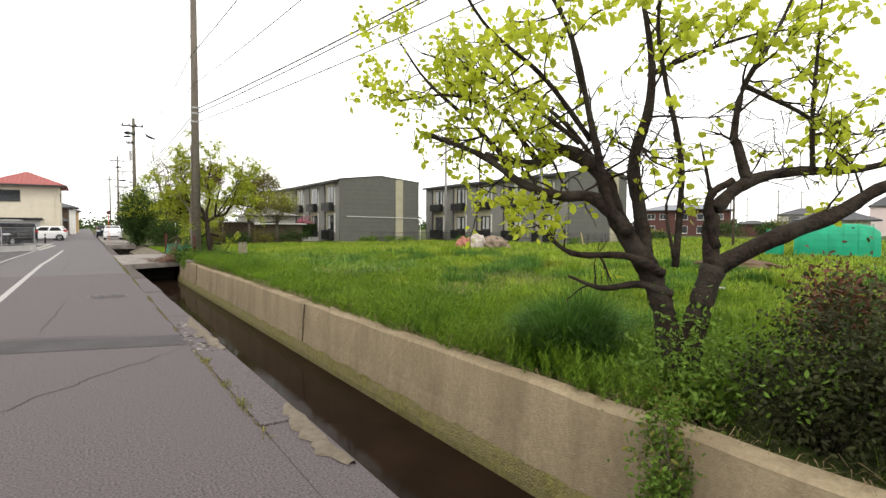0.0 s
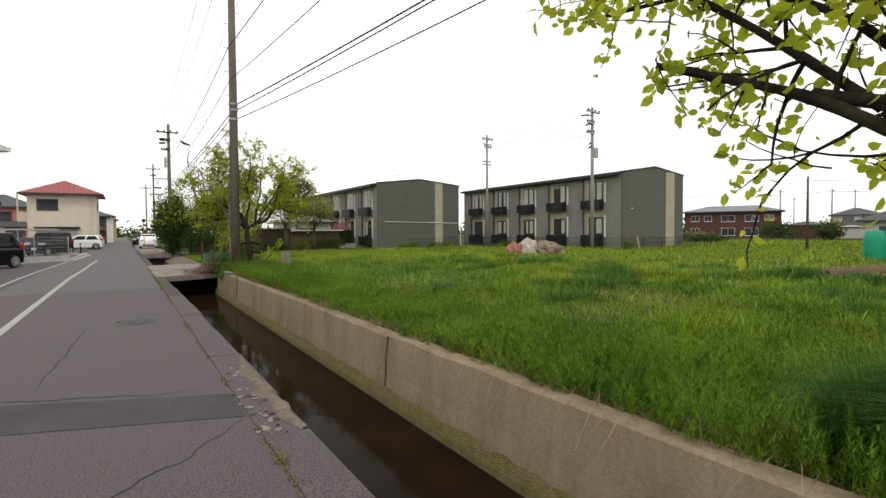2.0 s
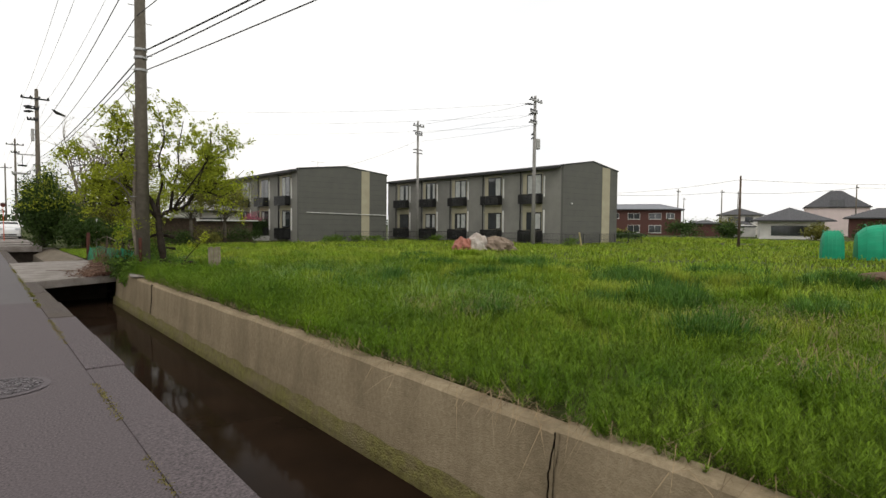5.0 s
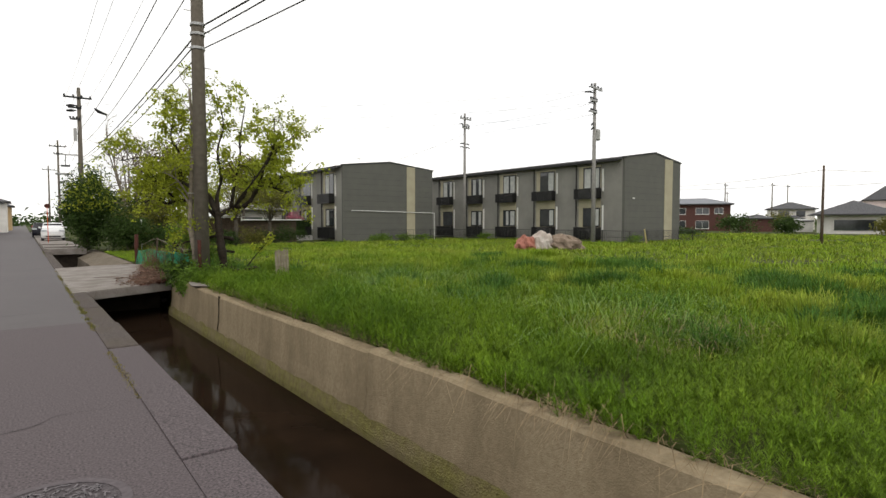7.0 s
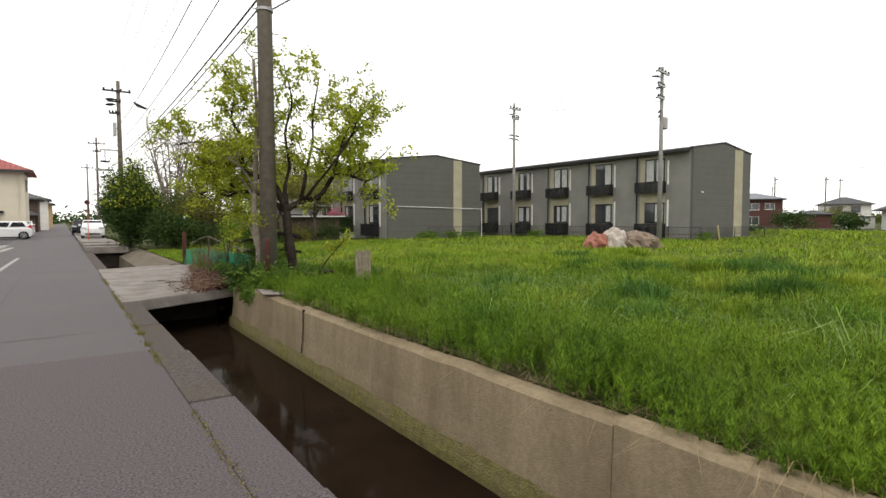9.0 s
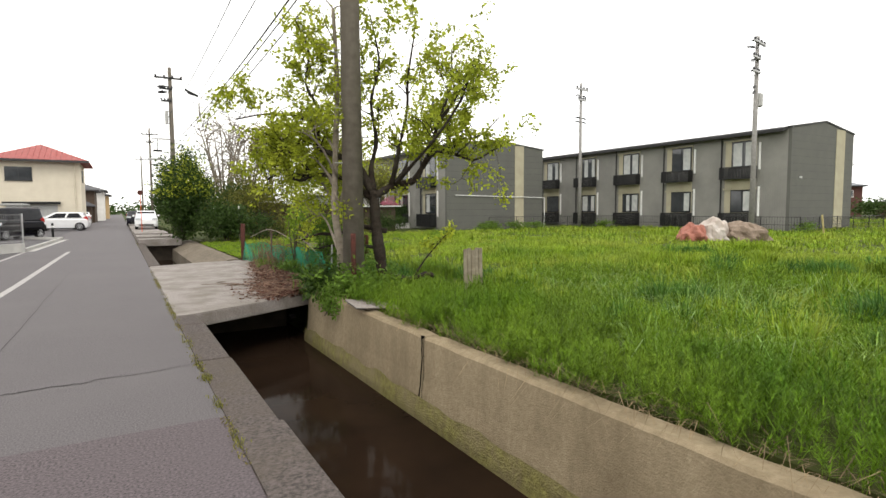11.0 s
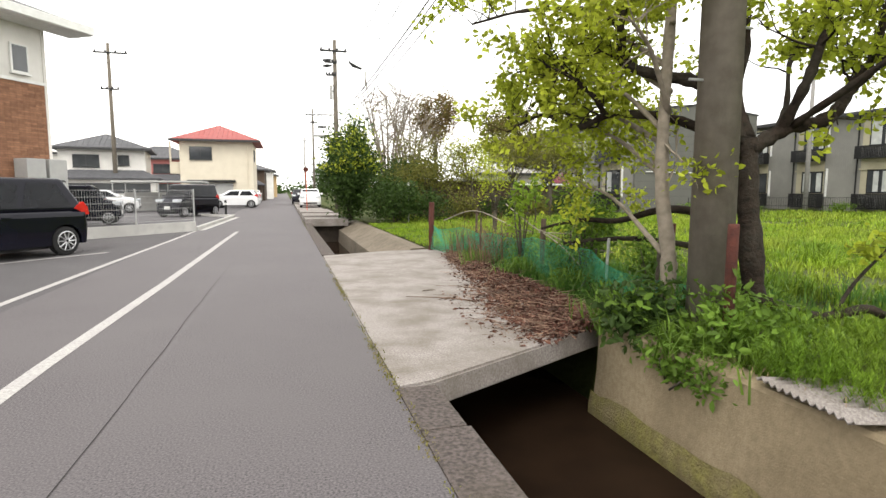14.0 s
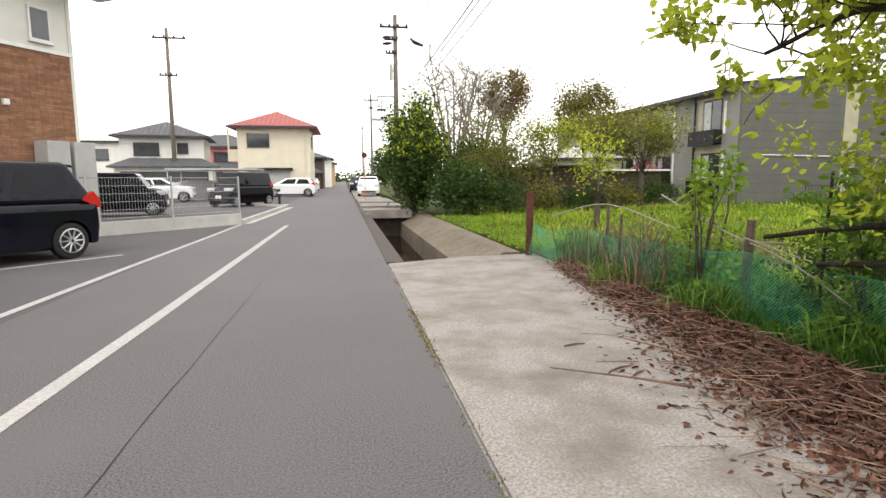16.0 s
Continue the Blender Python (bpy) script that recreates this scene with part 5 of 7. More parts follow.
bush("shrub", (4.4, 26.6, 0.0), (0.35, 0.4, 0.45), 700, 0.08, LEAF_MID, "leafy weeds behind the net fence", seed=16)
bush("shrub", (5.6, 31.0, 0.0), (0.5, 0.6, 0.4), 260, 0.07, LEAF_OLIVE, "sparse brown-stemmed shrub behind the net fence", seed=18, stems=26)
for i, (x, y, r, h) in enumerate(((4.35, 25.5, 0.4, 0.4), (4.45, 28.3, 0.5, 0.5), (4.2, 29.8, 0.45, 0.35), (4.1, 30.7, 0.45, 0.3), (4.8, 27.2, 0.5, 0.5), (3.75, 26.5, 0.22, 0.2), (3.85, 27.6, 0.25, 0.2))):
    bush("shrub", (x, y, -0.05), (r, 0.5, h), 1100, 0.06, LEAF_DK if i % 2 else LEAF_MID, "leafy green weeds grown through the net fence", seed=90 + i, stems=6, clumps=20)
# dark bushes added before the sheds to stand in for shade under the trees
for i, (x, y, rx, rz) in enumerate(((6.2, 44.3, 1.0, 0.7), (8.0, 45.2, 1.2, 0.75), (10.0, 45.4, 1.1, 0.6), (12.2, 46.8, 1.2, 0.7), (14.3, 48.5, 1.3, 0.7), (5.4, 46.0, 1.0, 1.2), (16.5, 50.5, 1.4, 0.8))):
    bush("shrub", (x, y, 0.0), (rx, 0.7, rz), 1800, 0.11, LEAF_DK if i % 2 == 0 else LEAF_OLIVE, "dark bushes added for the shade before the old sheds", seed=110 + i, stems=6)
# trees beyond the bridge
bush("evergreen_tree", (2.95, 45.8, 0.1), (1.25, 2.2, 2.3), 12000, 0.16, LEAF_DK, "dense evergreen tree with bright new leaves beside the ditch", "tree", seed=20, stems=14, clumps=60, tight=0.2, second=LEAF_LIME)
bush("evergreen_tree", (4.6, 43.9, 0.0), (1.35, 1.3, 1.1), 5000, 0.15, LEAF_DK, "dark evergreen shrub beside the ditch", "tree", seed=21, stems=10, clumps=40, tight=0.24)
bush("evergreen_tree", (6.2, 49.5, 0.0), (2.2, 2.4, 1.7), 6500, 0.18, LEAF_DK, "dark evergreen tree behind the ditch", "tree", seed=22, stems=10, clumps=40, tight=0.24, second=LEAF_OLIVE)
bush("tree", (7.0, 46.6, 0.0), (2.3, 1.6, 1.7), 4200, 0.13, LEAF_OLIVE, "olive-leaved tree behind the lane", "tree", seed=23, stems=14, trunk=0.9, clumps=40, tight=0.24)
bush("tree", (9.5, 55.5, 0.0), (1.8, 1.5, 1.9), 5200, 0.17, LEAF_BRONZE, "bronze-leaved tree rising behind the sheds", "tree", seed=24, stems=12, trunk=4.2, clumps=30, tight=0.24, second=LEAF_OLIVE)
bush("tree", (14.2, 55.0, 0.0), (2.1, 1.6, 1.8), 6000, 0.17, LEAF_OLIVE, "olive-brown tree rising behind the sheds", "tree", seed=25, stems=12, trunk=3.5, clumps=30, tight=0.24, second=LEAF_BRONZE)
bush("tree", (11.0, 46.4, 0.0), (2.4, 1.6, 1.1), 3400, 0.13, LEAF_OLIVE, "airy spreading olive-green tree before the sheds", "tree", seed=26, stems=22, trunk=2.2, clumps=40, tight=0.22, second=LEAF_OLIVE)
bush("tree", (13.6, 47.5, 0.0), (2.3, 1.6, 1.4), 4400, 0.14, LEAF_OLIVE, "spreading olive-green tree beside the sheds", "tree", seed=27, stems=20, trunk=2.0, clumps=34, tight=0.24, second=LEAF_LIME)
bush("tree", (9.0, 46.8, 0.0), (1.7, 1.4, 1.1), 2000, 0.13, LEAF_LIME, "thin lime-green tree in the grass", "tree", seed=28, stems=20, trunk=2.0, clumps=30, tight=0.24, second=LEAF_OLIVE)
bush("tree", (6.4, 37.0, 0.0), (1.0, 1.0, 1.0), 900, 0.09, LEAF_LIME, "thin lime-green sapling in the grass", "tree", seed=29, stems=12, trunk=0.9, clumps=20, tight=0.25)
bush("tree", (6.5, 70.0, 0.0), (2.0, 3.0, 2.2), 4200, 0.25, LEAF_DK, "dark roadside tree far along the lane", "tree", seed=30, stems=6, trunk=0.3, clumps=30, tight=0.25)
bush("tree", (6.5, 110.0, 0.0), (2.5, 5.0, 2.8), 3200, 0.4, LEAF_DK, "dark roadside tree far along the lane", "tree", seed=31, stems=6, trunk=0.5, clumps=24)


def bare_tree(at, h, seed, label):
    t = Tree(seed)
    t.thick = 2.4
    for k in range(7):
        a = k * 0.9
        top = Vector((math.cos(a) * h * 0.2, math.sin(a) * h * 0.2, h * t.r.uniform(0.8, 1.0)))
        c, rad = t.limb([(0, 0, -0.1), (top.x * 0.2, top.y * 0.2, h * 0.3), (top.x * 0.6, top.y * 0.6, h * 0.65), top], 0.09, 0.02)
        t.dress(c, rad, 13, h * 0.18, 1.0, depth=2, frm=0.35)
    t.tips = []
    finish_tree("bare_tree", t, at, 0, label, BARK_PALE, LEAF_BRONZE, 0.07, 1, 0.05)


bare_tree((5.9, 52.5, 0), 7.6, 40, "nearly bare grey-twigged tree rising behind evergreens")
bare_tree((7.4, 53.5, 0), 6.8, 41, "nearly bare grey-twigged tree rising behind evergreens")

# clipped hedge with blossom tree before the far block
hedge = thing("hedge", "clipped dark green hedge on a low stone edging", "hedge", at=(18.4, 56.3, 0.2))
hp = rng.uniform((-3.2, -0.5, 0.15), (2.0, 0.5, 1.75), (5200, 3))
hp[:, 1] = np.where(rng.random(5200) < 0.7, -0.5 + 0.08 * rng.normal(0, 1, 5200), hp[:, 1])
hb = new("foliage", leaf_mesh("foliage", hp, 0.09, LEAF_DK))
hb.parent = hedge
part("stone_edging", boxed(-4.6, 3.2, -0.75, -0.55, -0.2, 0.25, 0.03), CONC_LIGHT, hedge, "low pale stone edging")
part("core", boxed(-3.1, 1.9, -0.35, 0.4, -0.1, 1.6, 0.1), mat("hedge_core", (0.02, 0.035, 0.012), rough=1.0), hedge)
bush("topiary_shrub", (21.0, 56.0, 0.3), (0.95, 0.9, 0.95), 2600, 0.08, LEAF_DK, "rounded clipped dark green shrub at the hedge's end", seed=50, clumps=60, tight=0.16, second=LEAF_MID)
bush("blossom_tree", (19.4, 57.0, 0.3), (1.0, 0.8, 0.75), 1700, 0.11, BLOSSOM, "small tree in pink blossom behind the hedge", "tree", seed=51, trunk=0.9, clumps=24, tight=0.22)
tagged(link_bm("gate_post", boxed(21.9, 22.5, 55.0, 55.5, -0.1, 0.95, 0.03), CONC_LIGHT), "pale stone gate post at the hedge's end", "gate post")
for i, (x, y) in enumerate(((24.5, 47.3), (26.2, 47.2), (22.8, 47.6), (32.5, 46.5), (35.0, 33.0), (22.0, 47.0))):
    bush("shrub", (x, y, 0.0), (0.9, 0.5, 0.35), 700, 0.11, LEAF_MID, "low dark green shrub along the apartments' fence", seed=60 + i, stems=4)



# ---------- net fence, posts and litter at the bridge ----------
def mesh_net(p, heights, cell, material, parent, slump=0.06, seed=0):
    """A drooping net of thin cords between posts: two crossing sets of strands."""
    verts, faces = [], []
    g = np.random.default_rng(seed)

    def strand(q):
        q = np.asarray(q)
        t = np.gradient(q, axis=0)
        t /= np.linalg.norm(t, axis=1)[:, None] + 1e-9
        s = np.cross(t, [0.5, -0.8, 0.25])
        s = s / (np.linalg.norm(s, axis=1)[:, None] + 1e-9) * 0.0042
        o = len(verts)
        for a, b in zip(q, s):
            verts.extend((a - b, a + b))
        for i in range(len(q) - 1):
            faces.extend((o + 2 * i, o + 2 * i + 1, o + 2 * i + 3, o + 2 * i + 2))

    p = np.asarray(p, float)
    seg = np.linalg.norm(np.diff(p, axis=0), axis=1)
    S = np.concatenate([[0], np.cumsum(seg)])

    def at(s, f):
        x, y = np.interp(s, S, p[:, 0]), np.interp(s, S, p[:, 1])
        h = np.interp(s, S, heights)
        sag = slump * np.sin(np.pi * (s % 1.6) / 1.6)
        w = 0.07 * np.sin(3.1 * s + 2.0 * f) * (0.4 + f)
        return np.stack([x + w, y + 0.6 * w, 0.03 + (h - sag) * f], -1)

    total, rows = S[-1], int(max(heights) / cell)
    for k in range(-rows, int(total / cell)):
        for sgn in (1, -1):
            f = np.linspace(0, 1, rows + 1)
            s = k * cell + (f if sgn > 0 else 1 - f) * rows * cell
            ok = (s >= 0) & (s <= total)
            if ok.sum() > 1:
                strand(at(s[ok], f[ok]))
    s = np.linspace(0, total, 80)
    strand(at(s, np.ones(80)))
    strand(at(s, np.full(80, 0.02)))
    ob = new("net", mesh_from("net", np.array(verts), np.array(faces), 4, material))
    ob.parent = parent
    return ob


def net_fence():
    f = thing("net_fence", "sagging green net fence on odd stakes beside the bridge", "fence")
    mesh_net([(3.40, 33.4), (3.62, 31.6), (3.82, 29.8), (3.85, 28.3), (3.8, 27.0), (3.72, 25.9), (3.85, 25.3)], [0.55, 0.62, 0.6, 0.68, 0.62, 0.5, 0.42], 0.034, NET, f, seed=1)
    for x, y, h, r, m in ((3.44, 33.5, 1.12, 0.07, RUST), (3.75, 31.2, 1.05, 0.022, WOOD_OLD), (4.05, 29.8, 1.35, 0.014, CONC_DARK), (4.05, 28.9, 0.95, 0.045, WOOD_OLD),
                          (4.1, 28.1, 1.4, 0.014, CONC_DARK), (4.0, 27.0, 0.8, 0.02, STEEL), (3.9, 25.9, 0.9, 0.022, BARK_GREY), (4.6, 26.6, 1.0, 0.05, RUST), (3.62, 30.6, 0.9, 0.02, WOOD_OLD)):
        bm = tube(bmesh.new(), [(x, y, -0.1), (x + 0.01, y, h * 0.6), (x + 0.02, y - 0.01, h)], [r, r, r * 0.9], 9)
        part("stake", bm, m, f)
    # pale ropes and stripped branches slung along the top
    for pts in ([(3.5, 32.6, 0.75), (3.75, 31.2, 1.0), (4.1, 29.8, 0.72), (4.6, 28.9, 0.70)], [(4.05, 30.4, 1.15), (4.05, 29.4, 0.85), (4.05, 28.4, 0.62), (4.1, 27.8, 0.35)],
                [(4.0, 28.9, 0.78), (4.15, 28.1, 0.62), (4.3, 27.3, 0.58)]):
        part("slung_branch", tube(bmesh.new(), polyline(pts), [0.009] * (len(polyline(pts)) - 1) + [0.005], 6), mat("stripped_wood", (0.30, 0.26, 0.21), (0.2, 0.17, 0.135), 12, 0.8) if not bpy.data.materials.get("stripped_wood") else bpy.data.materials["stripped_wood"], f, "pale stripped branch")
    part("slung_branch", tube(bmesh.new(), polyline([(4.75, 25.9, 1.1), (4.4, 26.4, 1.18), (4.15, 27.0, 1.02), (3.95, 27.6, 1.0), (3.8, 28.4, 0.84)]), [0.055 - 0.0015 * k for k in range(25)], 8), BARK, f, "thick dead limb", True)
    part("slung_branch", tube(bmesh.new(), polyline([(4.9, 26.3, 0.72), (4.3, 26.9, 0.80), (3.95, 28.0, 0.66)]), [0.04 - 0.0015 * k for k in range(13)], 8), BARK, f, "thick dead limb", True)
    return f


net_fence()
# dry brown stalks tangled over the net's far end
dn = 380
dxy = np.stack([rng.uniform(3.35, 4.3, dn), rng.uniform(29.6, 32.2, dn)], 1)
dv, df = blades(dxy, np.zeros(dn), rng.uniform(0.35, 1.05, dn), np.full(dn, 0.005), 0.7)
tagged(new("dry_stalks", mesh_from("dry_stalks", dv, df, 3, mat("dry_stalk", (0.20, 0.12, 0.08), (0.10, 0.06, 0.04), 8, 0.9, rnd=0.4))), "dry brown stalks tangled over the net fence", "dry stalks", "", "stuff")
rust_post = link_bm("rusty_post", tube(bmesh.new(), [(0, 0, -0.2), (0, 0, 1.1), (0, 0, 1.13)], [0.043, 0.043, 0.04], 14), RUST, True)
rust_post.matrix_basis = pose(3.55, 24.55, 0, 1.5, -1.0)
tagged(rust_post, "dark red rusty steel post beside the utility pole", "post")


TWIGS = mat("brown_twigs", (0.22, 0.14, 0.097), (0.09, 0.055, 0.04), 8, 0.85, rnd=0.6)


def litter_heap():
    """Dead leaves, twigs and clippings swept to the bridge's edge."""
    n = 15000
    t = rng.random(n) ** 1.3
    cx, cy = np.interp(t, [0, 0.45, 1], [3.0, 3.35, 3.55]), np.interp(t, [0, 0.45, 1], [25.7, 28.2, 32.0])
    wd = np.interp(t, [0, 0.3, 0.6, 1], [0.36, 0.44, 0.24, 0.07])
    x, y = cx + rng.normal(0, 1, n) * wd, cy + rng.normal(0, 0.25, n)
    hgt = 0.13 * np.exp(-((x - cx) / (wd + 0.02)) ** 2)
    keep = (y > 24.72 + 0.55 * (x - 1.17)) & (x > 1.9)
    x, y, hgt = x[keep], y[keep], hgt[keep]
    p = np.stack([x, y, 0.006 + hgt * rng.random(len(x))], 1)
    me = leaf_mesh("dead_leaves", p, 0.062, LITTER, flat=0.45, aspect=0.5)
    tagged(new("leaf_litter", me), "heap of reddish-brown dead leaves on the concrete", "leaf litter", "", "stuff")
    # twigs, joined
    m = 2700
    i = rng.integers(0, len(p), m)
    a = rng.uniform(0, 6.283, m)
    ln = (0.06 + 0.36 * rng.random(m) ** 1.8)[:, None]
    d = np.stack([np.cos(a), np.sin(a), rng.normal(0, 0.12, m)], 1)
    s = np.stack([-np.sin(a), np.cos(a), np.zeros(m)], 1) * 0.003
    q = p[i] + np.array([0, 0, 0.015])
    u = np.array([0, 0, 0.004])
    v = np.stack([q - s, q + s, q + d * ln + s * 0.5, q + d * ln - s * 0.5, q + u, q + d * ln + u], 1).reshape(-1, 3)
    v[:, 2] = np.maximum(v[:, 2], 0.006)
    f = (np.arange(m)[:, None] * 6 + np.array([0, 1, 4, 1, 2, 4, 2, 5, 4, 2, 3, 5, 3, 0, 5, 0, 4, 5])).ravel()
    tagged(new("dry_twigs", mesh_from("dry_twigs", v, f, 3, TWIGS)), "dry twigs and stalks among the dead leaves", "twigs", "", "stuff")
    for x, y, rz, ln in ((2.75, 27.6, 120, 0.7), (2.95, 26.9, 60, 0.55), (2.35, 27.2, 150, 0.9), (3.2, 26.3, 15, 0.6)):
        st = link_bm("fallen_branch", tube(bmesh.new(), polyline([(0, 0, 0.02), (ln * 0.4, 0.04, 0.05), (ln, -0.03, 0.03)]), [0.011 - 0.0006 * k for k in range(13)], 6), TWIGS, True)
        st.matrix_basis = pose(x, y, 0.04, 0, 0, rz)
        tagged(st, "pale dry branch lying on the litter", "branch", "fallen branches")
    for x, y, rz in ((2.05, 27.7, 20), (2.12, 27.55, 35), (1.95, 28.3, 10)):
        st = link_bm("twig", tube(bmesh.new(), [(0, 0, 0.01), (0.1, 0.01, 0.014), (0.2, 0, 0.01)], [0.006, 0.008, 0.004], 6), WOOD_OLD)
        st.matrix_basis = pose(x, y, 0.0, 0, 0, rz)
        tagged(st, "thin dark twig lying on the concrete", "twig", "loose twigs")


litter_heap()

# long arching weeds at the bridge corner and over the wall
for cx, cy, n, h in ((3.28, 25.7, 160, 0.5), (3.42, 24.7, 260, 0.45), (3.45, 24.1, 120, 0.35), (3.9, 26.2, 200, 0.55), (4.0, 27.5, 260, 0.55), (3.8, 29.0, 260, 0.45), (3.6, 30.6, 260, 0.4)):
    xy = np.array([cx, cy]) + rng.normal(0, 0.16, (n, 2))
    v, f = blades(xy, np.full(n, 0.0), h * rng.uniform(0.5, 1.2, n), np.full(n, 0.009), 1.5)
    tagged(new("tall_weeds", mesh_from("tall_weeds", v, f, 3, LEAF_MID)), "long arching green weeds at the net and wall", "weeds", "weeds at the bridge", "stuff")


# corrugated sheet on the wall and the weathered board
def corrugated_sheet():
    bm = bmesh.new()
    rows = []
    for i in range(49):
        f = i / 48
        z = 0.014 * math.sin(i * math.pi / 2)
        rows.append([bm.verts.new((x, f * 0.75, z + 0.01 * noise.noise((x * 5, f * 6, 0)))) for x in (0, 0.2, 0.4, 0.62)])
    for a, b in zip(rows, rows[1:]):
        for k in range(3):
            bm.faces.new((a[k], a[k + 1], b[k + 1], b[k]))
    ob = link_bm("corrugated_sheet", bm, CONC_SLAB)
    ob.modifiers.new("thickness", "SOLIDIFY").thickness = 0.008
    ob.matrix_basis = pose(3.02, 23.1, 0.165, 0, 4, -8)
    tagged(ob, "weathered grey corrugated sheet lying on the wall's top", "corrugated sheet")


corrugated_sheet()
board = link_bm("weathered_board", bmesh.new(), CONC_LIGHT)
bm = bmesh.new()
for k in range(5):
    box(bm, k * 0.068, k * 0.068 + 0.063, -0.012 + 0.006 * (k % 2), 0.012, -0.2, 0.56 + 0.02 * math.sin(k * 2.3), 0.006)
bm.to_mesh(board.data)
bm.free()
board.data.materials[0] = mat("weathered_board", (0.30, 0.27, 0.20), (0.2, 0.17, 0.12), 12, 0.9, bump=0.5, bscale=40, stain=(0.12, 0.09, 0.06), stain_scale=4, stain_amount=0.7)
board.matrix_basis = pose(5.12, 23.66, 0.3, 3, -2, -10)
tagged(board, "weathered grey-brown board standing upright in the grass", "board")

# rubble where the coping has broken
for k in range(46):
    y = 6.9 + 2.6 * random.random()
    s = random.uniform(0.012, 0.04)
    bm = bmesh.new()
    bmesh.ops.create_icosphere(bm, subdivisions=1, radius=s)
    for q in bm.verts:
        q.co *= random.uniform(0.7, 1.2)
        q.co.z *= 0.45
    ob = link_bm("concrete_chip", bm, CONC_SLAB if k % 3 else CONC_KERB)
    ob.matrix_basis = pose(random.uniform(0.86, 1.1), y, 0.008, 0, 0, random.uniform(0, 360))
    tagged(ob, "broken pale chip of concrete on the coping", "rubble", "chips along the ditch edge")


# ---------- field: tarp heap, green tunnel, sticks, fence ----------
def tarp_heap(name, at, rx, ry, h, material, label, seed):
    bm = bmesh.new()
    bmesh.ops.create_uvsphere(bm, u_segments=40, v_segments=20, radius=1.0)
    for v in list(bm.verts):
        if v.co.z < -0.12:
            v.co.z = -0.12
        n1 = noise.noise((v.co.x * 2.2 + seed, v.co.y * 2.2, v.co.z * 2)) * 0.28
        fold = 0.10 * math.sin(9 * math.atan2(v.co.y, v.co.x) + seed + 3 * v.co.z) + 0.12 * noise.noise((v.co.x * 6 + seed, v.co.y * 6, v.co.z * 6))
        v.co = Vector((v.co.x * rx * (1 + n1 + fold), v.co.y * ry * (1 + n1 + fold), (v.co.z + 0.12) * h * (1 + n1)))
    ob = link_bm(name, bm, material)
    ob.matrix_basis = pose(*at, 0, 0, seed * 40)
    return tagged(ob, label, "tarp heap", "covered heap in the field")


tarp_heap("covered_heap", (22.2, 31.4, 0.1), 0.75, 0.6, 0.65, TARP_RED, "heap under a faded red tarp in the field", 1)
tarp_heap("covered_heap", (22.9, 30.9, 0.1), 0.6, 0.6, 0.85, TARP, "heap under a dirty white tarp in the field", 2)
tarp_heap("straw_heap", (24.0, 30.2, 0.1), 1.0, 0.8, 0.7, mat("grey_straw", (0.26, 0.2, 0.15), (0.17, 0.13, 0.1), 9, 0.95, bump=1.0, bscale=20), "grey-brown heap of old straw beside tarps", 3)
tarp_heap("soil_mound", (18.2, 10.0, 0.12), 1.5, 1.2, 0.32, mat("brown_soil", (0.13, 0.075, 0.045), (0.08, 0.05, 0.03), 6, 0.95, bump=1.0, bscale=12), "low mound of brown soil in the field", 4)


def tunnel(at, rz, length, w, h, label):
    t = thing("green_tunnel", label, "storage tunnel", "green sheet tunnels", at=at, rz=rz)
    bm = bmesh.new()
    rows = []
    n = 12
    for i in range(n + 1):
        x = length * (i / n - 0.5)
        end = 1.0 - 0.25 * abs(2 * i / n - 1) ** 6
        rows.append([bm.verts.new((x, w / 2 * math.cos(a) * end, 0.0 + h * end * math.sin(a) ** 0.8 * (1 + 0.02 * noise.noise((x * 2, a * 3, 0))) if 0 < k < 14 else 0.0))
                     for k, a in enumerate(np.linspace(0.0001, math.pi - 0.0001, 15))])
    for a, b in zip(rows, rows[1:]):
        for k in range(14):
            bm.faces.new((a[k], a[k + 1], b[k + 1], b[k]))
    bm.faces.new(rows[0][::-1]), bm.faces.new(rows[-1])
    part("cover_sheet", bm, GREEN_SHEET, t, smooth=False)
    for i in range(1, n, 2):
        x = length * (i / n - 0.5)
        arch = [(x, (w / 2 + 0.015) * math.cos(a), (h + 0.02) * math.sin(a) ** 0.8) for a in np.linspace(0.05, math.pi - 0.05, 14)]
        part("hoop", tube(bmesh.new(), arch, [0.014] * 14, 5), GREEN_SHEET, t)
    return t


tunnel((33.0, 12.7, 0.1), -68, 3.7, 1.7, 1.68, "long low tunnel covered with bright green sheet")
tunnel((32.0, 15.3, 0.1), -68, 0.9, 1.3, 1.38, "small tunnel covered with bright green sheet")
tagged(link_bm("yellow_stick", rod((34.9, 32.0, 0), (34.6, 32.0, 1.1), 0.05), mat("yellow_paint", (0.5, 0.42, 0.2), (0.4, 0.33, 0.15), 6, 0.7)), "pale yellow stick leaning in the field's edge", "stick")
tagged(link_bm("white_stick", rod((9.6, 5.9, 0.42), (10.2, 5.7, 0.36), 0.02), CONC_LIGHT), "short pale stick lying in the grass", "stick")


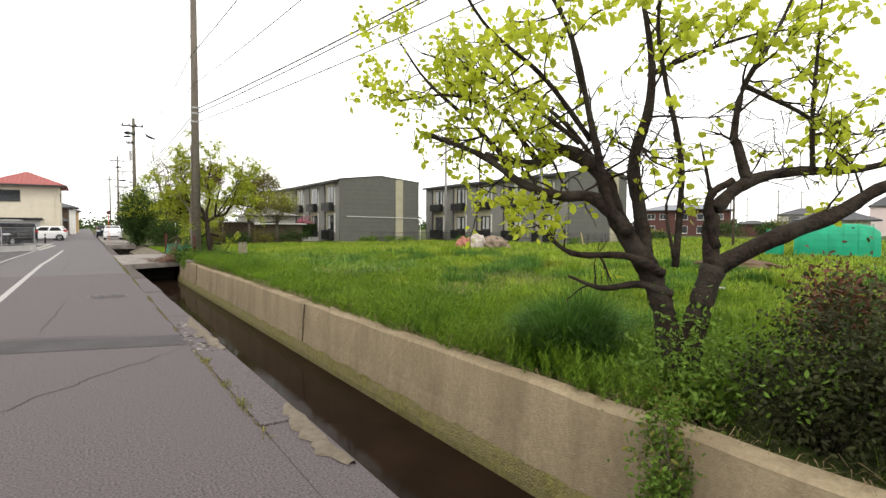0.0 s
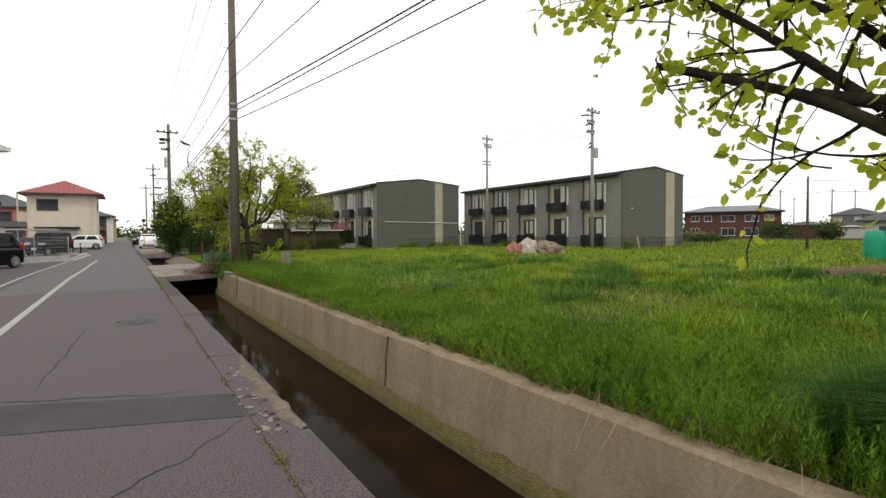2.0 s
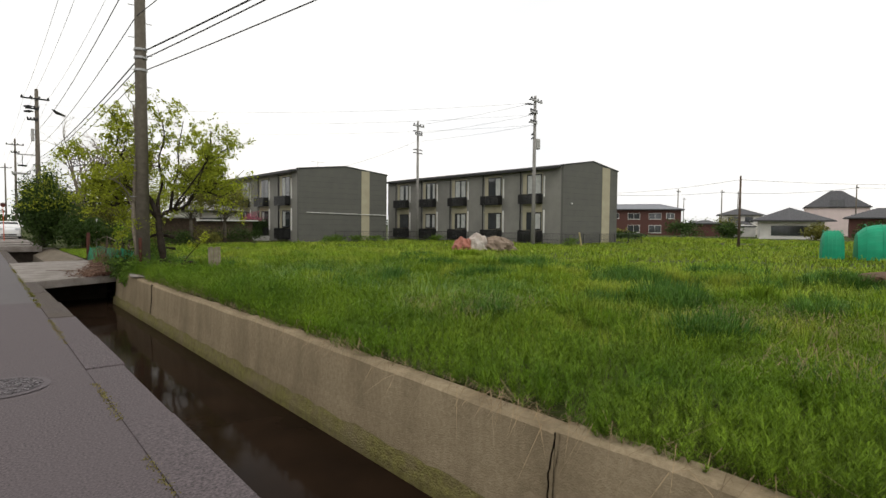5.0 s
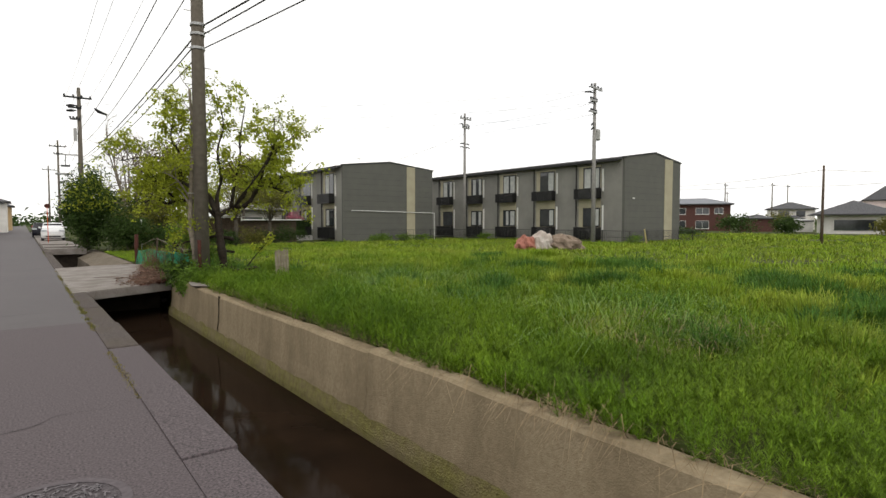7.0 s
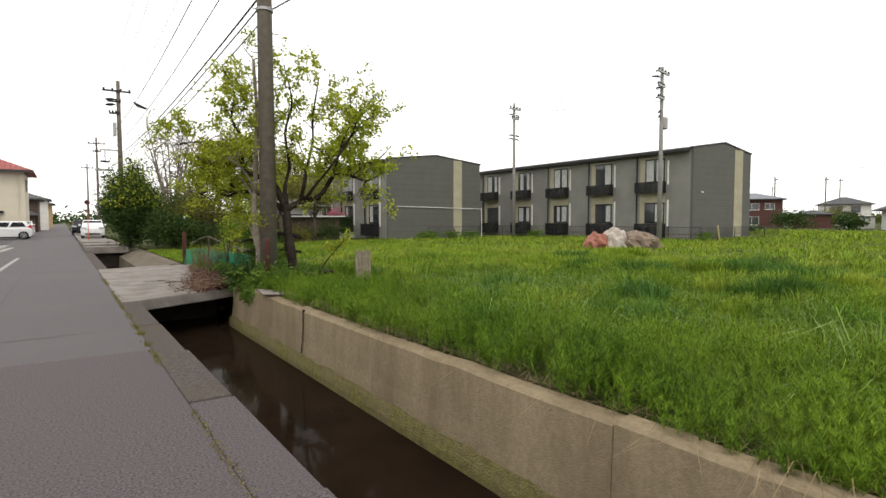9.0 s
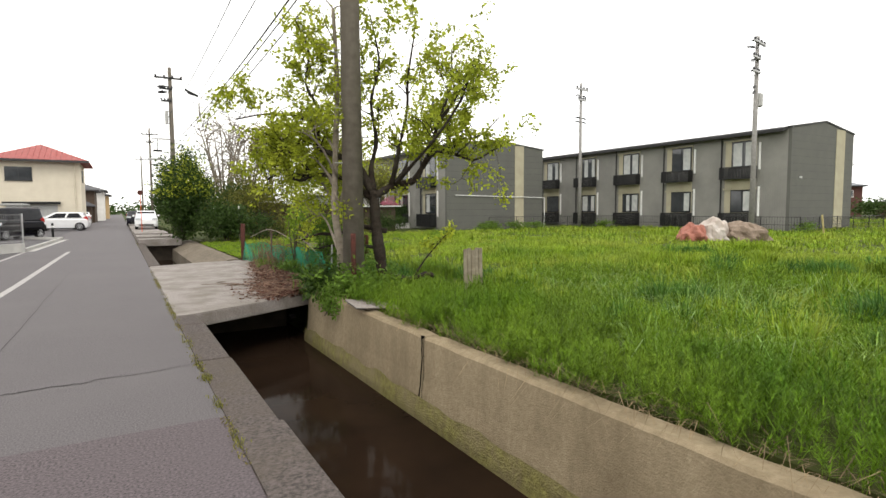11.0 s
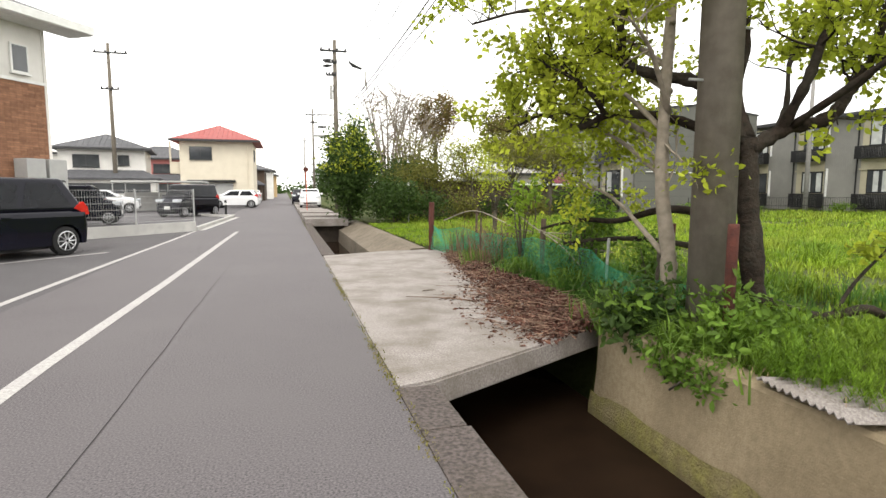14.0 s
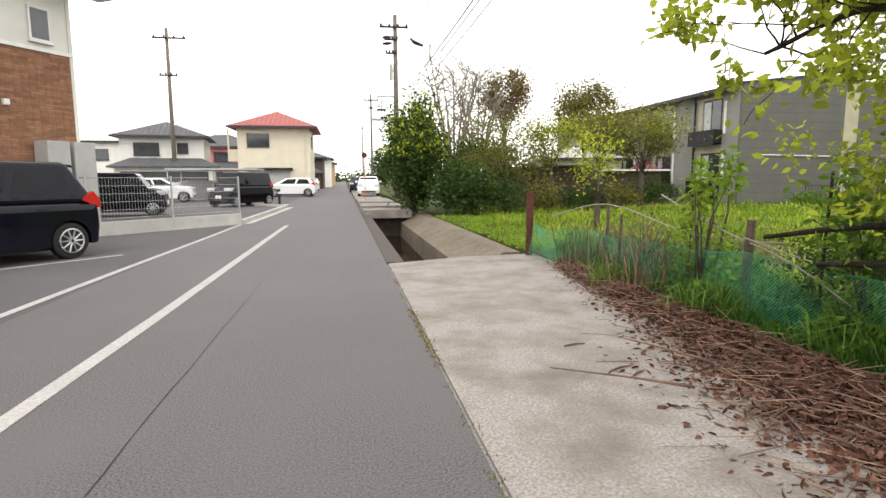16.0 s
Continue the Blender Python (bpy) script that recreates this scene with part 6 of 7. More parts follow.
def wire_fence(name, p0, p1, h, gap, label):
    a, b = Vector(p0), Vector(p1)
    f = thing(name, label, "fence")
    L = (b - a).length
    n = int(L / gap)
    for i in range(n + 1):
        q = a.lerp(b, i / n)
        part("post", rod(q, q + Vector((0, 0, h)), 0.025, 6), BLACK, f)
    for z in (0.1, h * 0.5, h - 0.03):
        part("rail", rod(a + Vector((0, 0, z)), b + Vector((0, 0, z)), 0.016, 5), BLACK, f)
    bars = bmesh.new()
    k = int(L / 0.16)
    for i in range(k):
        q = a.lerp(b, i / k)
        box(bars, q.x - 0.006, q.x + 0.006, q.y - 0.006, q.y + 0.006, 0.1, h - 0.03)
    part("bars", bars, BLACK, f)["kind"] = "stuff"
    return f


wire_fence("mesh_fence", (23.0, 48.2, 0), (34.2, 46.8, 0), 1.0, 2.0, "low black mesh fence along the apartment blocks")
wire_fence("mesh_fence", (34.3, 46.8, 0), (34.3, 33.0, 0), 1.0, 2.0, "low black mesh fence along the apartment block")
wire_fence("mesh_fence", (34.3, 33.0, 0), (46.0, 33.4, 0), 1.0, 2.0, "low black mesh fence along the apartment block")


wp = link_bm("white_post", rod((5.27, 44.3, 0), (5.27, 44.3, 1.75), 0.035), WHITE)
tagged(wp, "thin white post standing in the grass by dark trees", "post")
ant = thing("roof_antenna", "thin television antenna on the apartment roof", "antenna", at=(27.5, 60.0, 6.3))
part("mast", rod((0, 0, 0), (0, 0, 1.9), 0.025), STEEL, ant)
for z, w in ((1.8, 1.6), (1.1, 1.1)):
    part("element", rod((-w / 2, 0, z), (w / 2, 0, z), 0.02), STEEL, ant)



# ---------- cars ----------
def arc(cx, cz, r, a0, a1, n=9):
    return [(cx + r * math.cos(radians(a0 + (a1 - a0) * i / (n - 1))), cz + r * math.sin(radians(a0 + (a1 - a0) * i / (n - 1)))) for i in range(n)]


def wheel(parent, x, y, r, side, spokes=10):
    w = part("wheel", tube(bmesh.new(), [(x, y - 0.09, r), (x, y - 0.075, r), (x, y + 0.075, r), (x, y + 0.09, r)], [r * 0.9, r, r, r * 0.9], 28), TYRE, parent, "black rubber tyre", smooth=False)
    o = y + side * 0.09
    rim = bmesh.new()
    tube(rim, [(x, o - side * 0.03, r), (x, o + side * 0.006, r)], [r * 0.7, r * 0.68], 24)
    part("hub", rim, BLACK, w)
    sp = bmesh.new()
    for k in range(spokes):
        a = 6.2832 * k / spokes
        ca, sa = math.cos(a), math.sin(a)
        p0, p1 = (x + 0.03 * ca, o + side * 0.012, r + 0.03 * sa), (x + r * 0.66 * ca, o + side * 0.012, r + r * 0.66 * sa)
        tube(sp, [p0, p1], [0.018, 0.012], 5)
    ring = [(x + r * 0.66 * math.cos(t), o + side * 0.008, r + r * 0.66 * math.sin(t)) for t in np.linspace(0, 6.2832, 25)]
    tube(sp, ring, [0.014] * 25, 5, cap=False)
    part("rim", sp, RIM, w, "silver alloy rim")


def car(name, at, rz, L, W, H, paint, label, cab, belt, hood, wb, r=0.3, xo=0.0):
    """cab: bottom rear, bottom front, top rear, top front, all along the length."""
    c = thing(name, label, "car", "parked cars", at=at, rz=rz)
    h = L / 2
    prof = [(-h + 0.06, 0.30), (-h, 0.55), (-h + 0.03, belt), (cab[1], belt + 0.02), (h - 0.28, hood), (h - 0.05, hood - 0.2), (h, 0.45), (h - 0.06, 0.22)]
    prof += arc(wb / 2 + xo, r, r + 0.05, -12, 192) + arc(-wb / 2 + xo, r, r + 0.05, -12, 192) + [(-h + 0.15, 0.24)]
    bm = bmesh.new()
    a = [bm.verts.new((x, -W / 2, z)) for x, z in prof]
    b = [bm.verts.new((x, W / 2, z)) for x, z in prof]
    n = len(prof)
    bm.faces.new(a), bm.faces.new(b[::-1])
    rim_edges = []
    for i in range(n):
        bm.faces.new((a[i], b[i], b[(i + 1) % n], a[(i + 1) % n]))
    for i in range(8):
        for v0, v1 in ((a[i], a[(i + 1) % n]), (b[i], b[(i + 1) % n])):
            e = bm.edges.get((v0, v1))
            if e:
                rim_edges.append(e)
    bmesh.ops.recalc_face_normals(bm, faces=bm.faces)
    bmesh.ops.bevel(bm, geom=rim_edges, offset=0.15, segments=5, affect="EDGES", profile=0.5)
    part("body", bm, paint, c, smooth=False)
    part("underbody", boxed(-h + 0.2, h - 0.2, -W / 2 + 0.22, W / 2 - 0.22, 0.16, 0.5), BLACK, c)
    w0, w1 = W / 2 - 0.03, W / 2 - 0.17
    bm = bmesh.new()
    pts = [(cab[0], w0, belt - 0.03), (cab[1], w0, belt - 0.02), (cab[3], w1, H - 0.04), (cab[2], w1, H - 0.04)]
    v = [bm.verts.new((x, s * y, z)) for s in (-1, 1) for x, y, z in pts]
    for q in ((0, 1, 2, 3), (7, 6, 5, 4), (0, 4, 5, 1), (1, 5, 6, 2), (2, 6, 7, 3), (3, 7, 4, 0)):
        bm.faces.new([v[i] for i in q])
    bmesh.ops.recalc_face_normals(bm, faces=bm.faces)
    bmesh.ops.bevel(bm, geom=list(bm.edges), offset=0.08, segments=4, affect="EDGES", profile=0.5)
    part("cabin", bm, paint, c)

    def lerp2(u, t):
        """A point of the cabin's side at u along and t up."""
        x0, x1 = cab[0] + (cab[1] - cab[0]) * u, cab[2] + (cab[3] - cab[2]) * u
        return x0 + (x1 - x0) * t, w0 + (w1 - w0) * t, belt - 0.03 + (H - 0.04 - belt + 0.03) * t

    for s in (-1, 1):
        for u0, u1 in ((0.10, 0.47), (0.51, 0.90)):
            bm = bmesh.new()
            q = [lerp2(u, t) for u, t in ((u0, 0.14), (u1, 0.14), (u1 - 0.02, 0.84), (u0 + 0.02, 0.84))]
            bm.faces.new([bm.verts.new((x, s * (y + 0.006), z)) for x, y, z in q])
            bmesh.ops.solidify(bm, geom=bm.faces[:], thickness=0.006)
            part("side_window", bm, CAR_GLASS, c, "dark side window")
        part("door_handle", boxed(-0.25, -0.08, s * (W / 2 - 0.01), s * (W / 2 + 0.02), belt - 0.14, belt - 0.11, 0.006), paint, c)
        part("mirror", boxed(cab[1] - 0.28, cab[1] - 0.14, s * (W / 2), s * (W / 2 + 0.16), belt + 0.02, belt + 0.16, 0.03), paint, c)
        lamp = extrude_y([(-h - 0.012, belt - 0.10), (-h + 0.06, belt - 0.12), (-h + 0.34, belt + 0.03), (-h + 0.26, belt + 0.10), (-h + 0.12, belt + 0.17), (-h + 0.03, belt + 0.06)], s * (W / 2 - 0.13), s * (W / 2 - 0.03))
        part("tail_lamp", lamp, TAIL, c, "red tail lamp")
        part("headlight", boxed(h - 0.3, h - 0.02, s * (W / 2 - 0.4), s * (W / 2 - 0.03), hood - 0.18, hood - 0.03, 0.03), LAMP_CLEAR, c, "clear headlight")
        for x in (-wb / 2, wb / 2):
            wheel(c, x + xo, s * (W / 2 - 0.1), r, s)
    for (xb, xt, sx) in ((cab[1], cab[3], 1), (cab[0], cab[2], -1)):
        bm = bmesh.new()
        q = []
        for t, ww in ((0.16, 0.9), (0.85, 0.9)):
            x, y, z = xb + (xt - xb) * t, (w0 + (w1 - w0) * t) * ww, belt - 0.03 + (H - 0.04 - belt + 0.03) * t
            q.append((x + sx * 0.008, y, z))
        (x0, y0, z0), (x1, y1, z1) = q
        bm.faces.new([bm.verts.new(p) for p in ((x0, -y0, z0), (x0, y0, z0), (x1, y1, z1), (x1, -y1, z1))])
        bmesh.ops.solidify(bm, geom=bm.faces[:], thickness=0.006)
        part("windscreen" if sx > 0 else "rear_window", bm, CAR_GLASS, c)
    part("number_plate", boxed(h - 0.01, h + 0.012, -0.17, 0.17, 0.42, 0.58), WHITE, c, "pale number plate")
    part("number_plate", boxed(-h - 0.012, -h + 0.01, -0.17, 0.17, 0.62, 0.78), WHITE, c, "pale number plate")
    part("roof_spoiler", extrude_y([(cab[2] - 0.16, H - 0.13), (cab[2] - 0.15, H - 0.09), (cab[2] + 0.25, H - 0.035), (cab[2] + 0.25, H - 0.08)], -w1 + 0.08, w1 - 0.08), paint, c)
    part("grille", boxed(h - 0.06, h + 0.004, -0.5, 0.5, 0.30, 0.40, 0.01), BLACK, c)
    return c


def hatch(at, rz, paint, label, L=3.98, W=1.70, H=1.56):
    h = L / 2
    return car("hatchback_car", at, rz, L, W, H, paint, label, (-h + 0.05, h - 0.85, -h + 0.48, h - 1.75), 0.98, 0.94, 2.53, 0.31, -0.13)


def keivan(at, rz, paint, label, L=3.4, W=1.48, H=1.78):
    h = L / 2
    return car("tall_van", at, rz, L, W, H, paint, label, (-h + 0.03, h - 0.55, -h + 0.14, h - 1.0), 1.02, 0.98, 2.5, 0.29)


HEAD = -122.0
hatch((-5.88, 33.93, 0), HEAD, CAR_BLACK, "glossy black hatchback parked in the lot", H=1.70)
keivan((-5.0, 54.2, 0), HEAD + 2, CAR_BLACK, "black boxy van parked behind the mesh fence")
keivan((-8.2, 46.9, 0), 10, CAR_BLACK, "dark tall small car parked behind the mesh fence", H=1.66)
hatch((-10.6, 60.5, 0), 8, CAR_WHITE, "white hatchback parked before the houses", L=3.4, W=1.48, H=1.5)
hatch((-3.9, 69.5, 0), 175, CAR_WHITE, "white hatchback parked beside the red-roofed house", H=1.5)
hatch((2.05, 66.5, 0.1), -92, CAR_WHITE, "white hatchback standing on the ditch covers", H=1.5, W=1.6)
hatch((1.6, 80.0, 0.1), -90, CAR_BLACK, "dark car standing far along the lane", H=1.5)
hatch((-3.6, 92.0, 0), -90, CAR_WHITE, "white car parked far along the lane", H=1.5)


# ---------- low wall, mesh fence, bollard ----------
def lot_wall():
    a, b = Vector((-5.75, 38.55, 0)), Vector((-2.86, 41.7, 0))
    d = (b - a).normalized()
    s = Vector((-d.y, d.x, 0)) * 0.14
    w = tagged(link_bm("low_wall", prism([(a.x, a.y), (b.x, b.y), (b.x + s.x, b.y + s.y), (a.x + s.x, a.y + s.y)], -0.05, 0.33), CONC_LIGHT),
               "low pale concrete wall round the parking lot", "wall", kind="structure")
    f = thing("mesh_fence", "grey steel mesh fence standing on the low wall", "fence")
    pts = [a + s * 0.5, b + s * 0.5]
    for k, (p, q) in enumerate(zip(pts, pts[1:])):
        L = (q - p).length
        n = max(1, round(L / 1.9))
        z0 = 0.33 if k == 0 else 0.0
        h = 1.45
        for i in range(n + 1):
            c = p.lerp(q, i / n)
            part("post", rod((c.x, c.y, z0 - 0.05), (c.x, c.y, h), 0.028, 8), STEEL, f)
        bars = bmesh.new()
        for z in np.arange(z0 + 0.08, h, 0.2):
            tube(bars, [(p.x, p.y, z), (q.x, q.y, z)], [0.005, 0.005], 4)
        m = int(L / 0.075)
        for i in range(m):
            c = p.lerp(q, i / m)
            tube(bars, [(c.x, c.y, z0 + 0.05), (c.x, c.y, h - 0.03)], [0.0035, 0.0035], 4, cap=False)
        part("mesh_panel", bars, STEEL, f)["kind"] = "stuff"


lot_wall()
tagged(link_bm("lot_kerb", prism([(-2.95, 41.8), (-2.83, 41.8), (-2.45, 52.2), (-4.3, 53.9), (-4.36, 53.8), (-2.58, 52.1)], -0.05, 0.13), CONC_LIGHT), "pale concrete kerb at the lot's corner", "kerb", kind="structure")
bol = thing("bollard", "black bollard with a white band at the lot's corner", "bollard", at=(-2.95, 52.6, 0))
part("tube", tube(bmesh.new(), [(0, 0, 0), (0, 0, 0.85), (0, 0, 0.9)], [0.06, 0.06, 0.04], 12), BLACK, bol)
part("band", tube(bmesh.new(), [(0, 0, 0.65), (0, 0, 0.75)], [0.064, 0.064], 12), WHITE, bol, "white band")
mk = thing("marker_post", "thin orange snow marker beside the ditch covers", "marker post", at=(1.42, 56.0, 0.2))
part("rod", rod((0, 0, 0), (-0.02, 0, 2.4), 0.025), ORANGE, mk)
part("disc", tube(bmesh.new(), [(-0.02, -0.02, 2.5), (-0.02, 0.02, 2.5)], [0.16, 0.16], 18), RUST, mk, "dull red disc")


# ---------- brick-clad building at the lot ----------
def window(parent, x0, x1, z0, z1, y=0.0, frame=WHITE, glass=GLASS, split=True, name="window"):
    """A framed window on a wall that faces -y, whose face lies at y."""
    w = part(name, boxed(x0 - 0.05, x1 + 0.05, y - 0.06, y, z0 - 0.05, z1 + 0.05, 0.01), frame, parent)
    if split:
        m = (x0 + x1) / 2
        part("pane", boxed(x0, m - 0.02, y - 0.068, y - 0.061, z0, z1), glass, w)
        part("pane", boxed(m + 0.02, x1, y - 0.068, y - 0.061, z0, z1), glass, w)
    else:
        part("pane", boxed(x0, x1, y - 0.068, y - 0.061, z0, z1), glass, w)
    part("sill", boxed(x0 - 0.08, x1 + 0.08, y - 0.11, y, z0 - 0.1, z0 - 0.05), frame, w)
    return w


def brick_building():
    # local x runs along the long wall towards its far corner, which is the origin; local -y is its outer face
    b = thing("brick_building", "two-storey building clad in orange brick below and white above", "building", at=(-6.57, 40.25, 0), rz=58)
    part("wall", boxed(-16, 0, 0.0, 7, 0, 6.2), STUCCO, b, "white rendered upper wall")
    verts, faces = [], []
    z = 0.35
    row = 0
    while z < 4.45:
        x = -9.0 - (0.18 if row % 2 else 0)
        while x < 0:
            x1 = min(x + 0.36, 0.0)
            if x1 - x > 0.02:
                e = 0.008 * random.random()
                o = len(verts)
                for yy in (-0.02 - e, 0.002):
                    verts += [(x + 0.004, yy, z + 0.004), (x1 - 0.004, yy, z + 0.004), (x1 - 0.004, yy, z + 0.058), (x + 0.004, yy, z + 0.058)]
                faces += [(o, o + 1, o + 2, o + 3), (o, o + 4, o + 5, o + 1), (o + 3, o + 2, o + 6, o + 7), (o + 1, o + 5, o + 6, o + 2), (o, o + 3, o + 7, o + 4)]
            x = x1
        z += 0.064
        row += 1
    me = bpy.data.meshes.new("brick_cladding")
    me.from_pydata(verts, [], faces)
    me.materials.append(mat("clad_brick", (0.30, 0.155, 0.09), (0.22, 0.11, 0.066), 10, 0.85, rnd=0.22, bump=0.3, bscale=60))
    ob = new("brick_cladding", me)
    ob.parent = b
    ob["kind"] = "stuff"
    part("mortar", boxed(-9.0, 0.006, -0.012, 0.0, 0.3, 4.45), mat("mortar", (0.20, 0.12, 0.08), rough=0.95), b)
    part("ledge", boxed(-9.0, 0.03, -0.05, 0.0, 4.46, 4.55), WHITE, b, "white ledge between brick and render")
    part("corner_trim", boxed(-0.06, 0.03, -0.035, 0.02, 0.3, 6.2), STUCCO, b)
    window(b, -0.95, -0.55, 4.75, 5.45, split=False)
    window(b, -5.0, -3.6, 4.75, 5.6)
    bm = bmesh.new()
    extrude_y([(-0.9, 6.12), (3.5, 7.7), (8, 6.12), (8, 6.28), (3.5, 7.9), (-0.9, 6.3)], -17, 0.9, bm)
    for v in bm.verts:
        v.co = Vector((v.co.y, v.co.x, v.co.z))
    bmesh.ops.recalc_face_normals(bm, faces=bm.faces)
    part("roof", bm, TILE, b, "grey roof with white eaves")
    part("eave_board", boxed(-17, 0.92, -0.94, -0.88, 6.08, 6.32), WHITE, b, "white eaves board")
    part("soffit", boxed(-16.9, 0.9, -0.88, 0.0, 6.06, 6.12), WHITE, b)
    for x0 in (-1.15, -0.5):
        hw = part("water_heater", boxed(x0, x0 + 0.55, -0.55, -0.05, 0.02, 2.3, 0.03), GREYBOX, b, "tall grey water-heater cabinet")
        part("seam", boxed(x0 + 0.04, x0 + 0.51, -0.556, -0.551, 1.4, 1.42), BLACK, hw)
    part("wall_lamp", boxed(-1.75, -1.62, -0.14, -0.02, 3.08, 3.22, 0.03), WHITE, b, "small white wall lamp")


brick_building()


# ---------- houses ----------
def hip_roof(bm, x0, x1, y0, y1, z, rise, over=0.6, ridge=None, thick=0.14):
    x0, x1, y0, y1 = x0 - over, x1 + over, y0 - over, y1 + over
    k = ridge if ridge is not None else (y1 - y0) / 2
    cy = (y0 + y1) / 2
    k = min(k, (x1 - x0) / 2 - 0.01)
    lo = [bm.verts.new(p) for p in ((x0, y0, z - thick), (x1, y0, z - thick), (x1, y1, z - thick), (x0, y1, z - thick))]
    hi = [bm.verts.new(p) for p in ((x0, y0, z), (x1, y0, z), (x1, y1, z), (x0, y1, z))]
    r = [bm.verts.new(p) for p in ((x0 + k, cy, z + rise), (x1 - k, cy, z + rise))]
    for f in ((lo[3], lo[2], lo[1], lo[0]), (hi[0], hi[1], r[1], r[0]), (hi[2], hi[3], r[0], r[1]), (hi[1], hi[2], r[1]), (hi[3], hi[0], r[0])):
        bm.faces.new(f)
    for i in range(4):
        bm.faces.new((lo[i], lo[(i + 1) % 4], hi[(i + 1) % 4], hi[i]))
    bmesh.ops.recalc_face_normals(bm, faces=bm.faces)
    return bm


def house(at, rz, w, d, h, rise, wall, roof, label, windows=(), lower=None, over=0.6, name="house"):
    """A house whose front faces -y; windows are x0, x1, z0, z1 on the front."""
    o = thing(name, label, "house", at=at, rz=rz)
    part("wall", boxed(-w / 2, w / 2, 0, d, -0.1, h), wall, o)
    rf = part("roof", hip_roof(bmesh.new(), -w / 2, w / 2, 0, d, h + 0.14, rise, over), roof, o)
    if roof is RED_ROOF or roof is TILE:
        ribs = bmesh.new()
        yy0, hw = -over, w / 2 + over
        k = min((d + 2 * over) / 2, hw - 0.01)
        for x in np.arange(-hw + 0.3, hw - 0.2, 0.42):
            t = min(1.0, (hw - abs(x)) / k)
            y1 = yy0 + (d / 2 + over) * t
            z1 = h + 0.14 + rise * t
            tube(ribs, [(x, yy0, h + 0.16), (x, y1, z1 + 0.02)], [0.03, 0.03], 4)
        part("roof_ribs", ribs, roof, rf)["kind"] = "stuff"
    part("fascia", boxed(-w / 2 - over - 0.02, w / 2 + over + 0.02, -over - 0.04, -over, h - 0.05, h + 0.15), ROOF_DK, o)
    for q in windows:
        window(o, *q, y=0.0, frame=ROOF_DK if wall is not BROWN_WALL else WHITE)
    if lower:
        x0, x1, dd, hh = lower
        part("porch_wall", boxed(x0, x1, -dd, 0.0, -0.1, hh), wall, o)
        part("porch_roof", hip_roof(bmesh.new(), x0, x1, -dd, 0.05, hh + 0.1, 0.7, 0.45), TILE if roof is RED_ROOF else roof, o)
        window(o, x0 + 0.5, x1 - 0.5, 0.5, hh - 0.4, y=-dd, frame=ROOF_DK)
    return o


rh = house((-5.98, 77.0, 0), 0, 6.4, 7.2, 6.0, 1.75, CREAM, RED_ROOF, "two-storey cream house with a red metal hip roof",
           [(-2.3, -0.45, 4.35, 5.45)], over=0.75)
part("shutter", boxed(-2.4, 1.35, -0.03, 0.0, 0.1, 2.15), GREYBOX, rh, "grey roller shutter")
part("shutter_hood", boxed(-2.6, 1.6, -0.4, 0.0, 2.2, 2.42, 0.03), BLACK, rh, "dark hood over the shutter")
part("downpipe", rod((2.75, -0.06, 0), (2.75, -0.06, 6.0), 0.05), CREAM, rh)
part("balcony", boxed(-4.2, -3.2, 0.8, 3.0, 3.0, 4.1, 0.03), CREAM, rh)
part("balcony_post", boxed(-4.2, -4.05, 0.8, 0.95, 4.1, 6.0), CREAM, rh)
part("side_window", boxed(3.2, 3.26, 2.0, 3.4, 4.3, 5.4), ROOF_DK, rh)
wh = house((-15.2, 76.0, 0), 8, 6.6, 6.5, 5.0, 1.5, STUCCO, TILE, "two-storey white house with grey tiled roofs", [(-2.2, -0.3, 3.5, 4.5), (1.2, 2.0, 3.7, 4.5)], lower=(-3.4, 4.2, 2.0, 2.4))
part("antenna", rod((1.0, 3.0, 6.3), (1.0, 3.0, 8.3), 0.03), STEEL, wh)
house((-23.6, 85.0, 0), 0, 5.6, 6, 5.1, 0.5, STUCCO, CONC_LIGHT, "plain white two-storey house with a flat roof", [(-1.2, 0.6, 3.4, 4.4)], over=0.3)
house((-13.6, 95.0, 0), 0, 5.2, 6, 5.2, 1.3, mat("pink_stucco", (0.55, 0.22, 0.2), (0.46, 0.18, 0.17), 1.2, 0.9), TILE, "faded pink house between its neighbours", [(-1.5, 0.5, 3.6, 4.6)], lower=(-2.6, 2.6, 1.6, 2.6))
house((-16.4, 104.0, 0), 0, 8, 6, 6.0, 1.5, STUCCO, TILE, "white house with a grey roof further back", [(-1.5, 0.5, 3.6, 4.6)])
house((-5.2, 104.0, 0), 0, 5.0, 9, 4.3, 1.4, WOOD_OLD, TILE, "brown timber house with a grey tiled roof along the lane", [(-1.5, 0.5, 2.9, 3.9)], lower=(-2.2, 2.2, 1.4, 2.2))
house((-5.0, 122.0, 0), 0, 6.0, 9, 4.8, 1.3, STUCCO, TILE, "white house with a grey tiled roof along the lane", [(-1.5, 0.5, 2.9, 3.9)])
house((-4.8, 150.0, 0), 0, 6.0, 12, 4.8, 1.3, mat("tan_stucco", (0.42, 0.30, 0.16), (0.35, 0.25, 0.13), 1.2, 0.9), TILE, "tan house with a grey roof far along the lane", [(-1.5, 0.5, 2.9, 3.9)])
# carport and fence before the houses
cp = thing("carport", "low grey carport with a flat roof before the houses", "carport", at=(-8.1, 62.5, 0))
part("roof", boxed(-2.6, 2.9, -1.4, 1.8, 1.95, 2.07, 0.02), GREYBOX, cp)
for x in (-2.5, 0.2, 2.8):
    for y in (-1.3, 1.7):
        part("post", rod((x, y, 0), (x, y, 1.97), 0.04), STEEL, cp)
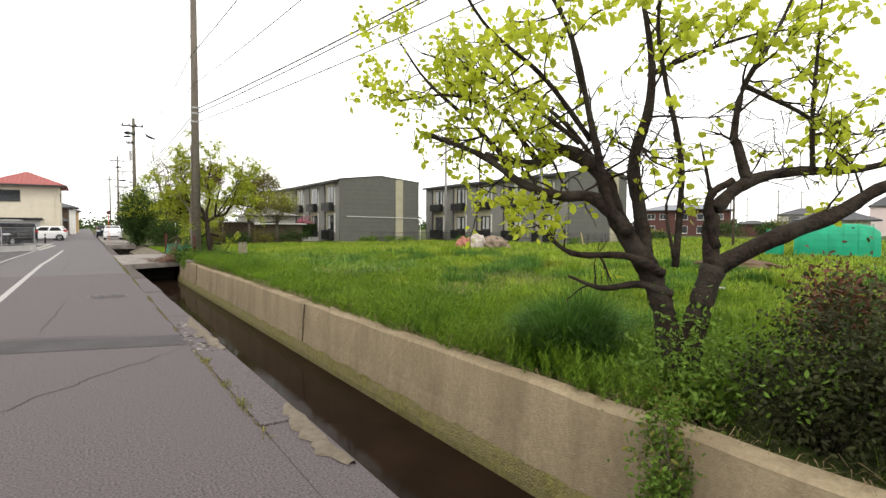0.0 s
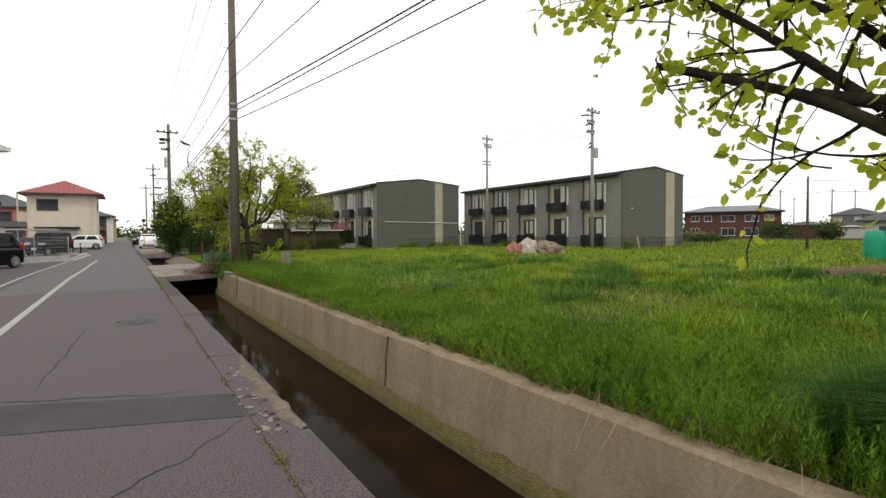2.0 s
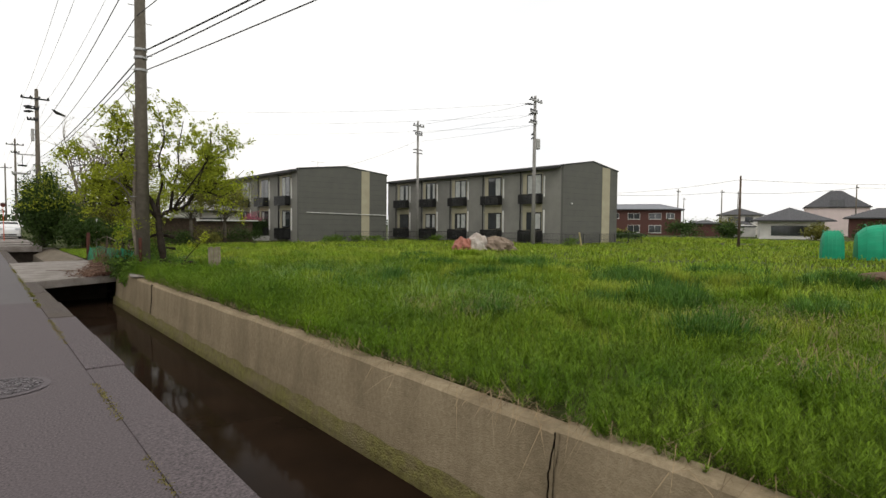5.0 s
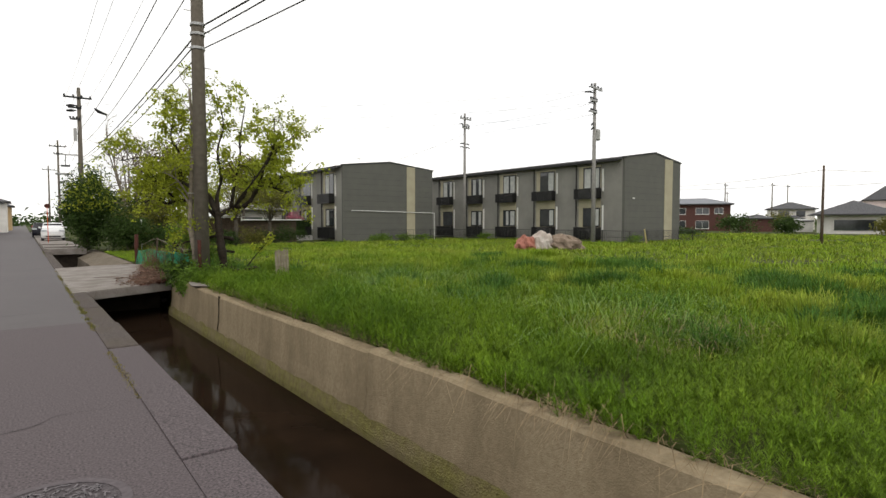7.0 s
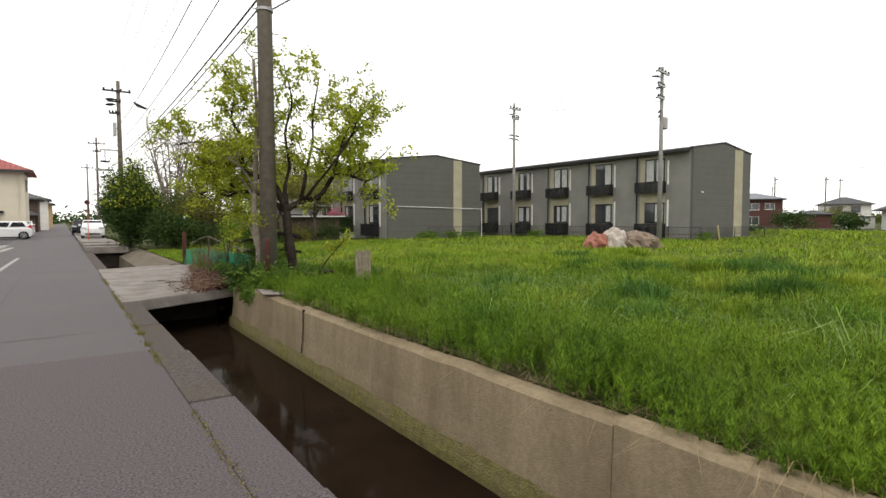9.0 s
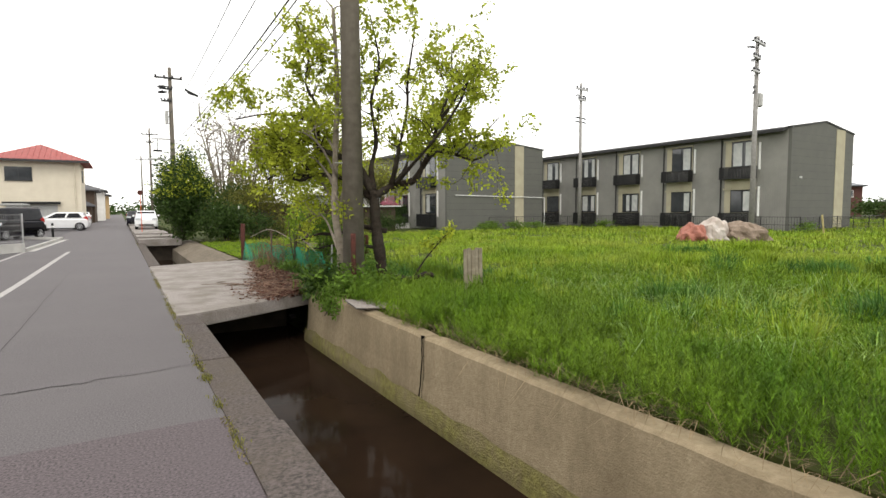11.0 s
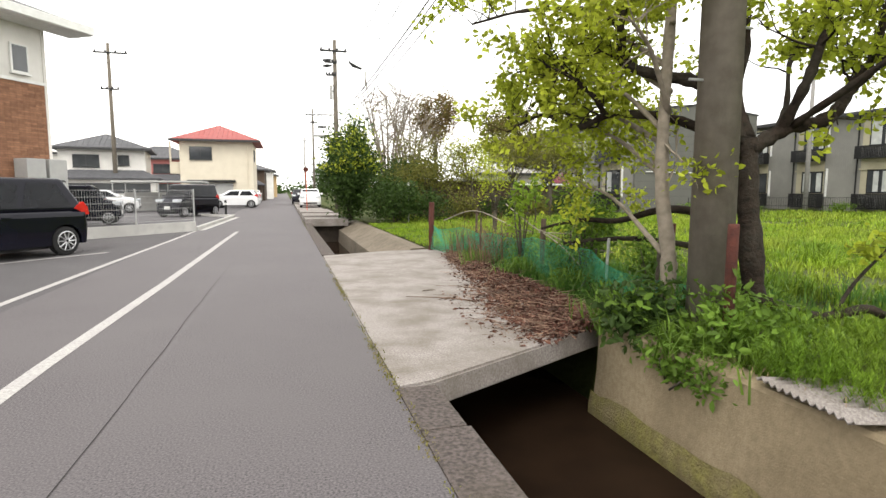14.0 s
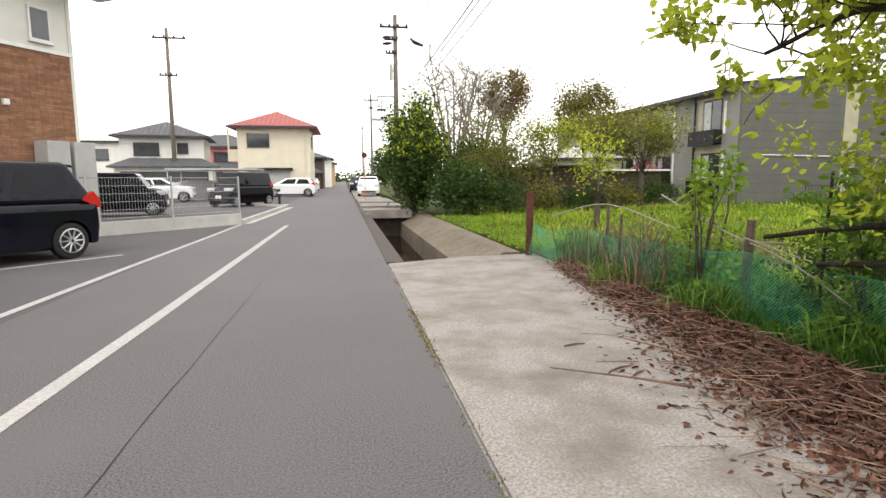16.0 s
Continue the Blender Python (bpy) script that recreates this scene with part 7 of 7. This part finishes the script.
part("back_wall", boxed(-2.6, 2.9, 1.7, 1.8, 0, 1.3), CONC_LIGHT, cp)
tagged(link_bm("block_wall", boxed(-20, -10.5, 67, 67.2, -0.05, 1.2), CONC_LIGHT), "grey block garden wall before the houses", "wall", kind="structure")
tagged(link_bm("garden_shrub_wall", boxed(-3.3, -2.9, 72.2, 76.5, -0.05, 1.0, 0.03), BLACK), "dark garden fence beside the red-roofed house", "fence", kind="structure")

# sheds among the trees beyond the bridge
shed = thing("shed", "dark weathered timber shed with pale sheet roofs", "shed", at=(9.6, 48.6, 0))
part("wall", boxed(-2.6, 2.4, 0, 2.4, 0, 1.9), WOOD_OLD, shed)
for k in range(18):
    part("plank", boxed(-2.6 + k * 0.278, -2.6 + k * 0.278 + 0.255, -0.03, 0.0, 0.02, 1.88), WOOD_OLD, shed)
part("roof_sheet", prism([(-2.9, -0.5), (-0.4, -0.6), (-0.3, 1.4), (-2.8, 1.4)], 2.0, 2.05), WHITE, shed, "pale roof sheet")
part("roof_sheet", prism([(-0.2, -0.4), (2.7, -0.5), (2.7, 2.5), (-0.2, 2.5)], 1.95, 2.0), GREYBOX, shed, "grey roof sheet")
part("roof_sheet", prism([(-2.8, 1.4), (-0.2, 1.4), (-0.2, 2.6), (-2.8, 2.6)], 2.06, 2.1), WOOD_OLD, shed)
shed2 = thing("shed", "low dark shed behind a hedge", "shed", at=(15.2, 52.0, 0))
part("wall", boxed(-2.2, 2.2, 0, 2.4, 0, 1.7), WOOD_OLD, shed2)
part("roof_sheet", prism([(-2.5, -0.4), (2.5, -0.4), (2.5, 2.7), (-2.5, 2.7)], 1.75, 1.83), WHITE, shed2, "pale roof sheet")
house((16.8, 60.0, 0), 0, 5.0, 5, 2.6, 0.9, STUCCO, CONC_LIGHT, "small white house behind the hedge", [(-1.0, 0.6, 1.0, 2.0)], over=0.4)

# far houses across the field
bw = house((101.0, 66.0, 0), -62, 16.5, 8, 5.0, 1.2, BROWN_WALL, mat("slate", (0.20, 0.21, 0.23), (0.16, 0.17, 0.19), 2, 0.6), "two-storey brown apartment house with white window frames across the field",
           [(-7.0, -5.6, 3.3, 4.3), (-4.6, -3.4, 3.3, 4.3), (-1.6, 0.6, 3.2, 4.3), (2.4, 4.6, 3.2, 4.3), (5.6, 7.0, 3.3, 4.3), (-7.0, -5.6, 0.8, 1.9), (-1.6, 0.6, 0.5, 1.9), (2.4, 4.6, 0.5, 1.9)])
house((139, 61, 0), -66, 9, 8, 4.6, 1.6, STUCCO, TILE, "white house with a dark tiled roof across the field", [(-2.5, -0.5, 3.0, 4.2), (1.0, 2.6, 3.0, 4.2)], lower=(-4.5, 2, 2.5, 2.4))
house((90, 35, 0), -68, 8, 8, 2.6, 2.0, STUCCO, TILE, "low house with a broad grey tiled roof across the field", [(-2.5, 2.0, 0.6, 1.9)], over=1.2)
ph = house((136, 41, 0), -72, 11, 9, 6.0, 3.6, mat("pink_white", (0.66, 0.55, 0.53), (0.6, 0.5, 0.48), 1.2, 0.9), TILE, "tall pale pink house with a steep roof across the field", [(-1.2, 1.2, 6.0, 7.5), (2.5, 4.0, 3.2, 4.4)], over=0.3)
house((118, 29, 0), -76, 11, 8, 3.4, 1.8, BROWN_WALL, TILE, "brown house with a dark tiled roof across the field", [(-3, 1.0, 0.6, 2.2)], over=0.9)
house((99, 22.5, 0), -78, 5, 5, 2.0, 0.5, CREAM, CONC_LIGHT, "small cream shed across the field", [], over=0.2)
house((100, 52, 0), -66, 5, 4, 2.2, 0.6, BROWN_WALL, TILE, "small brown shed across the field", [], over=0.3)
house((104, 47, 0), -66, 4, 4, 1.8, 0.3, CONC_LIGHT, GREYBOX, "small grey shed across the field", [], over=0.1)
for x, y, h in ((95, 77, 9), (118, 66, 10), (126, 60, 10), (150, 66, 11), (128, 36, 10), (170, 90, 11)):
    utility_pole((x, y, 0), h, 0.16, "distant utility pole across the field", arms=((h - 0.6, 1.8, 0),), steps=False)
wire((95, 77, 8.5), (126, 60, 9.4), 0.6, 0.03)
wire((126, 60, 9.4), (128, 36, 9.4), 0.6, 0.03)
wire((128, 36, 9.4), (190, -40, 10), 0.6, 0.03)
for i, (x, y, rx, rz) in enumerate(((88, 50, 3.0, 1.4), (108, 52, 3.5, 1.8), (86, 42, 2.0, 1.2), (121, 47, 3.0, 1.6), (96, 27, 2.2, 1.5), (70, 52, 3.0, 0.7), (62, 45, 3.0, 0.5), (83, 30, 1.6, 1.1))):
    bush("shrub", (x, y, 0), (rx, rx, rz), 1300, 0.4, LEAF_OLIVE if i % 2 else LEAF_DK, "dark green shrubs among far houses", seed=80 + i, stems=5)
# far line of trees closing the view
n = 12000
fx = rng.uniform(-420, 520, n)
band = np.stack([fx, 330 + rng.uniform(-20, 20, n) - 0.25 * np.abs(fx - 60), np.abs(rng.normal(0, 1, n)) * (2.0 + 1.8 * clump_noise(fx, fx * 0.2, 0.06, 1.0))], 1)
tagged(new("far_woods", leaf_mesh("far_woods", band, 2.6, LEAF_DK)), "dark line of distant trees on the horizon", "trees", "", "stuff")
ns = 5000
sy = rng.uniform(-160, 260, ns)
band = np.stack([230 + rng.uniform(-15, 15, ns), sy, np.abs(rng.normal(0, 1, ns)) * (1.6 + 1.8 * clump_noise(sy, sy * 0.2, 0.06, 2.0))], 1)
tagged(new("far_woods", leaf_mesh("far_woods", band, 2.2, LEAF_DK)), "dark line of distant trees beyond the far houses", "trees", "", "stuff")
